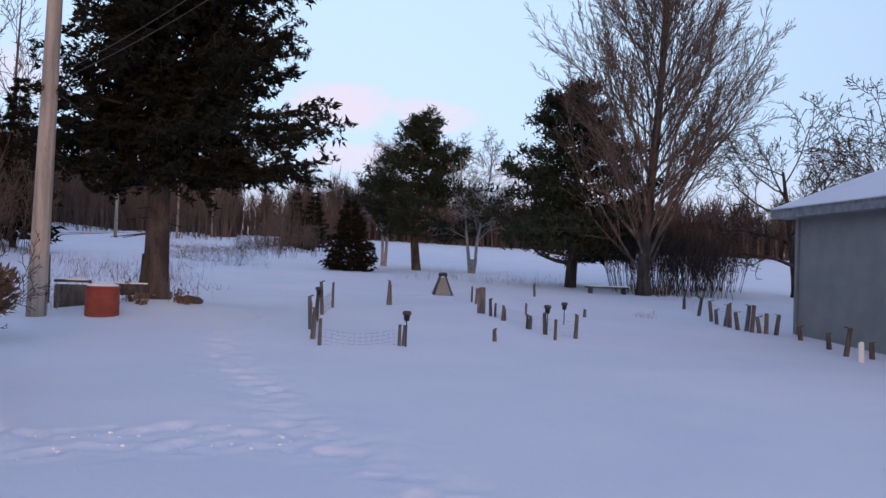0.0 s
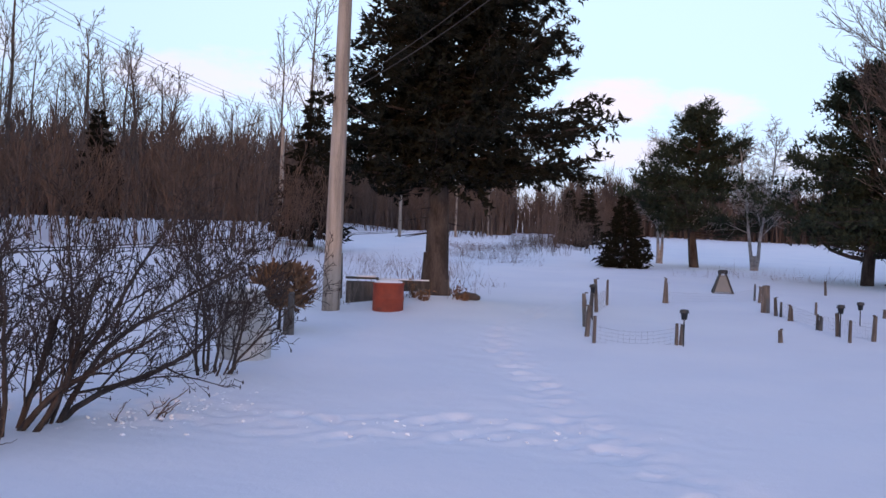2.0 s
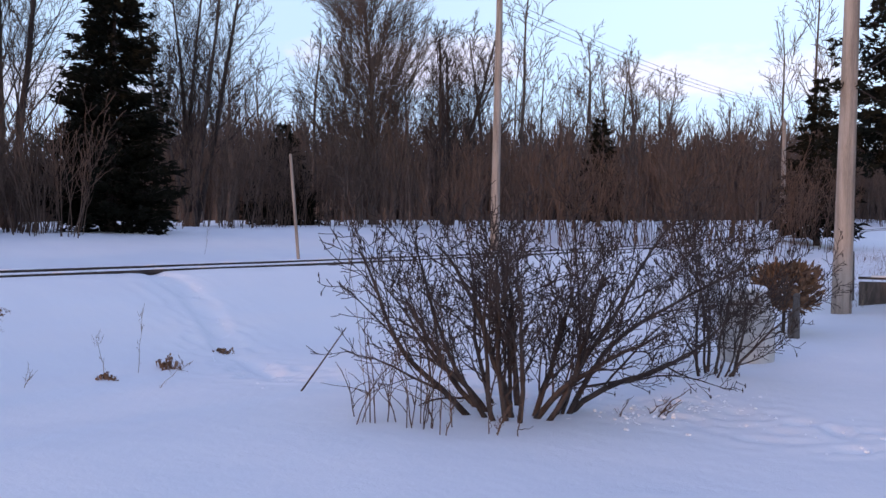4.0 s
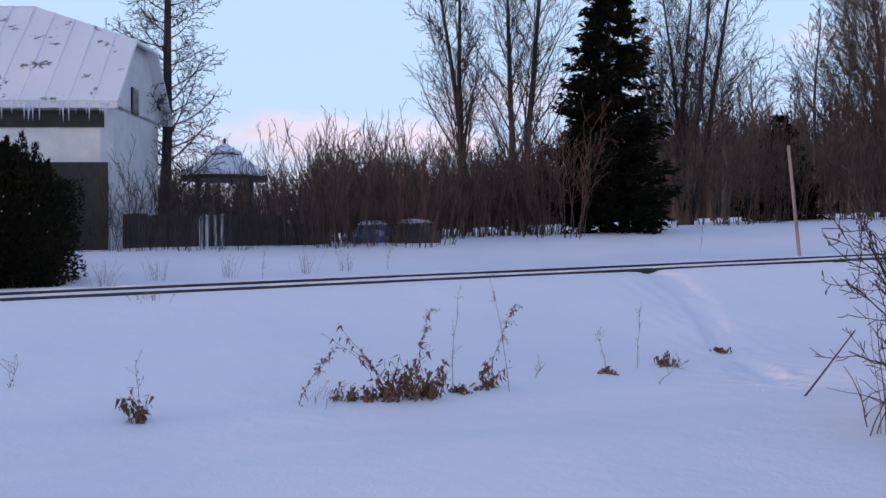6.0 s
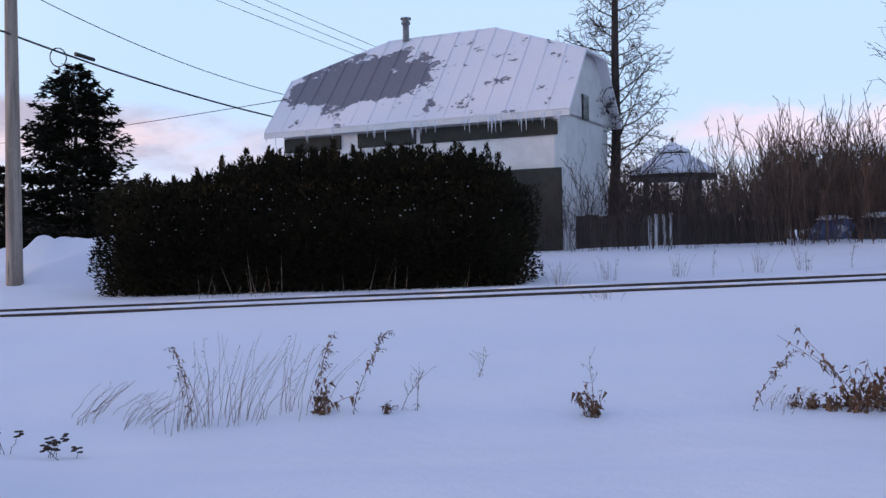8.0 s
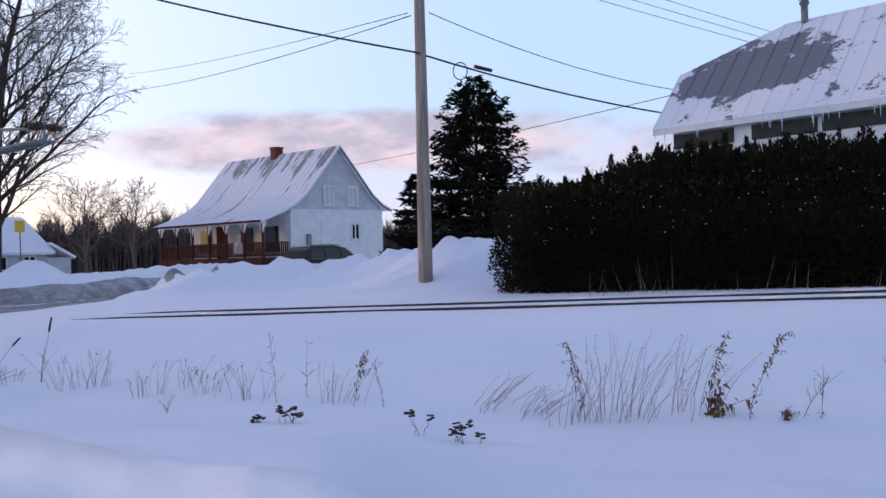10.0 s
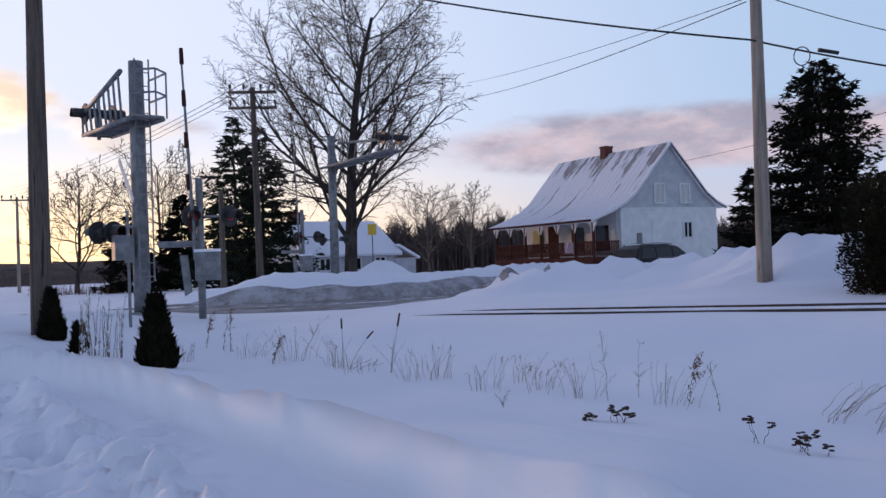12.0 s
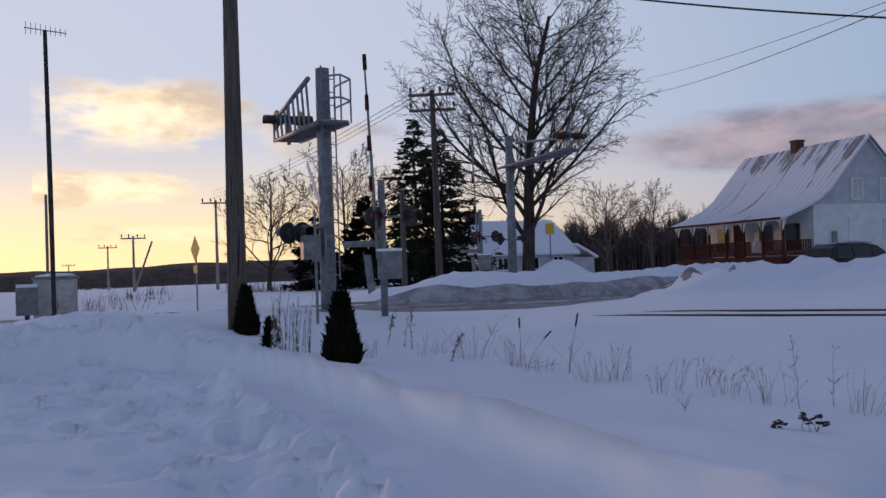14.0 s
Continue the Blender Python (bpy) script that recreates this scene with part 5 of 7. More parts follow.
# ---------------------------------------------------------------- woods, hedge, far distance
def merged(templates, places, rng, name, mat, label, category):
    """Many trees that nobody could count, as one mesh; places are (x, y, z, scale)."""
    m = Mesh()
    for x, y, z, s in places:
        v, q = templates[rng.randint(len(templates))]
        a = rng.uniform(0, 6.28)
        ca, sa = math.cos(a), math.sin(a)
        w = v * s
        m.add(np.stack([w[:, 0] * ca - w[:, 1] * sa + x, w[:, 0] * sa + w[:, 1] * ca + y, w[:, 2] * rng.uniform(0.9, 1.1) + z], 1), q)
    return solo(name, m, mat, label=label, category=category, kind="stuff", smooth=True)


def template(seed, h, r, cfg, stems=1, fan=0.0, base_r=0.0):
    rng = np.random.RandomState(seed)
    m = Mesh()
    for i in range(stems):
        a = rng.uniform(0, 6.28)
        q = math.sqrt(rng.uniform(0, 1)) if stems > 1 else 0.0
        one = Mesh()
        grow_branch(one, rng, np.array([math.cos(a) * q * base_r, math.sin(a) * q * base_r, -0.2]), unit(np.array([math.cos(a) * fan * q, math.sin(a) * fan * q, 1.0])), h * rng.uniform(0.65, 1.1), r * rng.uniform(0.7, 1.1), 0, cfg)
        m.add(np.concatenate(one.v), np.concatenate(one.f[4]))
    return np.concatenate(m.v), np.concatenate(m.f[4])


def scatter(rng, n, az0, az1, d0, d1, s0, s1):
    out = []
    for i in range(n):
        az = az0 + (az1 - az0) * (i + rng.uniform(0, 1)) / n
        d = math.sqrt(rng.uniform(d0 * d0, d1 * d1))
        p = at(az, d)
        out.append((p.x, p.y, gz(p.x, p.y), rng.uniform(s0, s1)))
    return out


def build_woods():
    rng = np.random.RandomState(77)
    slim = [template(200 + i, 10.5, 0.12, SLIM) for i in range(5)]
    thick = [template(220 + i, 3.4, 0.02, THICKET, 12, 0.35, 1.1) for i in range(4)]
    merged(slim, scatter(rng, 56, 24, 64, 52, 92, 0.85, 1.5), rng, "bare_woods", BARK, "leafless grey-brown woods of slender trees", "woods")
    merged(slim, scatter(rng, 26, 13, 25, 115, 170, 0.8, 1.3), rng, "bare_woods", BARK, "leafless woods along the railway line", "woods")
    merged(thick, scatter(rng, 52, 24, 64, 36, 50, 0.9, 1.35), rng, "brush", BARK_RED, "dense reddish-brown leafless brush", "brush")
    merged(thick, scatter(rng, 34, 13.5, 26, 105, 150, 1.6, 2.4), rng, "brush", BARK_RED, "dense leafless brush along the railway", "brush")
    merged(thick, scatter(rng, 60, 68.0, 82.5, 28.5, 38, 0.62, 0.98), rng, "brush", BARK_RED, "tall dense brown brush beyond the railway", "brush")
    merged(thick, scatter(rng, 9, 86.5, 96.5, 24.0, 25.6, 0.3, 0.62), rng, "brush", BARK_DARK, "bare shrubs growing before the board fence", "brush")
    merged(thick, scatter(rng, 8, 79.5, 85.6, 25.2, 27.5, 0.62, 0.86), rng, "brush", BARK, "tall upright shrubs beside the pavilion", "brush")
    merged(thick, scatter(rng, 26, -17, -11, 34, 40, 0.55, 0.8), rng, "brush", BARK_DARK, "dark shrubs at the foot of a maple", "brush")
    merged(thick, scatter(rng, 12, 7, 11, 60, 95, 0.5, 0.85), rng, "brush", BARK, "brush beside the snowy track", "brush")
    merged(thick, scatter(rng, 8, 76, 82.5, 25.0, 25.8, 0.45, 0.75), rng, "brush", BARK_RED, "bare shrubs before the covered boat", "brush")
    merged(thick, scatter(rng, 16, 9.2, 12.4, 52, 80, 0.2, 0.38), rng, "brush", BARK_RED, "low reddish brush beside the railway", "brush")
    merged(slim, scatter(rng, 9, 6.5, 11, 75, 110, 0.4, 0.6), rng, "bare_woods", BARK, "small bare trees beside the track", "woods")


build_woods()


def far_treeline(az0, az1, d, top0, top1, n, seed, label):
    """A far wood seen as a ragged band of trunks and twigs."""
    rng = np.random.RandomState(seed)
    m = Mesh()
    a = rng.uniform(az0, az1, n)
    dd = d * rng.uniform(0.92, 1.15, n)
    h = np.interp(a, [min(az0, az1), max(az0, az1)], [top0, top1]) * rng.uniform(0.45, 1.05, n) * (1 + 0.12 * np.sin(a * 3.1) + 0.1 * np.sin(a * 7.7))
    x, y = -np.sin(np.radians(a)) * dd, np.cos(np.radians(a)) * dd
    z = ground(x, y) - 0.3
    c = np.stack([x, y, z], 1)
    up_ = np.stack([rng.normal(0, 0.05, n), rng.normal(0, 0.05, n), np.ones(n)], 1)
    w = rng.normal(0, 1, (n, 3))
    m.blades(c, up_, np.cross(up_, w), h, h * rng.uniform(0.015, 0.06, n))
    k = 8
    ci = np.repeat(np.arange(n), k)
    t = rng.uniform(0.3, 0.9, n * k)
    c2 = c[ci] + up_[ci] * (h[ci] * t)[:, None]
    d2 = np.stack([rng.normal(0, 0.45, n * k), rng.normal(0, 0.45, n * k), np.ones(n * k)], 1)
    m.blades(c2, d2, np.cross(d2, rng.normal(0, 1, (n * k, 3))), h[ci] * 0.3, h[ci] * 0.016)
    solo("far_woods", m, TREE_FAR, label=label, category="woods", kind="stuff")


far_treeline(-34, 9.5, 185, 9.5, 11.0, 6500, 90, "far belt of brown leafless woods across the field")
far_treeline(23, 68, 105, 9.0, 10.5, 7500, 95, "dense brown woods behind the railway")
far_treeline(12.5, 26, 165, 9.5, 13.0, 3000, 96, "dense brown woods along the railway")
far_treeline(9, 14, 190, 9.0, 9.0, 500, 91, "far woods where the railway vanishes")
far_treeline(120, 150, 170, 8.0, 7.0, 4200, 92, "far brown woods behind the farmhouse")
far_treeline(137, 153, 125, 6.6, 6.2, 5000, 97, "dense brown thicket between cottage and farmhouse")
far_treeline(60, 122, 110, 8.5, 6.2, 6000, 93, "brown woods behind barn and pavilion")
far_treeline(150, 205, 420, 6.5, 5.5, 4000, 94, "dark far woods at the edge of the fields")


def far_hill(az0, az1, d, tops, label):
    m = Mesh()
    n = 60
    v = []
    for i in range(n):
        az = az0 + (az1 - az0) * i / (n - 1)
        el = np.interp(i / (n - 1), np.linspace(0, 1, len(tops)), tops) + 0.05 * math.sin(i * 0.9) + 0.04 * math.sin(i * 2.3)
        for k, (dd, f) in enumerate(((d * 0.9, 0), (d, 0.75), (d * 1.12, 1.0), (d * 1.5, 0.2))):
            p = at(az, dd)
            zt = EYE + dd * math.tan(radians(el))
            z0 = -12.0
            v.append((p.x, p.y, z0 + (zt - z0) * f))
    m.add(v, [(i * 4 + k, (i + 1) * 4 + k, (i + 1) * 4 + k + 1, i * 4 + k + 1) for i in range(n - 1) for k in range(3)])
    solo("far_hill", m, HILL, label=label, category="hill", kind="structure", smooth=True)


far_hill(205, 118, 1100, (0.3, 0.25, 0.35, 0.65, 0.9, 1.2, 1.4, 1.2), "low wooded hills on the horizon at dusk")


def foliage_shell(rng, m, c, size, n, length, wob=0.25, flat_top=0.0):
    """Leaf sprays over an uneven rounded box."""
    u = rng.uniform(-1, 1, (n, 3))
    ax = rng.randint(0, 3, n)
    sg = rng.choice([-1, 1], n)
    u[np.arange(n), ax] = sg
    nrm = u / np.linalg.norm(u, axis=1)[:, None]
    k = 1 - rng.uniform(0, wob, n)
    p = (0.75 * u + 0.25 * nrm * 1.35) * k[:, None] * np.asarray(size) / 2
    lump = 1 + 0.10 * np.sin(p[:, 0] * 3.1 + c[0]) * np.cos(p[:, 1] * 2.7 + c[1]) + 0.06 * np.sin(p[:, 2] * 5 + p[:, 0] * 4)
    p = p * lump[:, None] + np.asarray(c)
    d = nrm * 0.9 + rng.normal(0, 0.5, (n, 3)) + np.array([0, 0, 0.6])
    L = length * rng.uniform(0.6, 1.4, n)
    m.blades(p, d, np.cross(d, rng.normal(0, 1, (n, 3))), L, L * 0.5)


def cedar_row():
    """Clipped cedar hedge, shrub by shrub, along the railway."""
    rng = np.random.RandomState(15)
    a0, a1 = Vector(at(119.7, 19.6)), Vector(at(99.8, 18.4))
    n = 15
    mids = []
    for i in range(n):
        p = a0.lerp(a1, i / (n - 1))
        h = (1.95 + 0.72 * min(1, i / 6) + rng.uniform(-0.14, 0.16)) * (1.0 if i < n - 2 else 0.93 if i < n - 1 else 0.8) - (0.12 if i == 8 else 0.0)
        p.z = EYE - 1.05
        ob = thing("cedar_shrub", p, 0, "dense dark green cedar in a clipped hedge", "hedge cedar", "cedars of the hedge")
        core = Mesh()
        core.blob((0, 0, h * 0.48), (0.74, 0.72, h * 0.48), rng, 0.22, 9, 12)
        part("core", core, CEDAR, ob, smooth=True)
        tr = Mesh()
        for k in range(3):
            tr.tube([(0.12 * k - 0.1, 0.05 * k, -0.2), (0.14 * k - 0.12, 0.04 * k, 0.9)], [0.05, 0.035], 5)
        part("trunk", tr, BARK_DARK, ob)
        leaf = Mesh()
        foliage_shell(rng, leaf, (0, 0, h * 0.5), (1.75, 1.75, h), 14000, 0.078, 0.34)
        t = rng.uniform(-0.75, 0.75, (90, 2))
        c = np.stack([t[:, 0], t[:, 1], np.full(90, h * 0.94) + rng.uniform(-0.1, 0.06, 90)], 1)
        d = np.stack([rng.normal(0, 0.25, 90), rng.normal(0, 0.25, 90), np.ones(90)], 1)
        leaf.blades(c, d, np.cross(d, rng.normal(0, 1, (90, 3))), rng.uniform(0.2, 0.45, 90), 0.06)
        # upright leaders that stand out of the clipped top
        for k in range(9):
            x, y, tall = rng.uniform(-0.8, 0.8), rng.uniform(-0.8, 0.8), rng.uniform(0.12, 0.42)
            q = rng.uniform(0, 1, 70)
            c = np.stack([x + rng.normal(0, 0.07, 70) * (1.1 - q), y + rng.normal(0, 0.07, 70) * (1.1 - q), h * 1.0 + tall * q], 1)
            d = np.stack([rng.normal(0, 0.5, 70), rng.normal(0, 0.5, 70), np.ones(70)], 1)
            leaf.blades(c, d, np.cross(d, rng.normal(0, 1, (70, 3))), rng.uniform(0.05, 0.12, 70), 0.045)
        tagged(part("foliage", leaf, CEDAR, ob), kind="stuff")
        flecks = Mesh()
        q = np.stack([rng.uniform(-0.8, 0.8, 7), rng.uniform(-0.9, -0.8, 7), rng.uniform(h * 0.5, h * 0.98, 7)], 1)
        for x, y, z in q:
            r = math.hypot(x, y)
            k = rng.uniform(0.35, 0.85)
            flecks.blob((-y * 0.98, x * 0.9, z), (0.024 * k, 0.022 * k, 0.013 * k), rng, 0.3, 4, 6)
        part("snow_fleck", flecks, SNOW, ob, "specks of snow caught in the sprays", True)


cedar_row()

# single trees beyond the railway
conifer(65.7, 31.5, 9.6, 0.18, 0.25, 2.15, 54, 9, 70, 41, "tall dark spruce before the brown brush", length=0.22, ragged=0.25, power=0.8)
conifer(56.0, 50, 5.3, 0.12, 0.2, 2.1, 28, 8, 34, 42, "broad dark spruce at the wood's edge", length=0.32, ragged=0.3)
conifer(36.9, 55, 6.2, 0.12, 0.6, 1.5, 26, 7, 24, 43, "dark young spruce among leafless trees", length=0.3, ragged=0.3)
conifer(24.6, 52, 8.6, 0.15, 0.6, 2.2, 34, 8, 30, 44, "dark spruce behind a utility pole", length=0.32, ragged=0.3)
conifer(7.9, 75, 4.8, 0.1, 0.3, 1.3, 22, 7, 20, 45, "small far spruce beside the track", length=0.3)
conifer(9.0, 85, 5.0, 0.1, 0.3, 1.4, 22, 7, 20, 46, "small far spruce beside the track", length=0.3)
conifer(123.7, 33, 7.0, 0.16, 0.1, 2.3, 40, 10, 70, 47, "tall dense dark spruce beside the farmhouse", length=0.2, ragged=0.3, power=0.55)
conifer(127.4, 38, 4.2, 0.1, 0.2, 1.35, 24, 8, 26, 48, "small dark spruce beside the farmhouse", length=0.26)
conifer(158.1, 50, 8.9, 0.15, 0.3, 2.9, 34, 8, 40, 49, "dark spruce behind the level crossing", mat=PINE, length=0.3, ragged=0.35)
conifer(156.5, 54, 9.0, 0.15, 0.3, 2.9, 34, 8, 40, 50, "dark spruce behind the level crossing", mat=PINE, length=0.3, ragged=0.35)
conifer(161.2, 52, 5.2, 0.12, 0.3, 1.8, 26, 8, 30, 51, "low dark spruce behind the level crossing", length=0.3, ragged=0.3)
conifer(164.2, 50, 3.8, 0.12, 0.2, 1.6, 20, 8, 26, 52, "low dark spruce behind the level crossing", length=0.3, ragged=0.3)
bare_tree(92.3, 30, 13.2, 0.19, LARCH, 53, "bare larch with short level branches", BARK_DARK)
bare_tree(74.2, 44, 13.0, 0.2, POPLAR, 54, "tall bare poplar above the brush", BARK_DARK, stems=2, spread=0.04)
bare_tree(71.0, 42, 13.2, 0.2, POPLAR, 55, "tall bare poplar above the brush", BARK_DARK, stems=2, spread=0.08)
bare_tree(61.2, 46, 13.2, 0.17, POPLAR, 56, "bare many-stemmed maple at the wood's edge", BARK_DARK, stems=5, spread=0.24)
bare_tree(50.5, 50, 13.6, 0.22, FAN, 57, "large bare maple beyond the railway", BARK)
bare_tree(46.0, 48, 10.5, 0.17, POPLAR, 58, "bare maple beyond the railway", BARK_DARK, stems=3, spread=0.2)
bare_tree(151.4, 48, 14.5, 0.36, BROAD, 59, "big spreading bare maple beside the crossing", BARK_DARK, lean=(-0.06, 0.03))
bare_tree(146.6, 75, 6.4, 0.13, ROUND, 63, "small bare tree near the farmhouse", BARK)
bare_tree(144.0, 78, 6.2, 0.13, ROUND, 64, "small bare tree near the farmhouse", BARK)
bare_tree(167.0, 58, 6.2, 0.14, ROUND, 65, "small bare roadside tree against the sunset", BARK_DARK)
bare_tree(162.4, 60, 7.4, 0.14, ROUND, 66, "bare roadside tree against the sunset", BARK_DARK)


# ---------------------------------------------------------------- garden ahead
def stake(az, d, h, w=0.09, lean=(0.0, 0.0), mat=None, name="fence_stake", label="weathered grey wooden fence stake standing in snow", group="garden fence stakes", turn=0.0):
    ob = thing(name, on_ground(az, d, 0.12), turn, label, "stake", group)
    m = Mesh()
    rng = random.Random(int(az * 100) + int(d * 10))
    pts = [(lean[0] * z, lean[1] * z, z) for z in (0, h * 0.5, h + 0.1)]
    m.tube(pts, [w * 0.55, w * 0.52, w * 0.45], 6)
    m.tube([(0.05 * w, 0, h + 0.1), (0.05 * w + lean[0] * 0.02, 0, h + 0.1 + rng.uniform(0.005, 0.03))], [w * 0.44, w * 0.3], 6)
    part("post", m, mat or STAKE, ob)
    return ob


GARDEN = ((7.3, 14.3, 0.42), (7.75, 15.1, 0.5), (7.85, 16.6, 0.6), (7.9, 17.6, 0.42), (7.6, 18.4, 0.62), (7.2, 19.6, 0.7), (6.6, 21.4, 0.58), (3.3, 23.1, 0.62), (3.1, 23.1, 0.5),
          (2.5, 14.7, 0.34), (2.25, 14.75, 0.33), (-3.3, 16.0, 0.22), (-1.8, 25.4, 0.42), (-2.05, 24.8, 0.42), (-3.0, 20.8, 0.4), (-3.25, 20.6, 0.3), (-3.7, 19.9, 0.32), (-3.85, 19.9, 0.25),
          (-5.2, 18.5, 0.3), (-5.35, 18.4, 0.26), (-6.3, 17.6, 0.42), (-6.9, 16.7, 0.36), (-8.1, 17.2, 0.44), (-5.6, 29.2, 0.4), (-5.1, 21.6, 0.28), (-8.6, 22.3, 0.2))
for i, (az, d, h) in enumerate(GARDEN):
    stake(az, d, h, 0.08 if i % 3 else 0.06, (0.06 * math.sin(i * 2.1), 0.05 * math.cos(i * 1.7)))
ROW = ((-14.4, 27.1, 0.34), (-15.2, 24.9, 0.5), (-16.0, 23.3, 0.52), (-16.3, 22.6, 0.36), (-16.7, 22.1, 0.5), (-17.0, 21.7, 0.55), (-17.5, 21.0, 0.4), (-17.9, 20.8, 0.56), (-18.2, 20.6, 0.58), (-18.7, 20.6, 0.36), (-19.0, 20.5, 0.44), (-19.5, 20.4, 0.44), (-20.9, 19.6, 0.28), (-22.4, 18.5, 0.32), (-23.2, 17.4, 0.5), (-24.6, 17.4, 0.3))
for i, (az, d, h) in enumerate(ROW):
    stake(az, d, h, 0.09, (0.16 * math.sin(i * 1.9), 0.06), group="stakes beside the shed")
stake(-24.0, 16.6, 0.32, 0.1, mat=WHITE, label="short white painted post beside the shed", group="stakes beside the shed")
big = stake(-2.4, 21.5, 0.6, 0.2, label="thick weathered garden gate post", group="garden fence stakes")


def wire_net(a, b, h, label):
    """Sagging garden netting between two stakes."""
    pa, pb = on_ground(*a, 0.0), on_ground(*b, 0.0)
    m = Mesh()
    n = max(8, int((pb - pa).length / 0.09))
    for i in range(n + 1):
        t = i / n
        p = pa.lerp(pb, t)
        sag = 0.08 * math.sin(math.pi * t)
        m.tube([(p.x, p.y, p.z - 0.05), (p.x, p.y, p.z + h - sag)], [0.0013, 0.0013], 3, cap=False)
    for k in range(5):
        pts = []
        for i in range(12):
            t = i / 11
            p = pa.lerp(pb, t)
            pts.append((p.x, p.y, p.z + h * (k + 0.6) / 5.0 - 0.08 * math.sin(math.pi * t)))
        m.tube(pts, 0.0015, 3, cap=False)
    solo("wire_netting", m, GALV, label=label, category="wire netting", group="garden netting")


wire_net((7.3, 14.3), (2.5, 14.7), 0.28, "thin sagging wire netting of the snowed-in garden")
wire_net((7.3, 14.3), (7.85, 16.6), 0.36, "thin sagging wire netting of the snowed-in garden")
wire_net((7.6, 18.4), (6.6, 21.4), 0.45, "thin sagging wire netting of the snowed-in garden")
wire_net((-3.3, 20.6), (-8.1, 17.2), 0.32, "thin sagging wire netting of the snowed-in garden")
wire_net((-14.4, 27.1), (-19.4, 20.6), 0.4, "thin sagging wire netting beside the shed")
wire_net((3.3, 23.1), (-1.8, 25.4), 0.3, "thin sagging wire netting of the snowed-in garden")


def solar_lamp(az, d, h):
    ob = thing("solar_lamp", on_ground(az, d, 0.1), 0, "small black solar garden lamp on a stick", "garden lamp", "solar garden lamps")
    m = Mesh()
    m.tube([(0, 0, 0), (0, 0, h)], [0.012, 0.012], 6)
    part("stick", m, PLASTIC, ob)
    b = Mesh()
    b.lathe([(0, h), (0.04, h), (0.055, h + 0.1), (0, h + 0.1)], sides=10)
    part("lens", b, GLASS, ob)
    c = Mesh()
    c.lathe([(0.02, h + 0.1), (0.075, h + 0.1), (0.06, h + 0.15), (0, h + 0.16)], sides=10)
    part("cap", c, PLASTIC, ob)


for az, d, h in ((7.45, 18.0, 0.62), (2.1, 14.6, 0.5), (-6.4, 17.5, 0.5), (-7.4, 19.8, 0.4)):
    solar_lamp(az, d, h)


def obelisk():
    """Dark framed pyramid stand with a grey panel."""
    ob = thing("garden_obelisk", on_ground(0.0, 27.9, 0.05), 5, "dark pyramid-shaped garden stand with a pale face", "garden stand")
    w, t, h = 0.30, 0.07, 0.62
    for sx in (-1, 1):
        for sy in (-1, 1):
            m = Mesh()
            m.tube([(sx * w, sy * w, -0.05), (sx * t, sy * t, h)], [0.035, 0.03], 5)
            part("leg", m, PLASTIC, ob)
    for k, z in ((w, 0.03),):
        m = Mesh()
        m.box((0, -k, z), (2 * k, 0.05, 0.06))
        m.box((0, k, z), (2 * k, 0.05, 0.06))
        part("rail", m, BROWN, ob)
    p = Mesh()
    p.slab([(-w * 0.86, -w * 0.9, 0.08), (w * 0.86, -w * 0.9, 0.08), (t * 1.3, -t * 1.3, h * 0.9), (-t * 1.3, -t * 1.3, h * 0.9)], 0.02)
    part("panel", p, SIDING_GREY, ob, "grey panel")
    c = Mesh()
    c.lathe([(0, h - 0.02), (0.14, h - 0.02), (0.13, h + 0.07), (0.06, h + 0.09), (0, h + 0.09)], sides=12)
    part("cap", c, PLASTIC, ob, smooth=True)


obelisk()


def bench():
    ob = thing("picnic_bench", on_ground(-9.9, 32.5, 0.1), 12, "dark low bench half buried in snow", "bench")
    s = Mesh()
    s.box((0, 0, 0.32), (1.5, 0.3, 0.05))
    part("seat", s, BROWN, ob)
    for x in (-0.6, 0.6):
        m = Mesh()
        m.box((x, 0, 0.15), (0.08, 0.26, 0.34))
        part("leg", m, BROWN, ob)
    c = Mesh()
    c.box((0, 0, 0.36), (1.46, 0.28, 0.05))
    part("snow_cap", c, SNOW, ob)


bench()


def drum():
    ob = thing("steel_drum", on_ground(19.8, 17.5, 0.37), 0, "rusty orange steel drum with snow on its lid", "barrel")
    m = Mesh()
    r = 0.287
    prof = [(0, 0), (r, 0)]
    for z in (0.02, 0.28, 0.3, 0.32, 0.56, 0.58, 0.6, 0.84):
        prof.append((r + (0.014 if z in (0.3, 0.58) else 0.0), z))
    prof += [(r + 0.012, 0.85), (r + 0.012, 0.87), (r - 0.02, 0.875), (r - 0.03, 0.85), (0, 0.85)]
    m.lathe(prof, sides=32)
    part("shell", m, ORANGE, ob, smooth=True)
    s = Mesh()
    s.lathe([(r - 0.01, 0.86), (r - 0.03, 0.9), (0.15, 0.925), (0, 0.93)], sides=24)
    part("snow_cap", s, SNOW, ob, "round cap of snow", True)


drum()


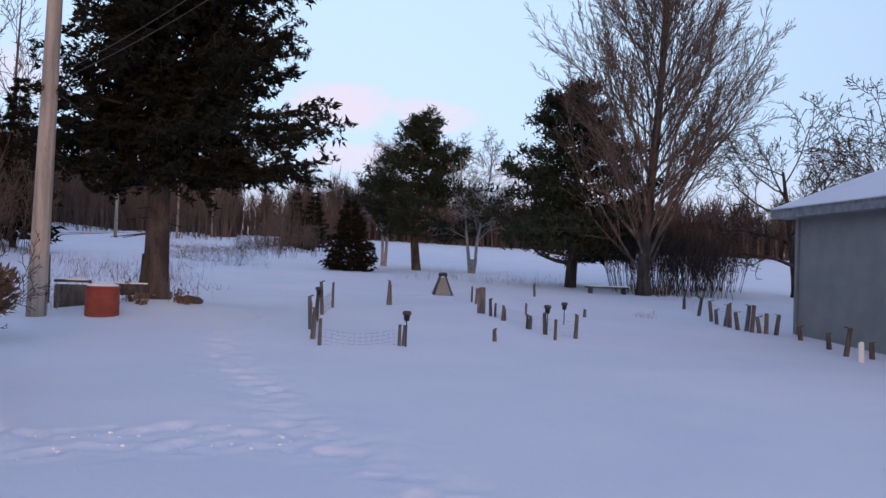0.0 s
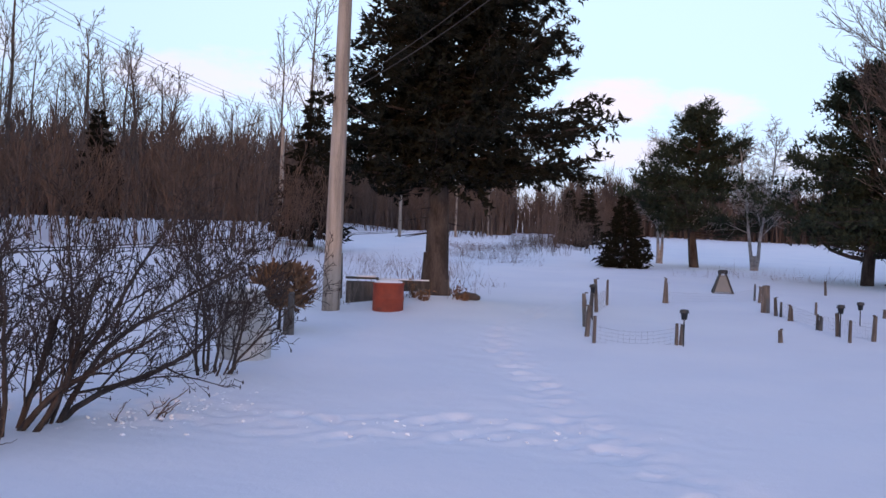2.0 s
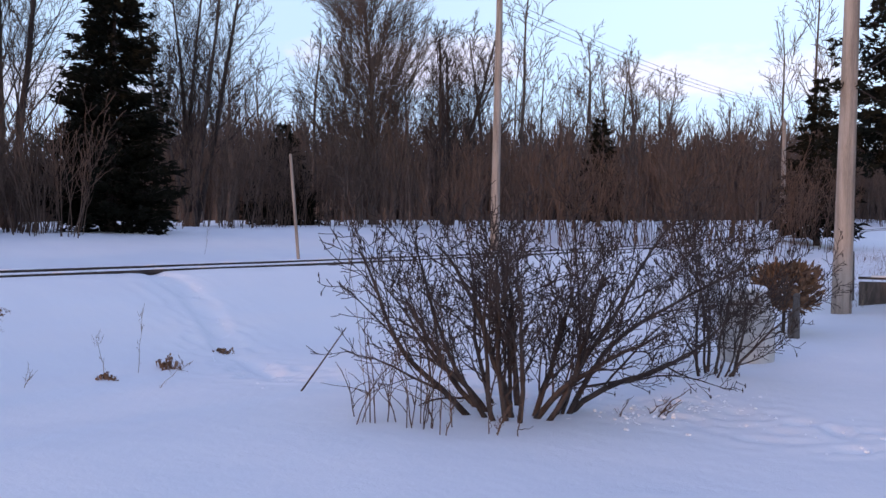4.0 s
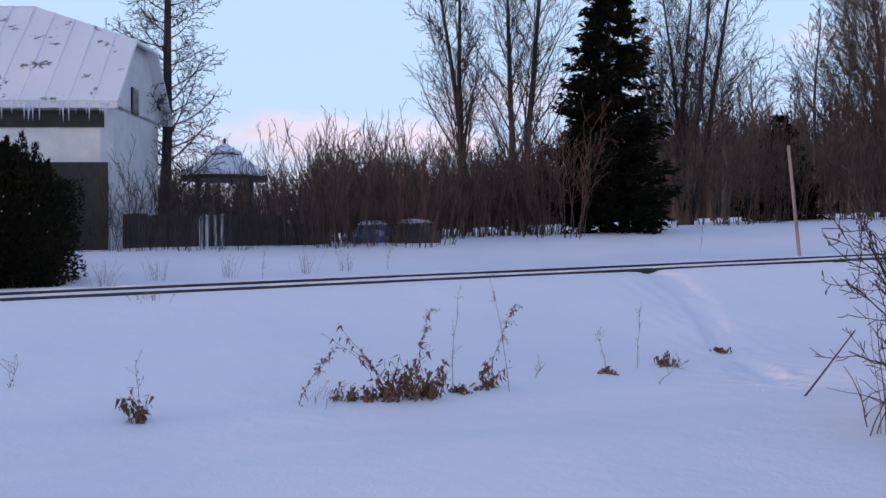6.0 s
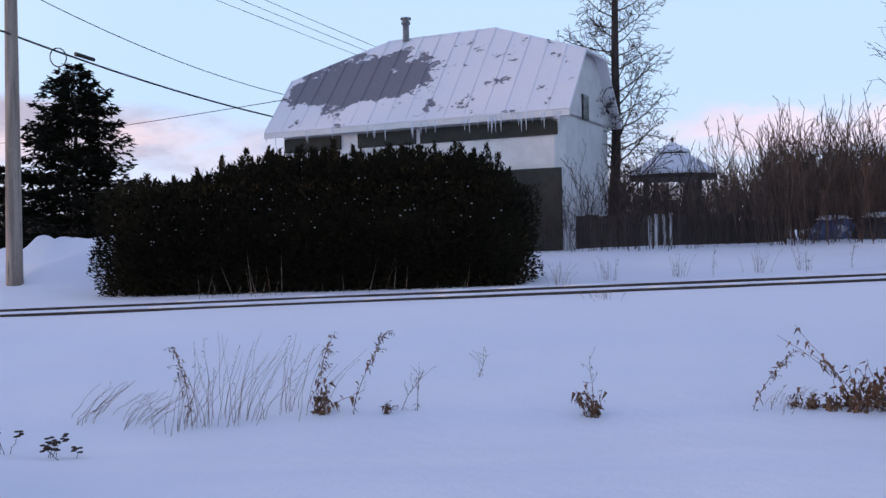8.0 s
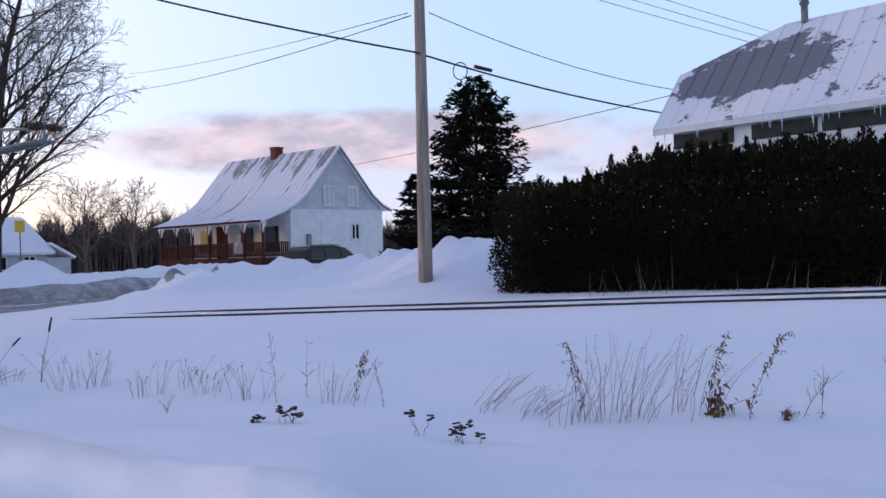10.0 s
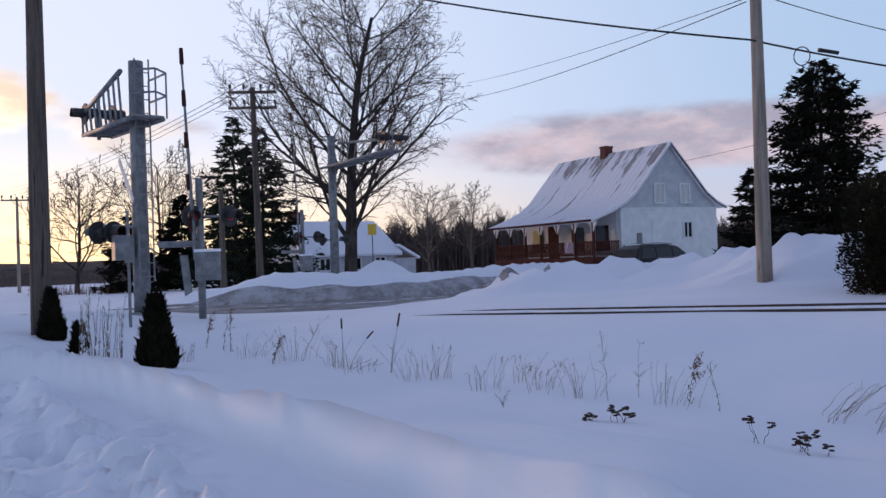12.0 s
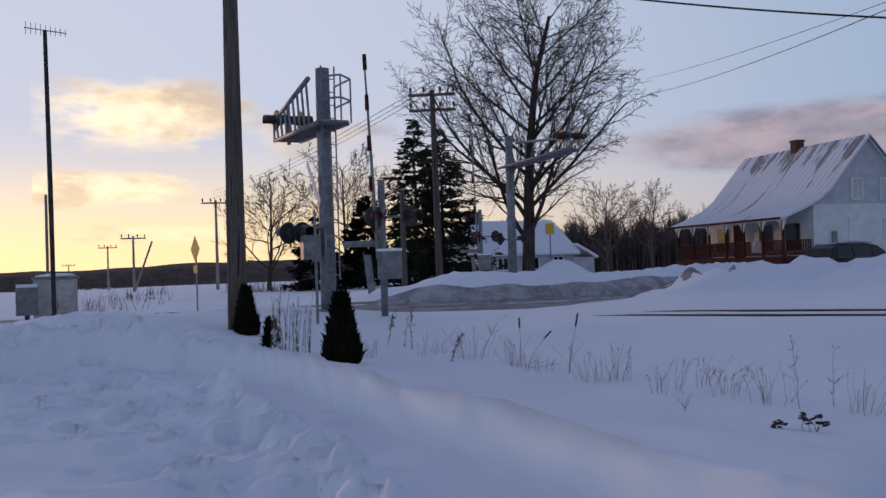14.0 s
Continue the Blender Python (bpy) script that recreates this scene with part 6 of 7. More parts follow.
def log_pile():
    """Old crate and boards behind the drum."""
    ob = thing("wooden_crate", on_ground(21.4, 19.2, 0.25), 20, "old grey wooden crate and timber in the snow", "crate")
    for i in range(4):
        for s in (-1, 1):
            m = Mesh()
            m.box((0, s * 0.28, 0.12 + 0.145 * i), (0.62, 0.03, 0.141))
            m.box((s * 0.3, 0, 0.12 + 0.145 * i), (0.03, 0.52, 0.141))
            part("board", m, BROWN, ob)
    t = Mesh()
    t.box((0, 0, 0.7), (0.66, 0.62, 0.04))
    part("lid", t, BROWN, ob)
    c = Mesh()
    c.box((0.08, 0, 0.735), (0.4, 0.5, 0.03))
    part("snow_cap", c, SNOW, ob)
    b = thing("timber_beam", on_ground(18.9, 19.4, 0.3), 12, "weathered grey timber lying behind the drum", "timber")
    m = Mesh()
    m.box((0, 0, 0.5), (1.1, 0.2, 0.22))
    part("beam", m, BROWN, b)
    for x in (-0.4, 0.4):
        m = Mesh()
        m.box((x, 0, 0.2), (0.2, 0.22, 0.5))
        part("support", m, STAKE, b)
    c = Mesh()
    c.box((0, 0, 0.62), (1.06, 0.18, 0.03))
    part("snow_cap", c, SNOW, b)
    rng = np.random.RandomState(3)
    st = thing("tree_stump", on_ground(15.0, 19.3, 0.06), 0, "dark low stump poking from the snow", "stump")
    m = Mesh()
    m.blob((0, 0, 0.08), (0.26, 0.16, 0.12), rng, 0.4, 7, 9)
    part("wood", m, BROWN, st, smooth=True)


log_pile()


def wrapped_plant():
    ob = thing("wrapped_shrub", on_ground(28.3, 11.9, 0.1), 10, "shrub wrapped in grey-white winter cloth with snow on top", "wrapped shrub")
    m = Mesh()
    prof = [(0.31, 0), (0.325, 0.3), (0.315, 0.6), (0.29, 0.82), (0.2, 0.93), (0, 0.96)]
    v, sides = [], 26
    for r, z in prof:
        for j in range(sides):
            a = 2 * math.pi * j / sides
            k = 1 + 0.035 * math.sin(a * 7 + z * 3) + 0.03 * math.sin(a * 3 + z * 5)
            v.append((r * k * math.cos(a), r * k * math.sin(a), z))
    m.add(v, [(i * sides + j, i * sides + (j + 1) % sides, (i + 1) * sides + (j + 1) % sides, (i + 1) * sides + j) for i in range(len(prof) - 1) for j in range(sides)])
    part("cloth", m, TARP, ob, smooth=True)
    s = Mesh()
    s.blob((0.04, 0, 0.95), (0.22, 0.2, 0.06), np.random.RandomState(1), 0.3)
    part("snow_cap", s, SNOW, ob, smooth=True)
    t = Mesh()
    for z in (0.3, 0.66):
        t.tube([(0.335 * math.cos(a), 0.335 * math.sin(a), z + 0.015 * math.sin(a * 2)) for a in np.linspace(0, 6.283, 24)], 0.006, 4)
    part("twine", t, STAKE, ob)
    b = thing("brown_juniper", on_ground(26.3, 14.6, 0.1), 0, "rust-brown dried juniper shrub above the snow", "shrub")
    rng = np.random.RandomState(8)
    leaf = Mesh()
    foliage_shell(rng, leaf, (0, 0, 0.75), (0.75, 0.75, 0.6), 1500, 0.12, 0.5)
    part("foliage", leaf, WEED, b)
    k = Mesh()
    k.tube([(0, 0, 0), (0.02, 0, 0.7)], [0.03, 0.02], 5)
    part("stem", k, BARK_DARK, b)


wrapped_plant()
stake(25.6, 14.0, 0.62, 0.1, label="dark short post beside a shrub", group="yard posts")
stake(25.9, 14.0, 0.4, 0.07, label="dark short post beside a shrub", group="yard posts")
stake(22.8, 20.5, 1.0, 0.14, label="old fence post near the spruce", group="yard posts")
lean_st = thing("marker_stake", on_ground(54.9, 22.9, 0.1), 0, "thin leaning grey marker stake by the rails", "stake")
ms = Mesh()
ms.tube([(0, 0, 0), (-0.15, -0.21, 2.65)], [0.04, 0.035], 8)
part("rod", ms, POLE, lean_st)


# ---------------------------------------------------------------- beyond the railway: fence, pavilion, covered things
def board_fence():
    f = thing("board_fence", (0, 0, 0), 0, "old dark board fence with a few pale boards", "fence")
    rng = random.Random(5)
    a, b = at(95.4, 26.2), at(82.6, 28.0)
    n = 78
    shared = {}
    for i in range(n):
        p = a.lerp(b, i / (n - 1))
        h = 0.62 + 0.05 * rng.random() - (0.22 if i > 60 else 0.0)
        kind = "pale" if i in (31, 33, 36, 38) else "dark"
        key = (kind, round(h, 1))
        if key not in shared:
            m = Mesh()
            m.box((0, 0, 0.1), (0.115, 0.022, 0.2 + 2 * h))
            shared[key] = m.data("board", WHITE if kind == "pale" else BROWN)
        o = part("board", shared[key], None, f)
        o.location = (p.x, p.y, EYE - 0.12 + rng.uniform(-0.02, 0.02))
        o.rotation_euler = (0, rng.uniform(-0.03, 0.03), math.atan2(b.y - a.y, b.x - a.x))
    for z in (0.1, 0.55):
        m = Mesh()
        d = (b - a).normalized()
        off = Vector((-1, 0, 0)) * 0.03
        m.tube([a + off + Vector((0, 0, EYE - 0.1 + z)), b + off + Vector((0, 0, EYE - 0.1 + z - 0.1))], [0.04, 0.04], 4)
        part("rail", m, BROWN, f)


board_fence()


def pavilion():
    p = at(88.7, 33.0)
    z = EYE - 0.1
    g = thing("garden_pavilion", (p.x, p.y, z), 88.7, "dark garden pavilion with a two-tiered snowy roof", "pavilion")
    R, he = 1.36, 2.3
    for k in range(4):
        a = math.pi / 4 + k * math.pi / 2
        m = Mesh()
        m.box((R * 0.9 * math.cos(a), R * 0.9 * math.sin(a), he / 2), (0.14, 0.14, he))
        part("post", m, BROWN, g)
    n = 8
    ring = lambda r, zz: [(r * math.cos(2 * math.pi * (i + 0.5) / n), r * math.sin(2 * math.pi * (i + 0.5) / n), zz) for i in range(n)]
    for name, r0, z0, r1, z1, mat in (("eave_beam", R + 0.2, he - 0.08, R + 0.16, he + 0.08, BROWN), ("lower_roof", R + 0.25, he + 0.05, 0.55, he + 0.72, SNOW), ("vent_ring", 0.5, he + 0.72, 0.5, he + 0.82, BROWN), ("upper_roof", 0.62, he + 0.82, 0.06, he + 1.12, SNOW)):
        a, b = ring(r0, z0), ring(r1, z1)
        m = Mesh()
        m.add(a + b + ring(r0, z0 - 0.06), [(i, (i + 1) % n, n + (i + 1) % n, n + i) for i in range(n)] + [(2 * n + i, 2 * n + (i + 1) % n, (i + 1) % n, i) for i in range(n)])
        m.poly(ring(r0, z0 - 0.06)[::-1])
        if r1 < 0.2:
            m.poly(b)
        part(name, m, mat, g)
    m = Mesh()
    m.lathe([(0.05, he + 1.1), (0.04, he + 1.2), (0.07, he + 1.24), (0, he + 1.32)], sides=8)
    part("finial", m, BROWN, g)
    fl = Mesh()
    fl.box((0, 0, 0.35), (2.6, 2.6, 0.2))
    part("floor", fl, BROWN, g)


pavilion()


def covered(az, d, size, mat, seed, name, label, category, cap=True):
    p = on_ground(az, d, 0.1)
    p.z = max(p.z, EYE - 0.35)
    ob = thing(name, p, az, label, category)
    rng = np.random.RandomState(seed)
    m = Mesh()
    n, s = 9, 16
    v = []
    for i in range(n):
        t = i / (n - 1)
        r = math.sqrt(max(1 - t ** 2.2, 0.0)) * 0.98 + 0.02
        for j in range(s):
            a = 2 * math.pi * j / s
            k = 1 / max(abs(math.cos(a)), abs(math.sin(a))) ** 0.6
            w = 1 + 0.05 * math.sin(a * 5 + t * 4 + seed)
            v.append((size[0] / 2 * r * k * w * math.cos(a), size[1] / 2 * r * k * w * math.sin(a), size[2] * t))
    m.add(v, [(i * s + j, i * s + (j + 1) % s, (i + 1) * s + (j + 1) % s, (i + 1) * s + j) for i in range(n - 1) for j in range(s)])
    part("cover", m, mat, ob, smooth=True)
    if cap:
        c = Mesh()
        c.blob((0, 0, size[2] * 0.93), (size[0] * 0.33, size[1] * 0.33, size[2] * 0.12), rng, 0.3)
        part("snow_cap", c, SNOW, ob, smooth=True)


covered(79.9, 27.0, (1.3, 1.2, 0.68), BLUE, 1, "covered_boat", "small covered boat under blue tarp and snow", "covered boat")
covered(77.4, 26.5, (1.5, 1.1, 0.72), PLASTIC, 2, "covered_machine", "machine under a black cover with snow on top", "covered machine")
covered(83.5, 28.3, (1.1, 0.8, 0.5), BROWN, 3, "wooden_box", "dark wooden box capped with snow", "box")
covered(86.0, 29.5, (0.9, 0.8, 0.85), TARP, 4, "covered_table", "small covered table under thick snow", "covered table")
covered(90.0, 31.5, (0.8, 0.8, 0.9), TARP, 6, "covered_table", "small covered table under thick snow", "covered table")


# ---------------------------------------------------------------- level crossing
def flasher(parent, p, rz, name="signal_lamp"):
    """Black round lamp with target disc and hood, facing local -y turned by rz."""
    ob = new(name)
    ob.parent = parent
    ob.matrix_basis = Matrix.Translation(Vector(p)) @ Matrix.Rotation(radians(rz), 4, "Z")
    d = Mesh()
    d.tube([(0, 0.0, 0), (0, 0.02, 0)], [0.25, 0.25], 18)
    part("disc", d, PLASTIC, ob)
    h = Mesh()
    n = 12
    v = []
    for y in (0.0, -0.3):
        for i in range(n + 1):
            a = math.pi * (-0.15 + 1.3 * i / n)
            v.append((0.14 * math.cos(a), y, 0.14 * math.sin(a)))
    h.add(v, [(i, i + 1, n + 2 + i, n + 1 + i) for i in range(n)])
    ho = part("hood", h, PLASTIC, ob)
    md = ho.modifiers.new("thickness", "SOLIDIFY")
    md.thickness = 0.012
    b = Mesh()
    b.tube([(0, 0.02, 0), (0, 0.2, 0)], [0.13, 0.1], 12)
    part("housing", b, PLASTIC, ob)
    g = Mesh()
    g.tube([(0, -0.01, 0), (0, -0.03, 0)], [0.11, 0.09], 12)
    part("lens", g, TAIL, ob)


def cantilever(az, d, h, r, end, arm_z, label, rails=True):
    """Signal mast with a truss arm that reaches over the road; end is the arm's outer end in plan."""
    p = on_ground(az, d, 0.2)
    ob = thing("crossing_signal_mast", p, 0, label, "crossing signal")
    e = Vector((end[0] - p.x, end[1] - p.y, 0))
    L = e.length
    e.normalize()
    s = Vector((-e.y, e.x, 0))
    m = Mesh()
    m.tube([(0, 0, 0), (0, 0, h * 0.5), (0, 0, h)], [r, r * 0.92, r * 0.85], 16)
    m.lathe([(r * 1.6, 0.15), (r * 1.6, 0.2), (r, 0.22)], sides=16)
    part("mast", m, GALV, ob, smooth=True)

    def q(a, b, z):
        return e * a + s * b + Vector((0, 0, z))

    for b in (-0.35, 0.35):
        for z in (arm_z, arm_z + 0.75):
            if z > arm_z and b < 0:
                continue
            c = Mesh()
            c.tube([q(-0.6 if z == arm_z else 0.0, b, z if z == arm_z else z + 0.35), q(L, b, z if z == arm_z else z - 0.25)], [0.06, 0.05], 8)
            part("chord", c, GALV, ob, smooth=True)
    for i in range(9):
        a = L * i / 8
        t = Mesh()
        t.tube([q(a, 0.35, arm_z), q(min(a + L / 16, L), 0.35, arm_z + 1.1 - 0.6 * min(a + L / 16, L) / L)], [0.03, 0.03], 5)
        t.tube([q(a, -0.35, arm_z), q(a, 0.35, arm_z)], [0.025, 0.025], 5)
        part("brace", t, GALV, ob)
    g = Mesh()
    g.slab([q(-0.7, -0.34, arm_z + 0.06), q(L, -0.34, arm_z + 0.06), q(L, 0.34, arm_z + 0.06), q(-0.7, 0.34, arm_z + 0.06)], 0.04)
    part("walkway", g, GALV, ob)
    if rails:
        for z in (0.5, 1.0):
            c = Mesh()
            c.tube([q(-0.7, 0.4, arm_z + z), q(-1.1, 0.0, arm_z + z), q(-0.7, -0.4, arm_z + z), q(0.3, -0.4, arm_z + z)], [0.025] * 4, 5)
            part("hand_rail", c, GALV, ob)
        for a, b in ((-0.7, 0.4), (-1.1, 0.0), (-0.7, -0.4), (0.3, -0.4)):
            c = Mesh()
            c.tube([q(a, b, arm_z), q(a, b, arm_z + 1.0)], [0.022, 0.022], 5)
            part("rail_post", c, GALV, ob)
        for sgn in (-0.16, 0.16):
            c = Mesh()
            c.tube([q(-r - 0.14, sgn, 0.9), q(-r - 0.14, sgn, h)], [0.02, 0.02], 5)
            part("ladder_rail", c, GALV, ob)
        for i in range(int((h - 1) / 0.3)):
            c = Mesh()
            c.tube([q(-r - 0.14, -0.16, 1.0 + 0.3 * i), q(-r - 0.14, 0.16, 1.0 + 0.3 * i)], [0.013, 0.013], 5)
            part("rung", c, GALV, ob)
    ang = math.degrees(math.atan2(s.y, s.x))
    c = Mesh()
    c.tube([q(L - 0.1, 0, arm_z - 0.1), q(L - 0.1, 0, arm_z + 0.9)], [0.05, 0.05], 8)
    part("lamp_post", c, GALV, ob)
    for off in (-0.35, 0.35):
        for a in (L - 0.15,):
            flasher(ob, q(a + 0.02, off, arm_z + 0.5), ang + 90)
            flasher(ob, q(a + 0.02, off * 0.9, arm_z + 0.52), ang - 90)
    return ob, q


def level_crossing():
    m1, q = cantilever(163.5, 22.0, 5.8, 0.19, (-6.05, -23.7), 4.45, "galvanised cantilever signal mast with ladder and lamps")
    c = Mesh()
    c.tube([(0.1, 0.1, 2.1), (0.75, -0.2, 2.15)], [0.04, 0.04], 6)
    part("lamp_arm", c, GALV, m1)
    flasher(m1, (0.85, -0.25, 2.0), 20)
    flasher(m1, (0.55, -0.1, 2.0), 200)
    b = Mesh()
    b.box((0.42, 0.1, 1.65), (0.42, 0.3, 0.55))
    part("junction_box", b, GALV, m1)
    # crossed boards on the mast, seen nearly edge on
    for s in (-1, 1):
        k = Mesh()
        k.slab([(0.28, -0.55, 3.1 + s * 0.5), (0.28, -0.45, 3.2 + s * 0.5), (0.28, 0.55, 3.2 - s * 0.5), (0.28, 0.45, 3.1 - s * 0.5)], 0.02)
        part("crossbuck_board", k, WHITE, m1)
    m2, q2 = cantilever(152.3, 42.0, 6.9, 0.2, (-18.9, -30.9), 5.5, "galvanised cantilever signal mast beyond the road", False)
    c = Mesh()
    c.tube([(-0.6, 0.2, 2.3), (0.6, -0.2, 2.3)], [0.03, 0.03], 6)
    part("lamp_arm", c, GALV, m2)
    flasher(m2, (0.5, -0.2, 2.3), 30)
    flasher(m2, (-0.5, 0.2, 2.3), 30)

    for az, d, h, label in ((160.15, 21.5, 6.0, "raised crossing gate arm with its machine box"), (154.2, 40.5, 7.6, "raised crossing gate arm beyond the road")):
        p = on_ground(az, d, 0.1)
        g = thing("crossing_gate", p, az, label, "crossing gate")
        k = d / 21.5
        m = Mesh()
        m.tube([(0, 0, 0), (0, 0, 3.2 * min(k, 1.1))], [0.085, 0.085], 10)
        part("post", m, GALV, g, smooth=True)
        a = Mesh()
        a.tube([(-0.12, -0.12, 1.4), (-0.2, -0.12, h * 0.6), (-0.3, -0.12, h)], [0.05, 0.04, 0.022], 6)
        part("gate_arm", a, GALV, g)
        for i in range(5):
            st = Mesh()
            z = 2.0 + i * (h - 2.3) / 4
            st.tube([(-0.14 - 0.025 * z, -0.12, z), (-0.14 - 0.025 * (z + 0.35), -0.12, z + 0.35)], [0.056, 0.05], 6)
            part("stripe", st, DARKWOOD, g)
        mb = Mesh()
        mb.box((0.14, -0.25, 1.25), (0.55, 0.42, 0.62))
        part("machine_box", mb, GALV, g)
        lid = Mesh()
        lid.box((0.14, -0.25, 1.59), (0.57, 0.44, 0.06))
        part("snow_cap", lid, SNOW, g)
        cw = Mesh()
        cw.slab([(-0.45, -0.1, 1.5), (-0.28, -0.1, 1.5), (-0.2, -0.1, 0.7), (-0.36, -0.1, 0.6)], 0.06)
        part("counterweight", cw, GALV, g)
        hb = Mesh()
        hb.tube([(-0.9, 0, 1.75), (0.1, 0, 1.75)], [0.07, 0.07], 8)
        part("beam", hb, GALV, g)
        for x in (-0.05, 0.75):
            flasher(g, (x - 0.1, -0.1, 2.35), 12 + x * 40)
        ca = Mesh()
        ca.tube([(-0.2, 0, 2.35), (0.8, 0, 2.35)], [0.03, 0.03], 6)
        part("lamp_arm", ca, GALV, g)
    # slim grey post in front
    sp = thing("sign_post", on_ground(164.2, 20.0, 0.1), 164, "thin grey steel post before the mast", "post")
    m = Mesh()
    m.box((0, 0, 1.2), (0.06, 0.05, 2.5))
    part("rod", m, GALV, sp)
    b = Mesh()
    b.box((0.0, -0.05, 1.55), (0.16, 0.1, 0.3))
    part("small_box", b, GALV, sp)


level_crossing()


def warning_sign():
    ob = thing("warning_sign", on_ground(171.2, 38, 0.1), 100, "yellow diamond warning sign seen nearly edge-on", "road sign")
    m = Mesh()
    m.box((0, 0, 1.2), (0.06, 0.05, 2.5))
    part("post", m, GALV, ob)
    d = Mesh()
    d.slab([(0, -0.04, 2.1), (0.53, -0.04, 2.63), (0, -0.04, 3.16), (-0.53, -0.04, 2.63)], 0.012)
    part("plate", d, YELLOW, ob)
    t = Mesh()
    t.box((0, -0.04, 1.85), (0.45, 0.012, 0.3))
    part("tab", t, YELLOW, ob)
    s = thing("warning_sign", on_ground(150.0, 44, 0.1), 140, "small yellow road marker sign on a thin post", "road sign")
    m = Mesh()
    m.box((0, 0, 1.4), (0.05, 0.05, 2.9))
    part("post", m, GALV, s)
    d = Mesh()
    d.slab([(-0.2, -0.04, 2.45), (0.2, -0.04, 2.45), (0.2, -0.04, 2.95), (-0.2, -0.04, 2.95)], 0.012)
    part("plate", d, YELLOW, s)


warning_sign()


def antenna():
    ob = thing("antenna_mast", on_ground(179.0, 21, 0.3), 0, "thin dark mast with a television antenna on top", "antenna")
    h = 6.3 + 0.25
    m = Mesh()
    m.tube([(0, 0, 0), (0.02, 0.02, h * 0.5), (0.05, 0, h)], [0.045, 0.05, 0.04], 8)
    part("mast", m, IRON, ob, smooth=True)
    b = Mesh()
    b.tube([(-0.36, 0.1, h - 0.06), (0.44, -0.1, h + 0.06)], [0.011, 0.011], 5)
    part("boom", b, GALV, ob)
    for i in range(9):
        x = -0.34 + i * 0.094
        e = Mesh()
        ln = 0.07 + 0.008 * i
        e.tube([(x, 0.1 - 0.022 * i, h - 0.055 + 0.0135 * i - ln), (x, 0.1 - 0.022 * i, h - 0.055 + 0.0135 * i + ln)], [0.006, 0.006], 4)
        part("element", e, GALV, ob)
    p2 = thing("steel_rod", on_ground(179.3, 30, 0.2), 0, "slender grey pole behind the antenna mast", "pole")
    m = Mesh()
    m.tube([(0, 0, 0), (0, 0, 3.9)], [0.05, 0.04], 8)
    part("rod", m, POLE, p2)


antenna()


def cabinets():
    ob = thing("equipment_cabinet", on_ground(178.9, 27, 0.3), 176, "grey-white railway equipment cabinet in the snow", "cabinet")
    b = Mesh()
    b.box((0, 0, 0.75), (1.05, 0.9, 1.5))
    part("body", b, TARP, ob)
    r = Mesh()
    r.box((0, 0, 1.53), (1.12, 0.98, 0.07))
    part("lid", r, GALV, ob)
    s = Mesh()
    s.blob((0, 0, 1.58), (0.5, 0.42, 0.07), np.random.RandomState(3), 0.2)
    part("snow_cap", s, SNOW, ob, smooth=True)
    for x in (-0.25, 0.25):
        d = Mesh()
        d.box((x, -0.46, 0.75), (0.46, 0.02, 1.3))
        dd = part("door", d, TARP, ob)
        hd = Mesh()
        hd.box((x * 0.3, -0.485, 0.8), (0.03, 0.03, 0.14))
        part("handle", hd, GALV, dd)
    o2 = thing("mail_box", on_ground(180.4, 26, 0.3), 180, "grey box on a stand capped with snow", "box")
    b = Mesh()
    b.box((0, 0, 0.95), (0.52, 0.4, 0.7))
    part("body", b, GALV, o2)
    m = Mesh()
    m.box((0, 0, 0.3), (0.12, 0.12, 0.7))
    part("stand", m, STAKE, o2)
    s = Mesh()
    s.box((0, 0, 1.33), (0.5, 0.38, 0.1))
    part("snow_cap", s, SNOW, o2)


cabinets()

for az, d, h, cross in ((174.7, 95, 5.6, 1), (170.0, 80, 7.6, 1), (176.1, 130, 6.0, 1), (178.2, 190, 5.2, 1)):
    utility_pole(az, d, h, 0.13, "far roadside utility pole with a crossarm", cross=cross, rz=az, group="far roadside poles", sink=0.2)
br = thing("pole_brace", on_ground(174.2, 95, 0.2), 175, "slanting brace of a far pole", "pole brace")
m = Mesh()
m.tube([(-0.9, 0, 0), (0.9, 0, 5.0)], [0.12, 0.1], 6)
part("rod", m, POLE, br)


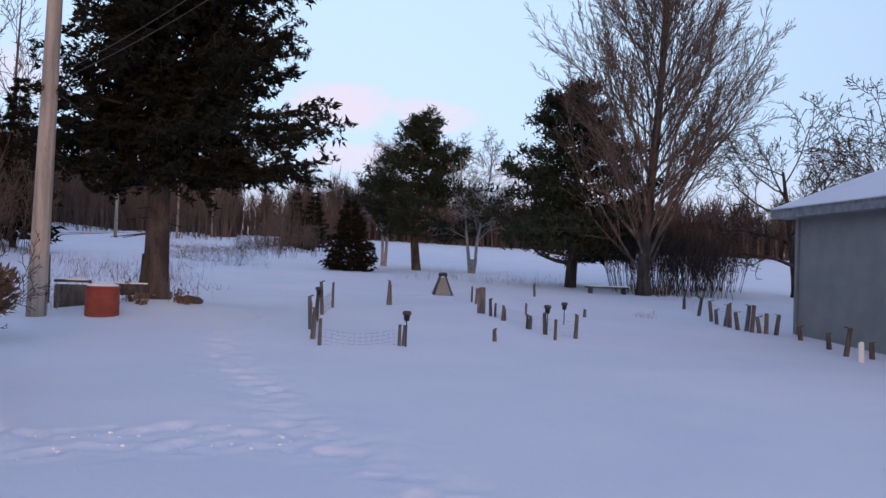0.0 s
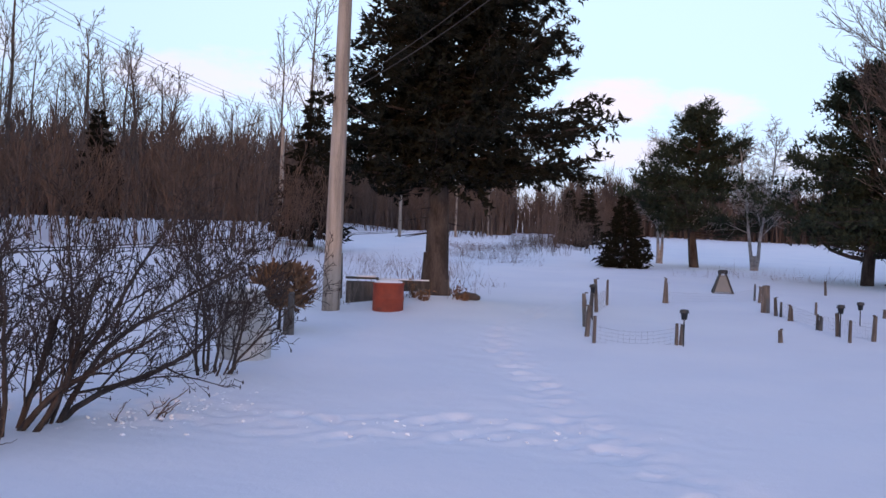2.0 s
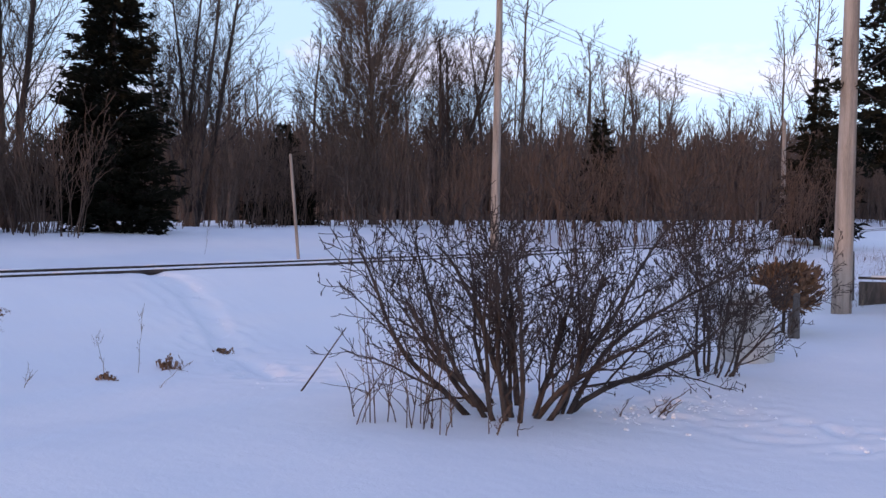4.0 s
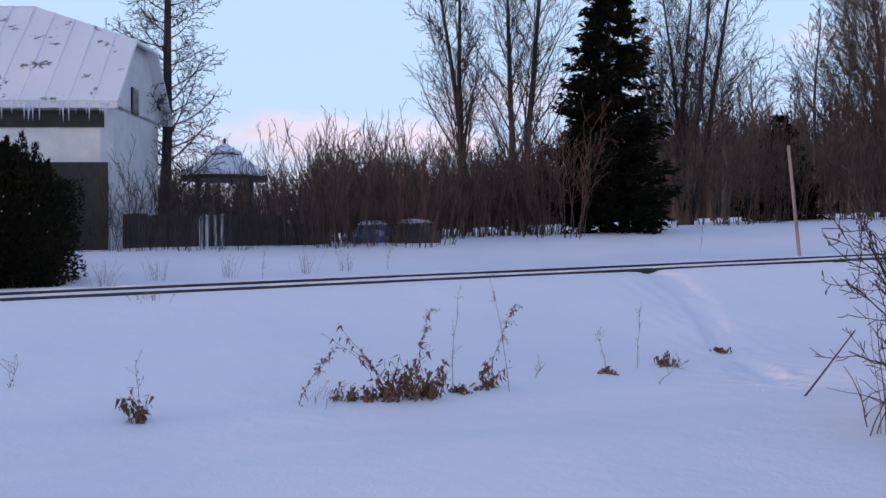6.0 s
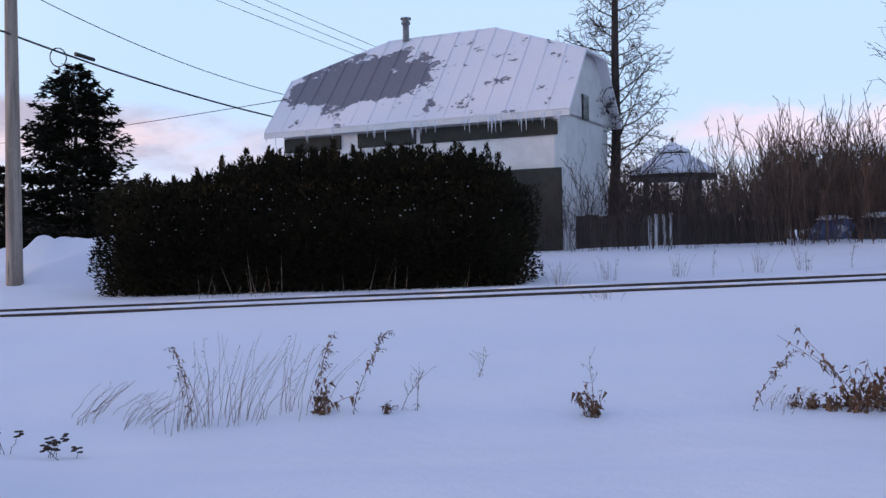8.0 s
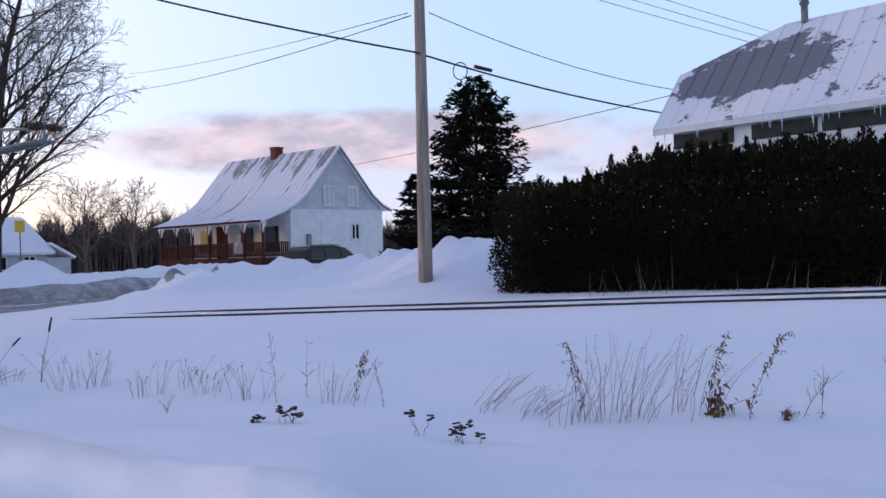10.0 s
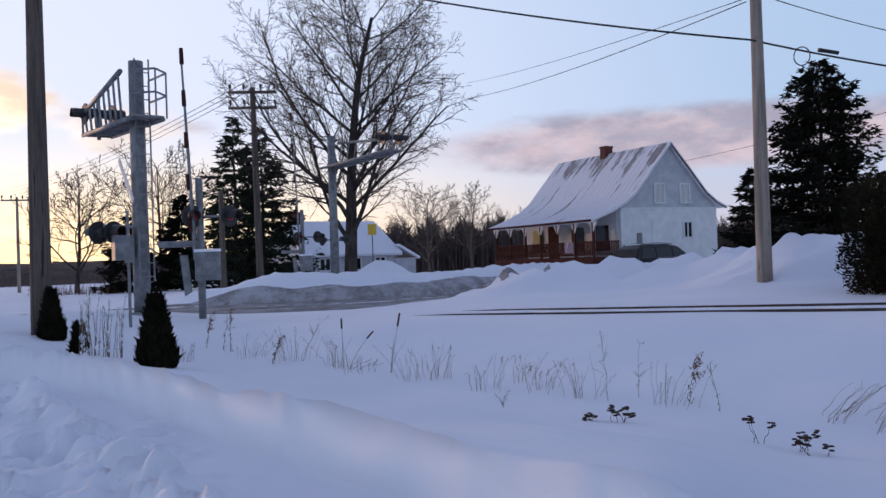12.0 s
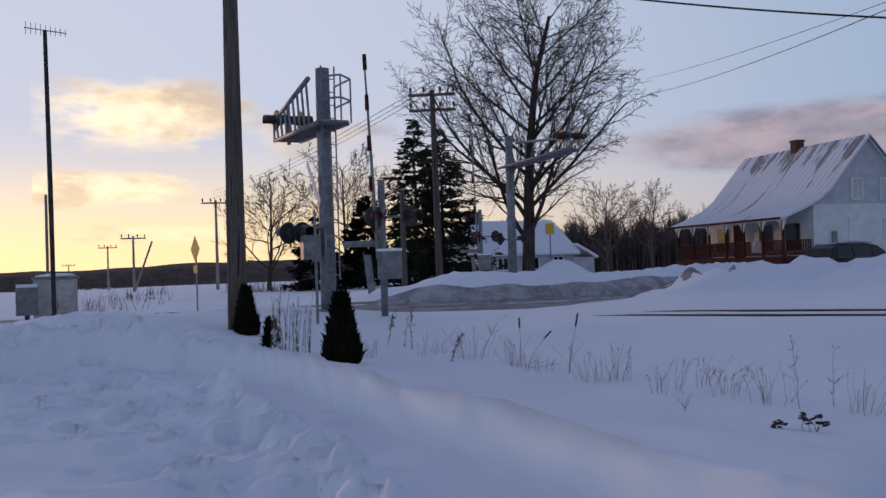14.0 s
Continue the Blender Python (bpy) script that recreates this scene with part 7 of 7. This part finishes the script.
# ---------------------------------------------------------------- second house beyond the crossing
def cottage():
    p = at(151.3, 62)
    h = thing("cottage", (p.x, p.y, EYE - 1.0), 182, "low pale cottage with a snow-covered roof", "house")
    W, D, H, R = 6.6, 6.0, 1.7, 3.9
    w = Mesh()
    w.box((0, D / 2, H / 2), (W, D, H))
    for s in (-1, 1):
        q = [(s * W / 2, 0, H), (s * W / 2, D, H), (s * W / 2, D / 2, R - 0.15)]
        w.slab(q if s > 0 else q[::-1], 0.1)
    part("wall", w, SIDING_BLUE, h)
    lap_siding(h, SIDING_BLUE, W, H, -0.002, 0, 0.17)
    for s in (0, 1):
        r = Mesh()
        y0 = -0.5 if s == 0 else D + 0.5
        q = [(-W / 2 - 0.4, y0, H - 0.1), (W / 2 + 0.4, y0, H - 0.1), (W / 2 + 0.4, D / 2, R), (-W / 2 - 0.4, D / 2, R)]
        r.slab(q if s == 0 else q[::-1], 0.18)
        part("roof", r, SNOW, h, "roof under smooth snow")
    c = Mesh()
    c.box((-2.6, D / 2, R + 0.1), (0.7, 0.7, 1.0))
    part("chimney", c, BRICK, h)
    for x in (-2.0, 0.3, 2.2):
        window(h, x, -0.02, 0.95, 0.8, 0.8, 1)
    po = Mesh()
    po.slab([(W / 2 + 0.3, -0.3, H + 0.5), (W / 2 + 2.0, -0.3, H - 0.4), (W / 2 + 2.0, 2.5, H - 0.4), (W / 2 + 0.3, 2.5, H + 0.5)], 0.15)
    part("lean_to_roof", po, SNOW, h)
    lw = Mesh()
    lw.box((W / 2 + 0.9, 1.1, 0.6), (1.8, 2.4, 1.3))
    part("lean_to", lw, SIDING_BLUE, h)


cottage()


# ---------------------------------------------------------------- parked vehicle on the road
def station_wagon():
    """Dark estate-type sport utility car on the winter road."""
    q = on_ground(132.8, 44.9, -0.02)
    car = thing("suv_car", q, 178, "dark muddy sport utility car on the snowy road", "car")
    # side profile, front towards +x
    low = [(-2.3, 0.42), (-2.36, 0.75), (-2.3, 1.0), (-0.9, 1.06), (0.9, 1.02), (1.9, 0.9), (2.3, 0.7), (2.36, 0.42)]
    top = [(-2.26, 1.0), (-2.02, 1.5), (-1.7, 1.66), (-0.2, 1.7), (0.5, 1.58), (1.25, 1.02)]

    def loft(m, prof, w0, w1):
        n = len(prof)
        zs = [z for _, z in prof]
        lo, hi = min(zs), max(zs)
        v = []
        for s in (-1, 1):
            for x, z in prof:
                t = (z - lo) / (hi - lo)
                v.append((x, s * (w0 + (w1 - w0) * t), z))
        m.add(v, [(i, i + 1, n + i + 1, n + i) for i in range(n - 1)] + [(n - 1, 0, n, 2 * n - 1)])
        m.f.setdefault(n, []).append(np.array([np.arange(n)[::-1], np.arange(n) + n]) + m.n - 2 * n)

    b = Mesh()
    loft(b, low, 0.93, 0.88)
    bo = part("body", b, CAR_DARK, car)
    md = bo.modifiers.new("soft", "BEVEL")
    md.width, md.segments = 0.07, 3
    c = Mesh()
    loft(c, top, 0.86, 0.64)
    cb = part("cabin", c, CAR_DARK, car)
    md = cb.modifiers.new("soft", "BEVEL")
    md.width, md.segments = 0.06, 3
    for s in (-1, 1):
        for x0, x1, xt0, xt1 in ((-1.95, -1.05, -1.75, -1.05), (-0.98, 0.0, -0.98, 0.0), (0.07, 0.95, 0.07, 0.45)):
            g = Mesh()
            qd = [(x0, s * 0.853, 1.1), (x1, s * 0.853, 1.1), (xt1, s * 0.70, 1.55), (xt0, s * 0.70, 1.55)]
            g.slab(qd if s < 0 else qd[::-1], 0.02)
            part("window", g, GLASS, car)
        t = Mesh()
        t.tube([(-1.98, s * 0.865, 1.08), (0.98, s * 0.865, 1.08)], [0.014, 0.014], 5)
        part("chrome_trim", t, GALV, car)
        r = Mesh()
        r.tube([(-1.7, s * 0.6, 1.7), (-0.7, s * 0.6, 1.76), (0.2, s * 0.6, 1.7)], [0.02] * 3, 5)
        part("roof_rail", r, GALV, car)
        tl = Mesh()
        tl.box((-2.3, s * 0.72, 0.92), (0.12, 0.26, 0.2))
        part("tail_lamp", tl, TAIL, car)
        hl = Mesh()
        hl.box((2.2, s * 0.66, 0.72), (0.2, 0.36, 0.14))
        part("headlight", hl, GLASS, car)
        mi = Mesh()
        mi.box((0.95, s * 0.98, 1.1), (0.14, 0.2, 0.14))
        part("mirror", mi, CAR_DARK, car)
        for x in (-1.45, 1.45):
            wh = new("wheel")
            wh.parent = car
            ty = Mesh()
            ty.tube([(x, s * 0.72, 0.35), (x, s * 0.94, 0.35)], [0.35, 0.35], 22)
            part("tyre", ty, PLASTIC, wh)
            ri = Mesh()
            ri.tube([(x, s * 0.93, 0.35), (x, s * 0.955, 0.35)], [0.22, 0.2], 14)
            part("rim", ri, GALV, wh)
    g = Mesh()
    g.slab([(-2.2, -0.7, 1.12), (-2.2, 0.7, 1.12), (-2.0, 0.58, 1.5), (-2.0, -0.58, 1.5)][::-1], 0.02)
    part("rear_window", g, GLASS, car)
    sn = Mesh()
    sn.box((-0.8, 0, 1.71), (1.8, 1.05, 0.03))
    part("snow_film", sn, SNOW, car)


station_wagon()


# ---------------------------------------------------------------- weeds and small plants
def stalk(m, rng, p, h, lean, r=0.004):
    n = 6
    t = np.linspace(0, 1, n)
    pts = np.stack([p[0] + lean[0] * h * t ** 1.5, p[1] + lean[1] * h * t ** 1.5, p[2] + h * t * (1 - 0.15 * (lean[0] ** 2 + lean[1] ** 2))], 1)
    pts[1:] += rng.normal(0, 0.008, (n - 1, 3))
    m.tube(pts, np.linspace(r, r * 0.45, n), 4, cap=False)
    return pts


def leaves(m, rng, pts, n, size, lo=0.0, hi=1.0, hang=-1.3, wide=0.28):
    t = rng.uniform(lo, hi, n) * (len(pts) - 1)
    i = np.minimum(t.astype(int), len(pts) - 2)
    c = pts[i] + (pts[i + 1] - pts[i]) * (t - i)[:, None] + rng.normal(0, size * 0.35, (n, 3))
    d = rng.normal(0, 0.6, (n, 3)) + np.array([0, 0, hang])
    L = size * rng.uniform(0.6, 1.5, n)
    m.blades(c, d, np.cross(d, rng.normal(0, 1, (n, 3))), L, L * wide)


def weed(kind, az, d, h, lean=0.0, seed=0):
    rng = np.random.RandomState(seed + int(az * 10))
    p = on_ground(az, d, 0.03)
    rx, ry = math.cos(radians(az)), math.sin(radians(az))
    stem, leaf = Mesh(), Mesh()
    labels = {"goldenrod": "dry goldenrod with a drooping brown plume", "clump": "clump of dried brown leaves above the snow", "stalk": "thin dry branching weed stalk", "grass": "fan of pale dry grass stems in snow", "yarrow": "dark dried yarrow heads poking from snow", "cattail": "dry cattail reeds in the snowed ditch", "whip": "thin bare sapling whips beside the lilac"}
    ob = thing("dry_weed", p, 0, labels[kind], "dry weed", "dry weeds along the ditch")

    def ln(k):
        return (rx * k + rng.normal(0, 0.05), ry * k + rng.normal(0, 0.05))

    if kind == "goldenrod":
        pts = stalk(stem, rng, (0, 0, 0), h, ln(lean))
        leaves(leaf, rng, pts, 26, 0.05, 0.1, 0.7)
        leaves(leaf, rng, pts, 46, 0.045, 0.6, 1.0, -0.5, 0.36)
        for k in range(6):
            q = pts[rng.randint(3, 6)]
            e = q + np.array([rx, ry, 0]) * rng.uniform(0.02, 0.12) * (1 if lean >= 0 else -1) + np.array([0, 0, rng.uniform(-0.03, 0.05)])
            stem.tube([q, (q + e) / 2 + [0, 0, 0.01], e], [0.002, 0.002, 0.0012], 3, cap=False)
            leaves(leaf, rng, np.array([q, e]), 7, 0.03, 0.2, 1.0, -0.6)
    elif kind == "clump":
        for k in range(7):
            pts = stalk(stem, rng, rng.normal(0, 0.06, 3) * [1, 1, 0], h * rng.uniform(0.45, 1.0), ln(lean + rng.normal(0, 0.42)))
            leaves(leaf, rng, pts, 10, 0.075, 0.25, 1.0, wide=0.4)
            leaves(leaf, rng, pts[:3], 5, 0.085, 0.1, 1.0, wide=0.42)
    elif kind == "stalk":
        pts = stalk(stem, rng, (0, 0, 0), h, ln(lean))
        for k in range(9):
            q = pts[rng.randint(2, 6)]
            e = q + rng.normal(0, 0.05, 3) + np.array([0, 0, 0.09])
            stem.tube([q, (q + e) / 2 + rng.normal(0, 0.006, 3), e], [0.002, 0.002, 0.0015], 3, cap=False)
            leaves(leaf, rng, np.array([q, e]), 3, 0.02, 0.5, 1)
        leaves(leaf, rng, pts, 7, 0.035, 0.0, 0.4)
    elif kind == "grass":
        for k in range(17):
            b = rng.normal(0, 0.11, 2)
            pts = stalk(stem, rng, (b[0], b[1], 0), h * rng.uniform(0.45, 1.05), ln(lean + b[0] * rx * 1.6 + b[1] * ry * 1.6 + rng.normal(0, 0.16)), 0.0028)
            if rng.rand() < 0.5:
                leaves(leaf, rng, pts, 9, 0.022, 0.7, 1.0, 0.3)
    elif kind == "yarrow":
        for k in range(3):
            b = rng.normal(0, 0.05, 2)
            pts = stalk(stem, rng, (b[0], b[1], 0), h * rng.uniform(0.6, 1.0), ln(lean + rng.normal(0, 0.3)))
            for j in range(6):
                c = pts[-1] + rng.normal(0, 0.018, 3)
                leaf.lathe([(0, 0), (0.022, 0.004), (0.02, 0.014), (0, 0.018)], tuple(c), 7)
    elif kind == "cattail":
        pts = stalk(stem, rng, (0, 0, 0), h, ln(lean), 0.005)
        leaf.tube(pts[-2:] + np.array([0, 0, 0.0]), [0.014, 0.012], 7)
        for k in range(3):
            stalk(stem, rng, rng.normal(0, 0.03, 3) * [1, 1, 0], h * rng.uniform(0.3, 0.6), ln(lean + rng.normal(0, 0.4)))
    elif kind == "whip":
        for k in range(5):
            b = rng.normal(0, 0.12, 2)
            pts = stalk(stem, rng, (b[0], b[1], 0), h * rng.uniform(0.4, 1.05), ln(lean + rng.normal(0, 0.2)), 0.007)
            for j in range(4):
                q = pts[rng.randint(1, 5)]
                stalk(stem, rng, q, h * 0.22, ln(rng.normal(0, 0.6)), 0.004)
    st = part("stem", stem, SEED if kind == "yarrow" else BARK_RED if kind == "whip" else STRAW if kind in ("grass", "stalk", "cattail") else WEED, ob)
    if kind in ("grass", "clump"):
        tagged(st, kind="stuff")
    if leaf.n:
        lf = part("dry_leaf" if kind in ("clump", "goldenrod") else "seed_head", leaf, SEED if kind in ("yarrow", "cattail") else WEED if kind in ("clump", "goldenrod") else STRAW, ob)
        tagged(lf, kind="stuff")
    return ob


WEEDS = (
    ("goldenrod", 84.4, 9.4, 0.62, 0.55), ("grass", 82.6, 9.6, 0.26, 0.6), ("clump", 81.2, 9.6, 0.24, 0.1), ("clump", 79.2, 9.7, 0.5, 0.1), ("clump", 78.6, 9.7, 0.85, 0.25), ("clump", 77.9, 9.75, 0.5, 0.1), ("clump", 77.2, 9.8, 0.42, -0.1), ("clump", 76.4, 9.8, 0.46, 0.1), ("clump", 80.2, 9.65, 0.2, 0.1),
    ("stalk", 75.1, 10.0, 1.05, 0.12), ("goldenrod", 77.4, 9.8, 0.95, 0.15), ("clump", 74.6, 10.1, 0.14, 0.0), ("clump", 73.1, 10.3, 0.42, 0.35), ("goldenrod", 72.9, 10.3, 0.95, 0.35), ("stalk", 71.6, 10.2, 1.25, -0.1),
    ("stalk", 70.1, 10.9, 0.14, 0.6), ("stalk", 65.8, 11.4, 0.5, -0.2), ("clump", 65.8, 11.4, 0.08, 0.0), ("stalk", 64.0, 11.7, 0.85, 0.0), ("clump", 62.2, 11.9, 0.2, 0.1), ("stalk", 62.8, 10.9, 0.3, 0.9), ("clump", 59.3, 13.0, 0.12, 0.0), ("stalk", 60.4, 25.4, 0.6, 0.1),
    ("clump", 93.7, 9.1, 0.36, -0.05), ("stalk", 93.5, 9.1, 0.56, 0.0), ("stalk", 100.4, 10.0, 0.24, 0.4), ("goldenrod", 106.1, 9.1, 0.1, 0.0), ("stalk", 105.2, 9.2, 0.42, 0.7), ("stalk", 104.2, 9.2, 0.36, 0.1),
    ("goldenrod", 108.1, 9.1, 0.82, 0.42), ("clump", 110.0, 9.2, 0.44, 0.1), ("goldenrod", 110.5, 9.2, 0.8, 0.25), ("grass", 111.9, 9.3, 0.8, 0.2), ("grass", 114.6, 9.2, 0.86, 0.3), ("grass", 116.3, 9.2, 0.9, 0.1), ("goldenrod", 117.6, 9.2, 0.78, -0.2), ("grass", 118.3, 9.2, 0.6, 0.3),
    ("grass", 121.0, 9.5, 0.38, 0.9), ("grass", 123.2, 9.8, 0.42, 0.8), ("yarrow", 127.5, 8.7, 0.24, 0.2), ("yarrow", 125.3, 8.5, 0.24, 0.25), ("yarrow", 124.5, 8.4, 0.17, 0.1), ("stalk", 129.7, 10.1, 0.5, -0.2), ("goldenrod", 131.4, 10.4, 0.56, 0.25), ("grass", 132.6, 10.4, 0.5, 0.3),
    ("stalk", 134.3, 10.7, 0.62, 0.0), ("stalk", 136.1, 10.6, 0.82, 0.02), ("grass", 137.5, 10.9, 0.5, 0.1), ("grass", 139.9, 11.4, 0.4, 0.2), ("grass", 141.1, 11.9, 0.4, 0.3), ("grass", 143.3, 11.6, 0.5, 0.1), ("yarrow", 135.7, 9.4, 0.22, 0.0), ("yarrow", 135.2, 9.4, 0.17, 0.3), ("yarrow", 137.4, 9.4, 0.08, 0.0),
    ("stalk", 142.5, 10.4, 0.16, 0.3), ("grass", 146.2, 12.5, 0.5, 0.05), ("grass", 147.5, 12.6, 0.52, 0.0), ("cattail", 149.1, 13.2, 0.86, 0.12), ("cattail", 152.0, 13.7, 0.75, 0.05), ("cattail", 151.6, 13.6, 0.6, 0.6), ("grass", 152.6, 13.9, 0.5, -0.1), ("grass", 151.0, 13.4, 0.28, 0.0),
    ("stalk", 154.4, 14.6, 0.7, 0.5), ("grass", 155.0, 14.7, 0.55, 0.0), ("goldenrod", 156.2, 14.5, 0.42, 0.4), ("grass", 157.4, 15.3, 0.4, 0.3), ("stalk", 159.0, 16.2, 0.6, 0.1), ("goldenrod", 158.6, 16.0, 0.72, 0.0), ("goldenrod", 160.0, 16.6, 0.6, 0.1), ("grass", 161.4, 15.0, 0.3, 0.2),
    ("whip", 50.2, 7.5, 0.9, -0.05), ("whip", 48.9, 7.5, 1.1, -0.1), ("whip", 47.4, 7.3, 1.1, 0.0), ("whip", 46.2, 7.3, 0.75, 0.0), ("whip", 42.2, 7.3, 0.3, 0.2), ("whip", 33.6, 8.2, 0.32, 0.7), ("stalk", 50.7, 7.6, 1.3, -0.1),
    ("clump", 15.9, 19.6, 0.42, 0.1), ("clump", 18.2, 18.9, 0.5, 0.0), ("clump", 17.6, 18.6, 0.34, 0.1), ("stalk", 16.2, 19.0, 0.6, 0.1), ("stalk", 14.6, 19.4, 0.5, 0.1), ("clump", 15.4, 19.0, 0.3, 0.1), ("grass", 22.4, 18.6, 0.5, 0.0), ("grass", 20.9, 20.0, 0.5, 0.0),
    ("grass", 95.6, 17.2, 0.5, 0.1), ("grass", 92.4, 18.6, 0.5, 0.0), ("grass", 88.5, 19.2, 0.5, 0.0), ("stalk", 86.5, 19.0, 0.6, 0.0), ("grass", 84.0, 19.6, 0.55, 0.1), ("grass", 81.5, 20.0, 0.5, 0.0), ("stalk", 79.0, 20.5, 0.6, 0.1), ("grass", 93.0, 12.5, 0.16, 0.0),
)
for i, (kind, az, d, h, lean) in enumerate(WEEDS):
    weed(kind, az, d, h, lean, i)


def leaning_stick():
    ob = thing("bare_stick", on_ground(54.8, 9.6, 0.05), 0, "thin bare stick leaning in the snow", "stick")
    m = Mesh()
    b = at(54.8, 9.6)
    e = at(52.0, 9.3) - b
    m.tube([(0, 0, 0), (e.x * 0.45, e.y * 0.45, 0.32), (e.x, e.y, 0.72)], [0.011, 0.009, 0.006], 5)
    part("rod", m, BARK_RED, ob)


leaning_stick()


def grass_patch(name, boxes, n, hmin, hmax, mat, seed, label, width=0.012, slant=0.22):
    """Uncountable dry grass: bearings, distances."""
    rng = np.random.RandomState(seed)
    m = Mesh()
    for az0, az1, d0, d1, share in boxes:
        k = int(n * share)
        a, d = np.radians(rng.uniform(az0, az1, k)), rng.uniform(d0, d1, k)
        x, y = -np.sin(a) * d, np.cos(a) * d
        fa = (np.degrees(a) - az0) / (az1 - az0)
        fd = (d - d0) / (d1 - d0)
        edge = np.minimum(np.minimum(fa, 1 - fa), np.minimum(fd, 1 - fd))
        keep = (waves(x, y, 2.4, seed) + waves(x, y, 0.9, seed + 1) + 0.6 * waves(x, y, 9.0, seed + 2)) > rng.uniform(-0.5, 0.35, k) + 0.9 * (1 - sstep(edge, 0.0, 0.3))
        x, y = x[keep], y[keep]
        c = np.stack([x, y, ground(x, y) - 0.05], 1)
        dd = np.stack([rng.normal(0, slant, len(x)), rng.normal(0, slant, len(x)), np.ones(len(x))], 1)
        L = hmin + (hmax - hmin) * rng.uniform(0, 1, len(x)) ** 2
        m.blades(c, dd, np.cross(dd, rng.normal(0, 1, dd.shape)), L, width)
    solo(name, m, mat, label=label, category="grass", kind="stuff")


grass_patch("dry_grass", ((10.5, 17.5, 40, 85, 0.6), (12.5, 24.5, 23, 46, 0.15), (9.3, 13.0, 60, 110, 0.25)), 22000, 0.15, 0.75, GRASS, 70, "reddish dry grass and reeds beside the railway", 0.012, 0.5)
grass_patch("dry_grass", ((18, 31, 20, 27, 0.6), (-8, 3, 35, 41, 0.4)), 2600, 0.15, 0.7, WEED, 71, "dry grass poking through the snow", 0.009, 0.35)
grass_patch("dry_grass", ((97, 121, 16.9, 17.6, 1.0),), 110, 0.3, 1.0, STRAW, 72, "dry grass stems before the cedar hedge", 0.012)
grass_patch("dry_grass", ((-13.0, -10.6, 22.6, 24.6, 1.0),), 260, 0.06, 0.22, STRAW, 73, "pale dry grass tufts in the snowed garden", 0.012)
grass_patch("dry_grass", ((-17.5, -11, 32, 36, 1.0),), 900, 0.3, 0.9, GRASS, 74, "brown dry grass under the maple", 0.02)
grass_patch("dry_grass", ((172.5, 178.5, 44, 60, 0.5), (164, 170, 44, 56, 0.5)), 1500, 0.4, 1.0, GRASS, 75, "brown dry roadside grass", 0.03)


def cone_cedar(az, d, h, w, seed, label):
    ob = thing("cedar_shrub", on_ground(az, d, 0.05), 0, label, "cedar shrub")
    rng = np.random.RandomState(seed)
    core = Mesh()
    core.tube([(0, 0, 0), (0, 0, h * 0.2), (0, 0, h * 0.6), (0, 0, h * 0.95)], [w * 0.36, w * 0.4, w * 0.24, 0.03], 10)
    part("core", core, CEDAR, ob, smooth=True)
    n = 1800
    t = rng.uniform(0, 1, n) ** 1.3
    a = rng.uniform(0, 6.28, n)
    r = w / 2 * np.clip(1.12 - t, 0.06, 1) ** 0.75 * np.minimum(1, 0.75 + t * 2) * rng.uniform(0.75, 1.05, n)
    c = np.stack([r * np.cos(a), r * np.sin(a), t * h], 1)
    d_ = np.stack([np.cos(a) * 0.4, np.sin(a) * 0.4, np.ones(n)], 1) + rng.normal(0, 0.3, (n, 3))
    leaf = Mesh()
    L = rng.uniform(0.06, 0.14, n)
    leaf.blades(c, d_, np.cross(d_, rng.normal(0, 1, (n, 3))), L, L * 0.45)
    part("foliage", leaf, CEDAR, ob)


cone_cedar(162.8, 13.6, 1.02, 0.56, 1, "small dark cone-shaped cedar in the snow")
cone_cedar(168.4, 17.0, 0.85, 0.42, 2, "dark cedar shrub at the foot of a pole")
cone_cedar(167.0, 15.2, 0.45, 0.2, 3, "tiny dark cedar among dry stems")


def dry_perennials():
    rng = np.random.RandomState(31)
    ob = thing("dry_perennials", on_ground(165.8, 15.0, 0.05), 165.8, "stand of pale dry stems holding bits of snow", "dry stems")
    m, s = Mesh(), Mesh()
    for i in range(34):
        x, y = rng.uniform(-0.34, 0.34), rng.uniform(-0.15, 0.15)
        h = rng.uniform(0.6, 0.95)
        pts = stalk(m, rng, (x, y, 0), h, (rng.normal(0, 0.06), rng.normal(0, 0.06)), 0.006)
        for k in range(4):
            q = pts[rng.randint(1, 6)]
            s.blob(tuple(q), (0.018, 0.018, 0.03), rng, 0.3, 4, 6)
    tagged(part("stem", m, STRAW, ob), kind="stuff")
    tagged(part("snow_fleck", s, SNOW, ob, "bits of snow caught on the stems", True), kind="stuff")


dry_perennials()
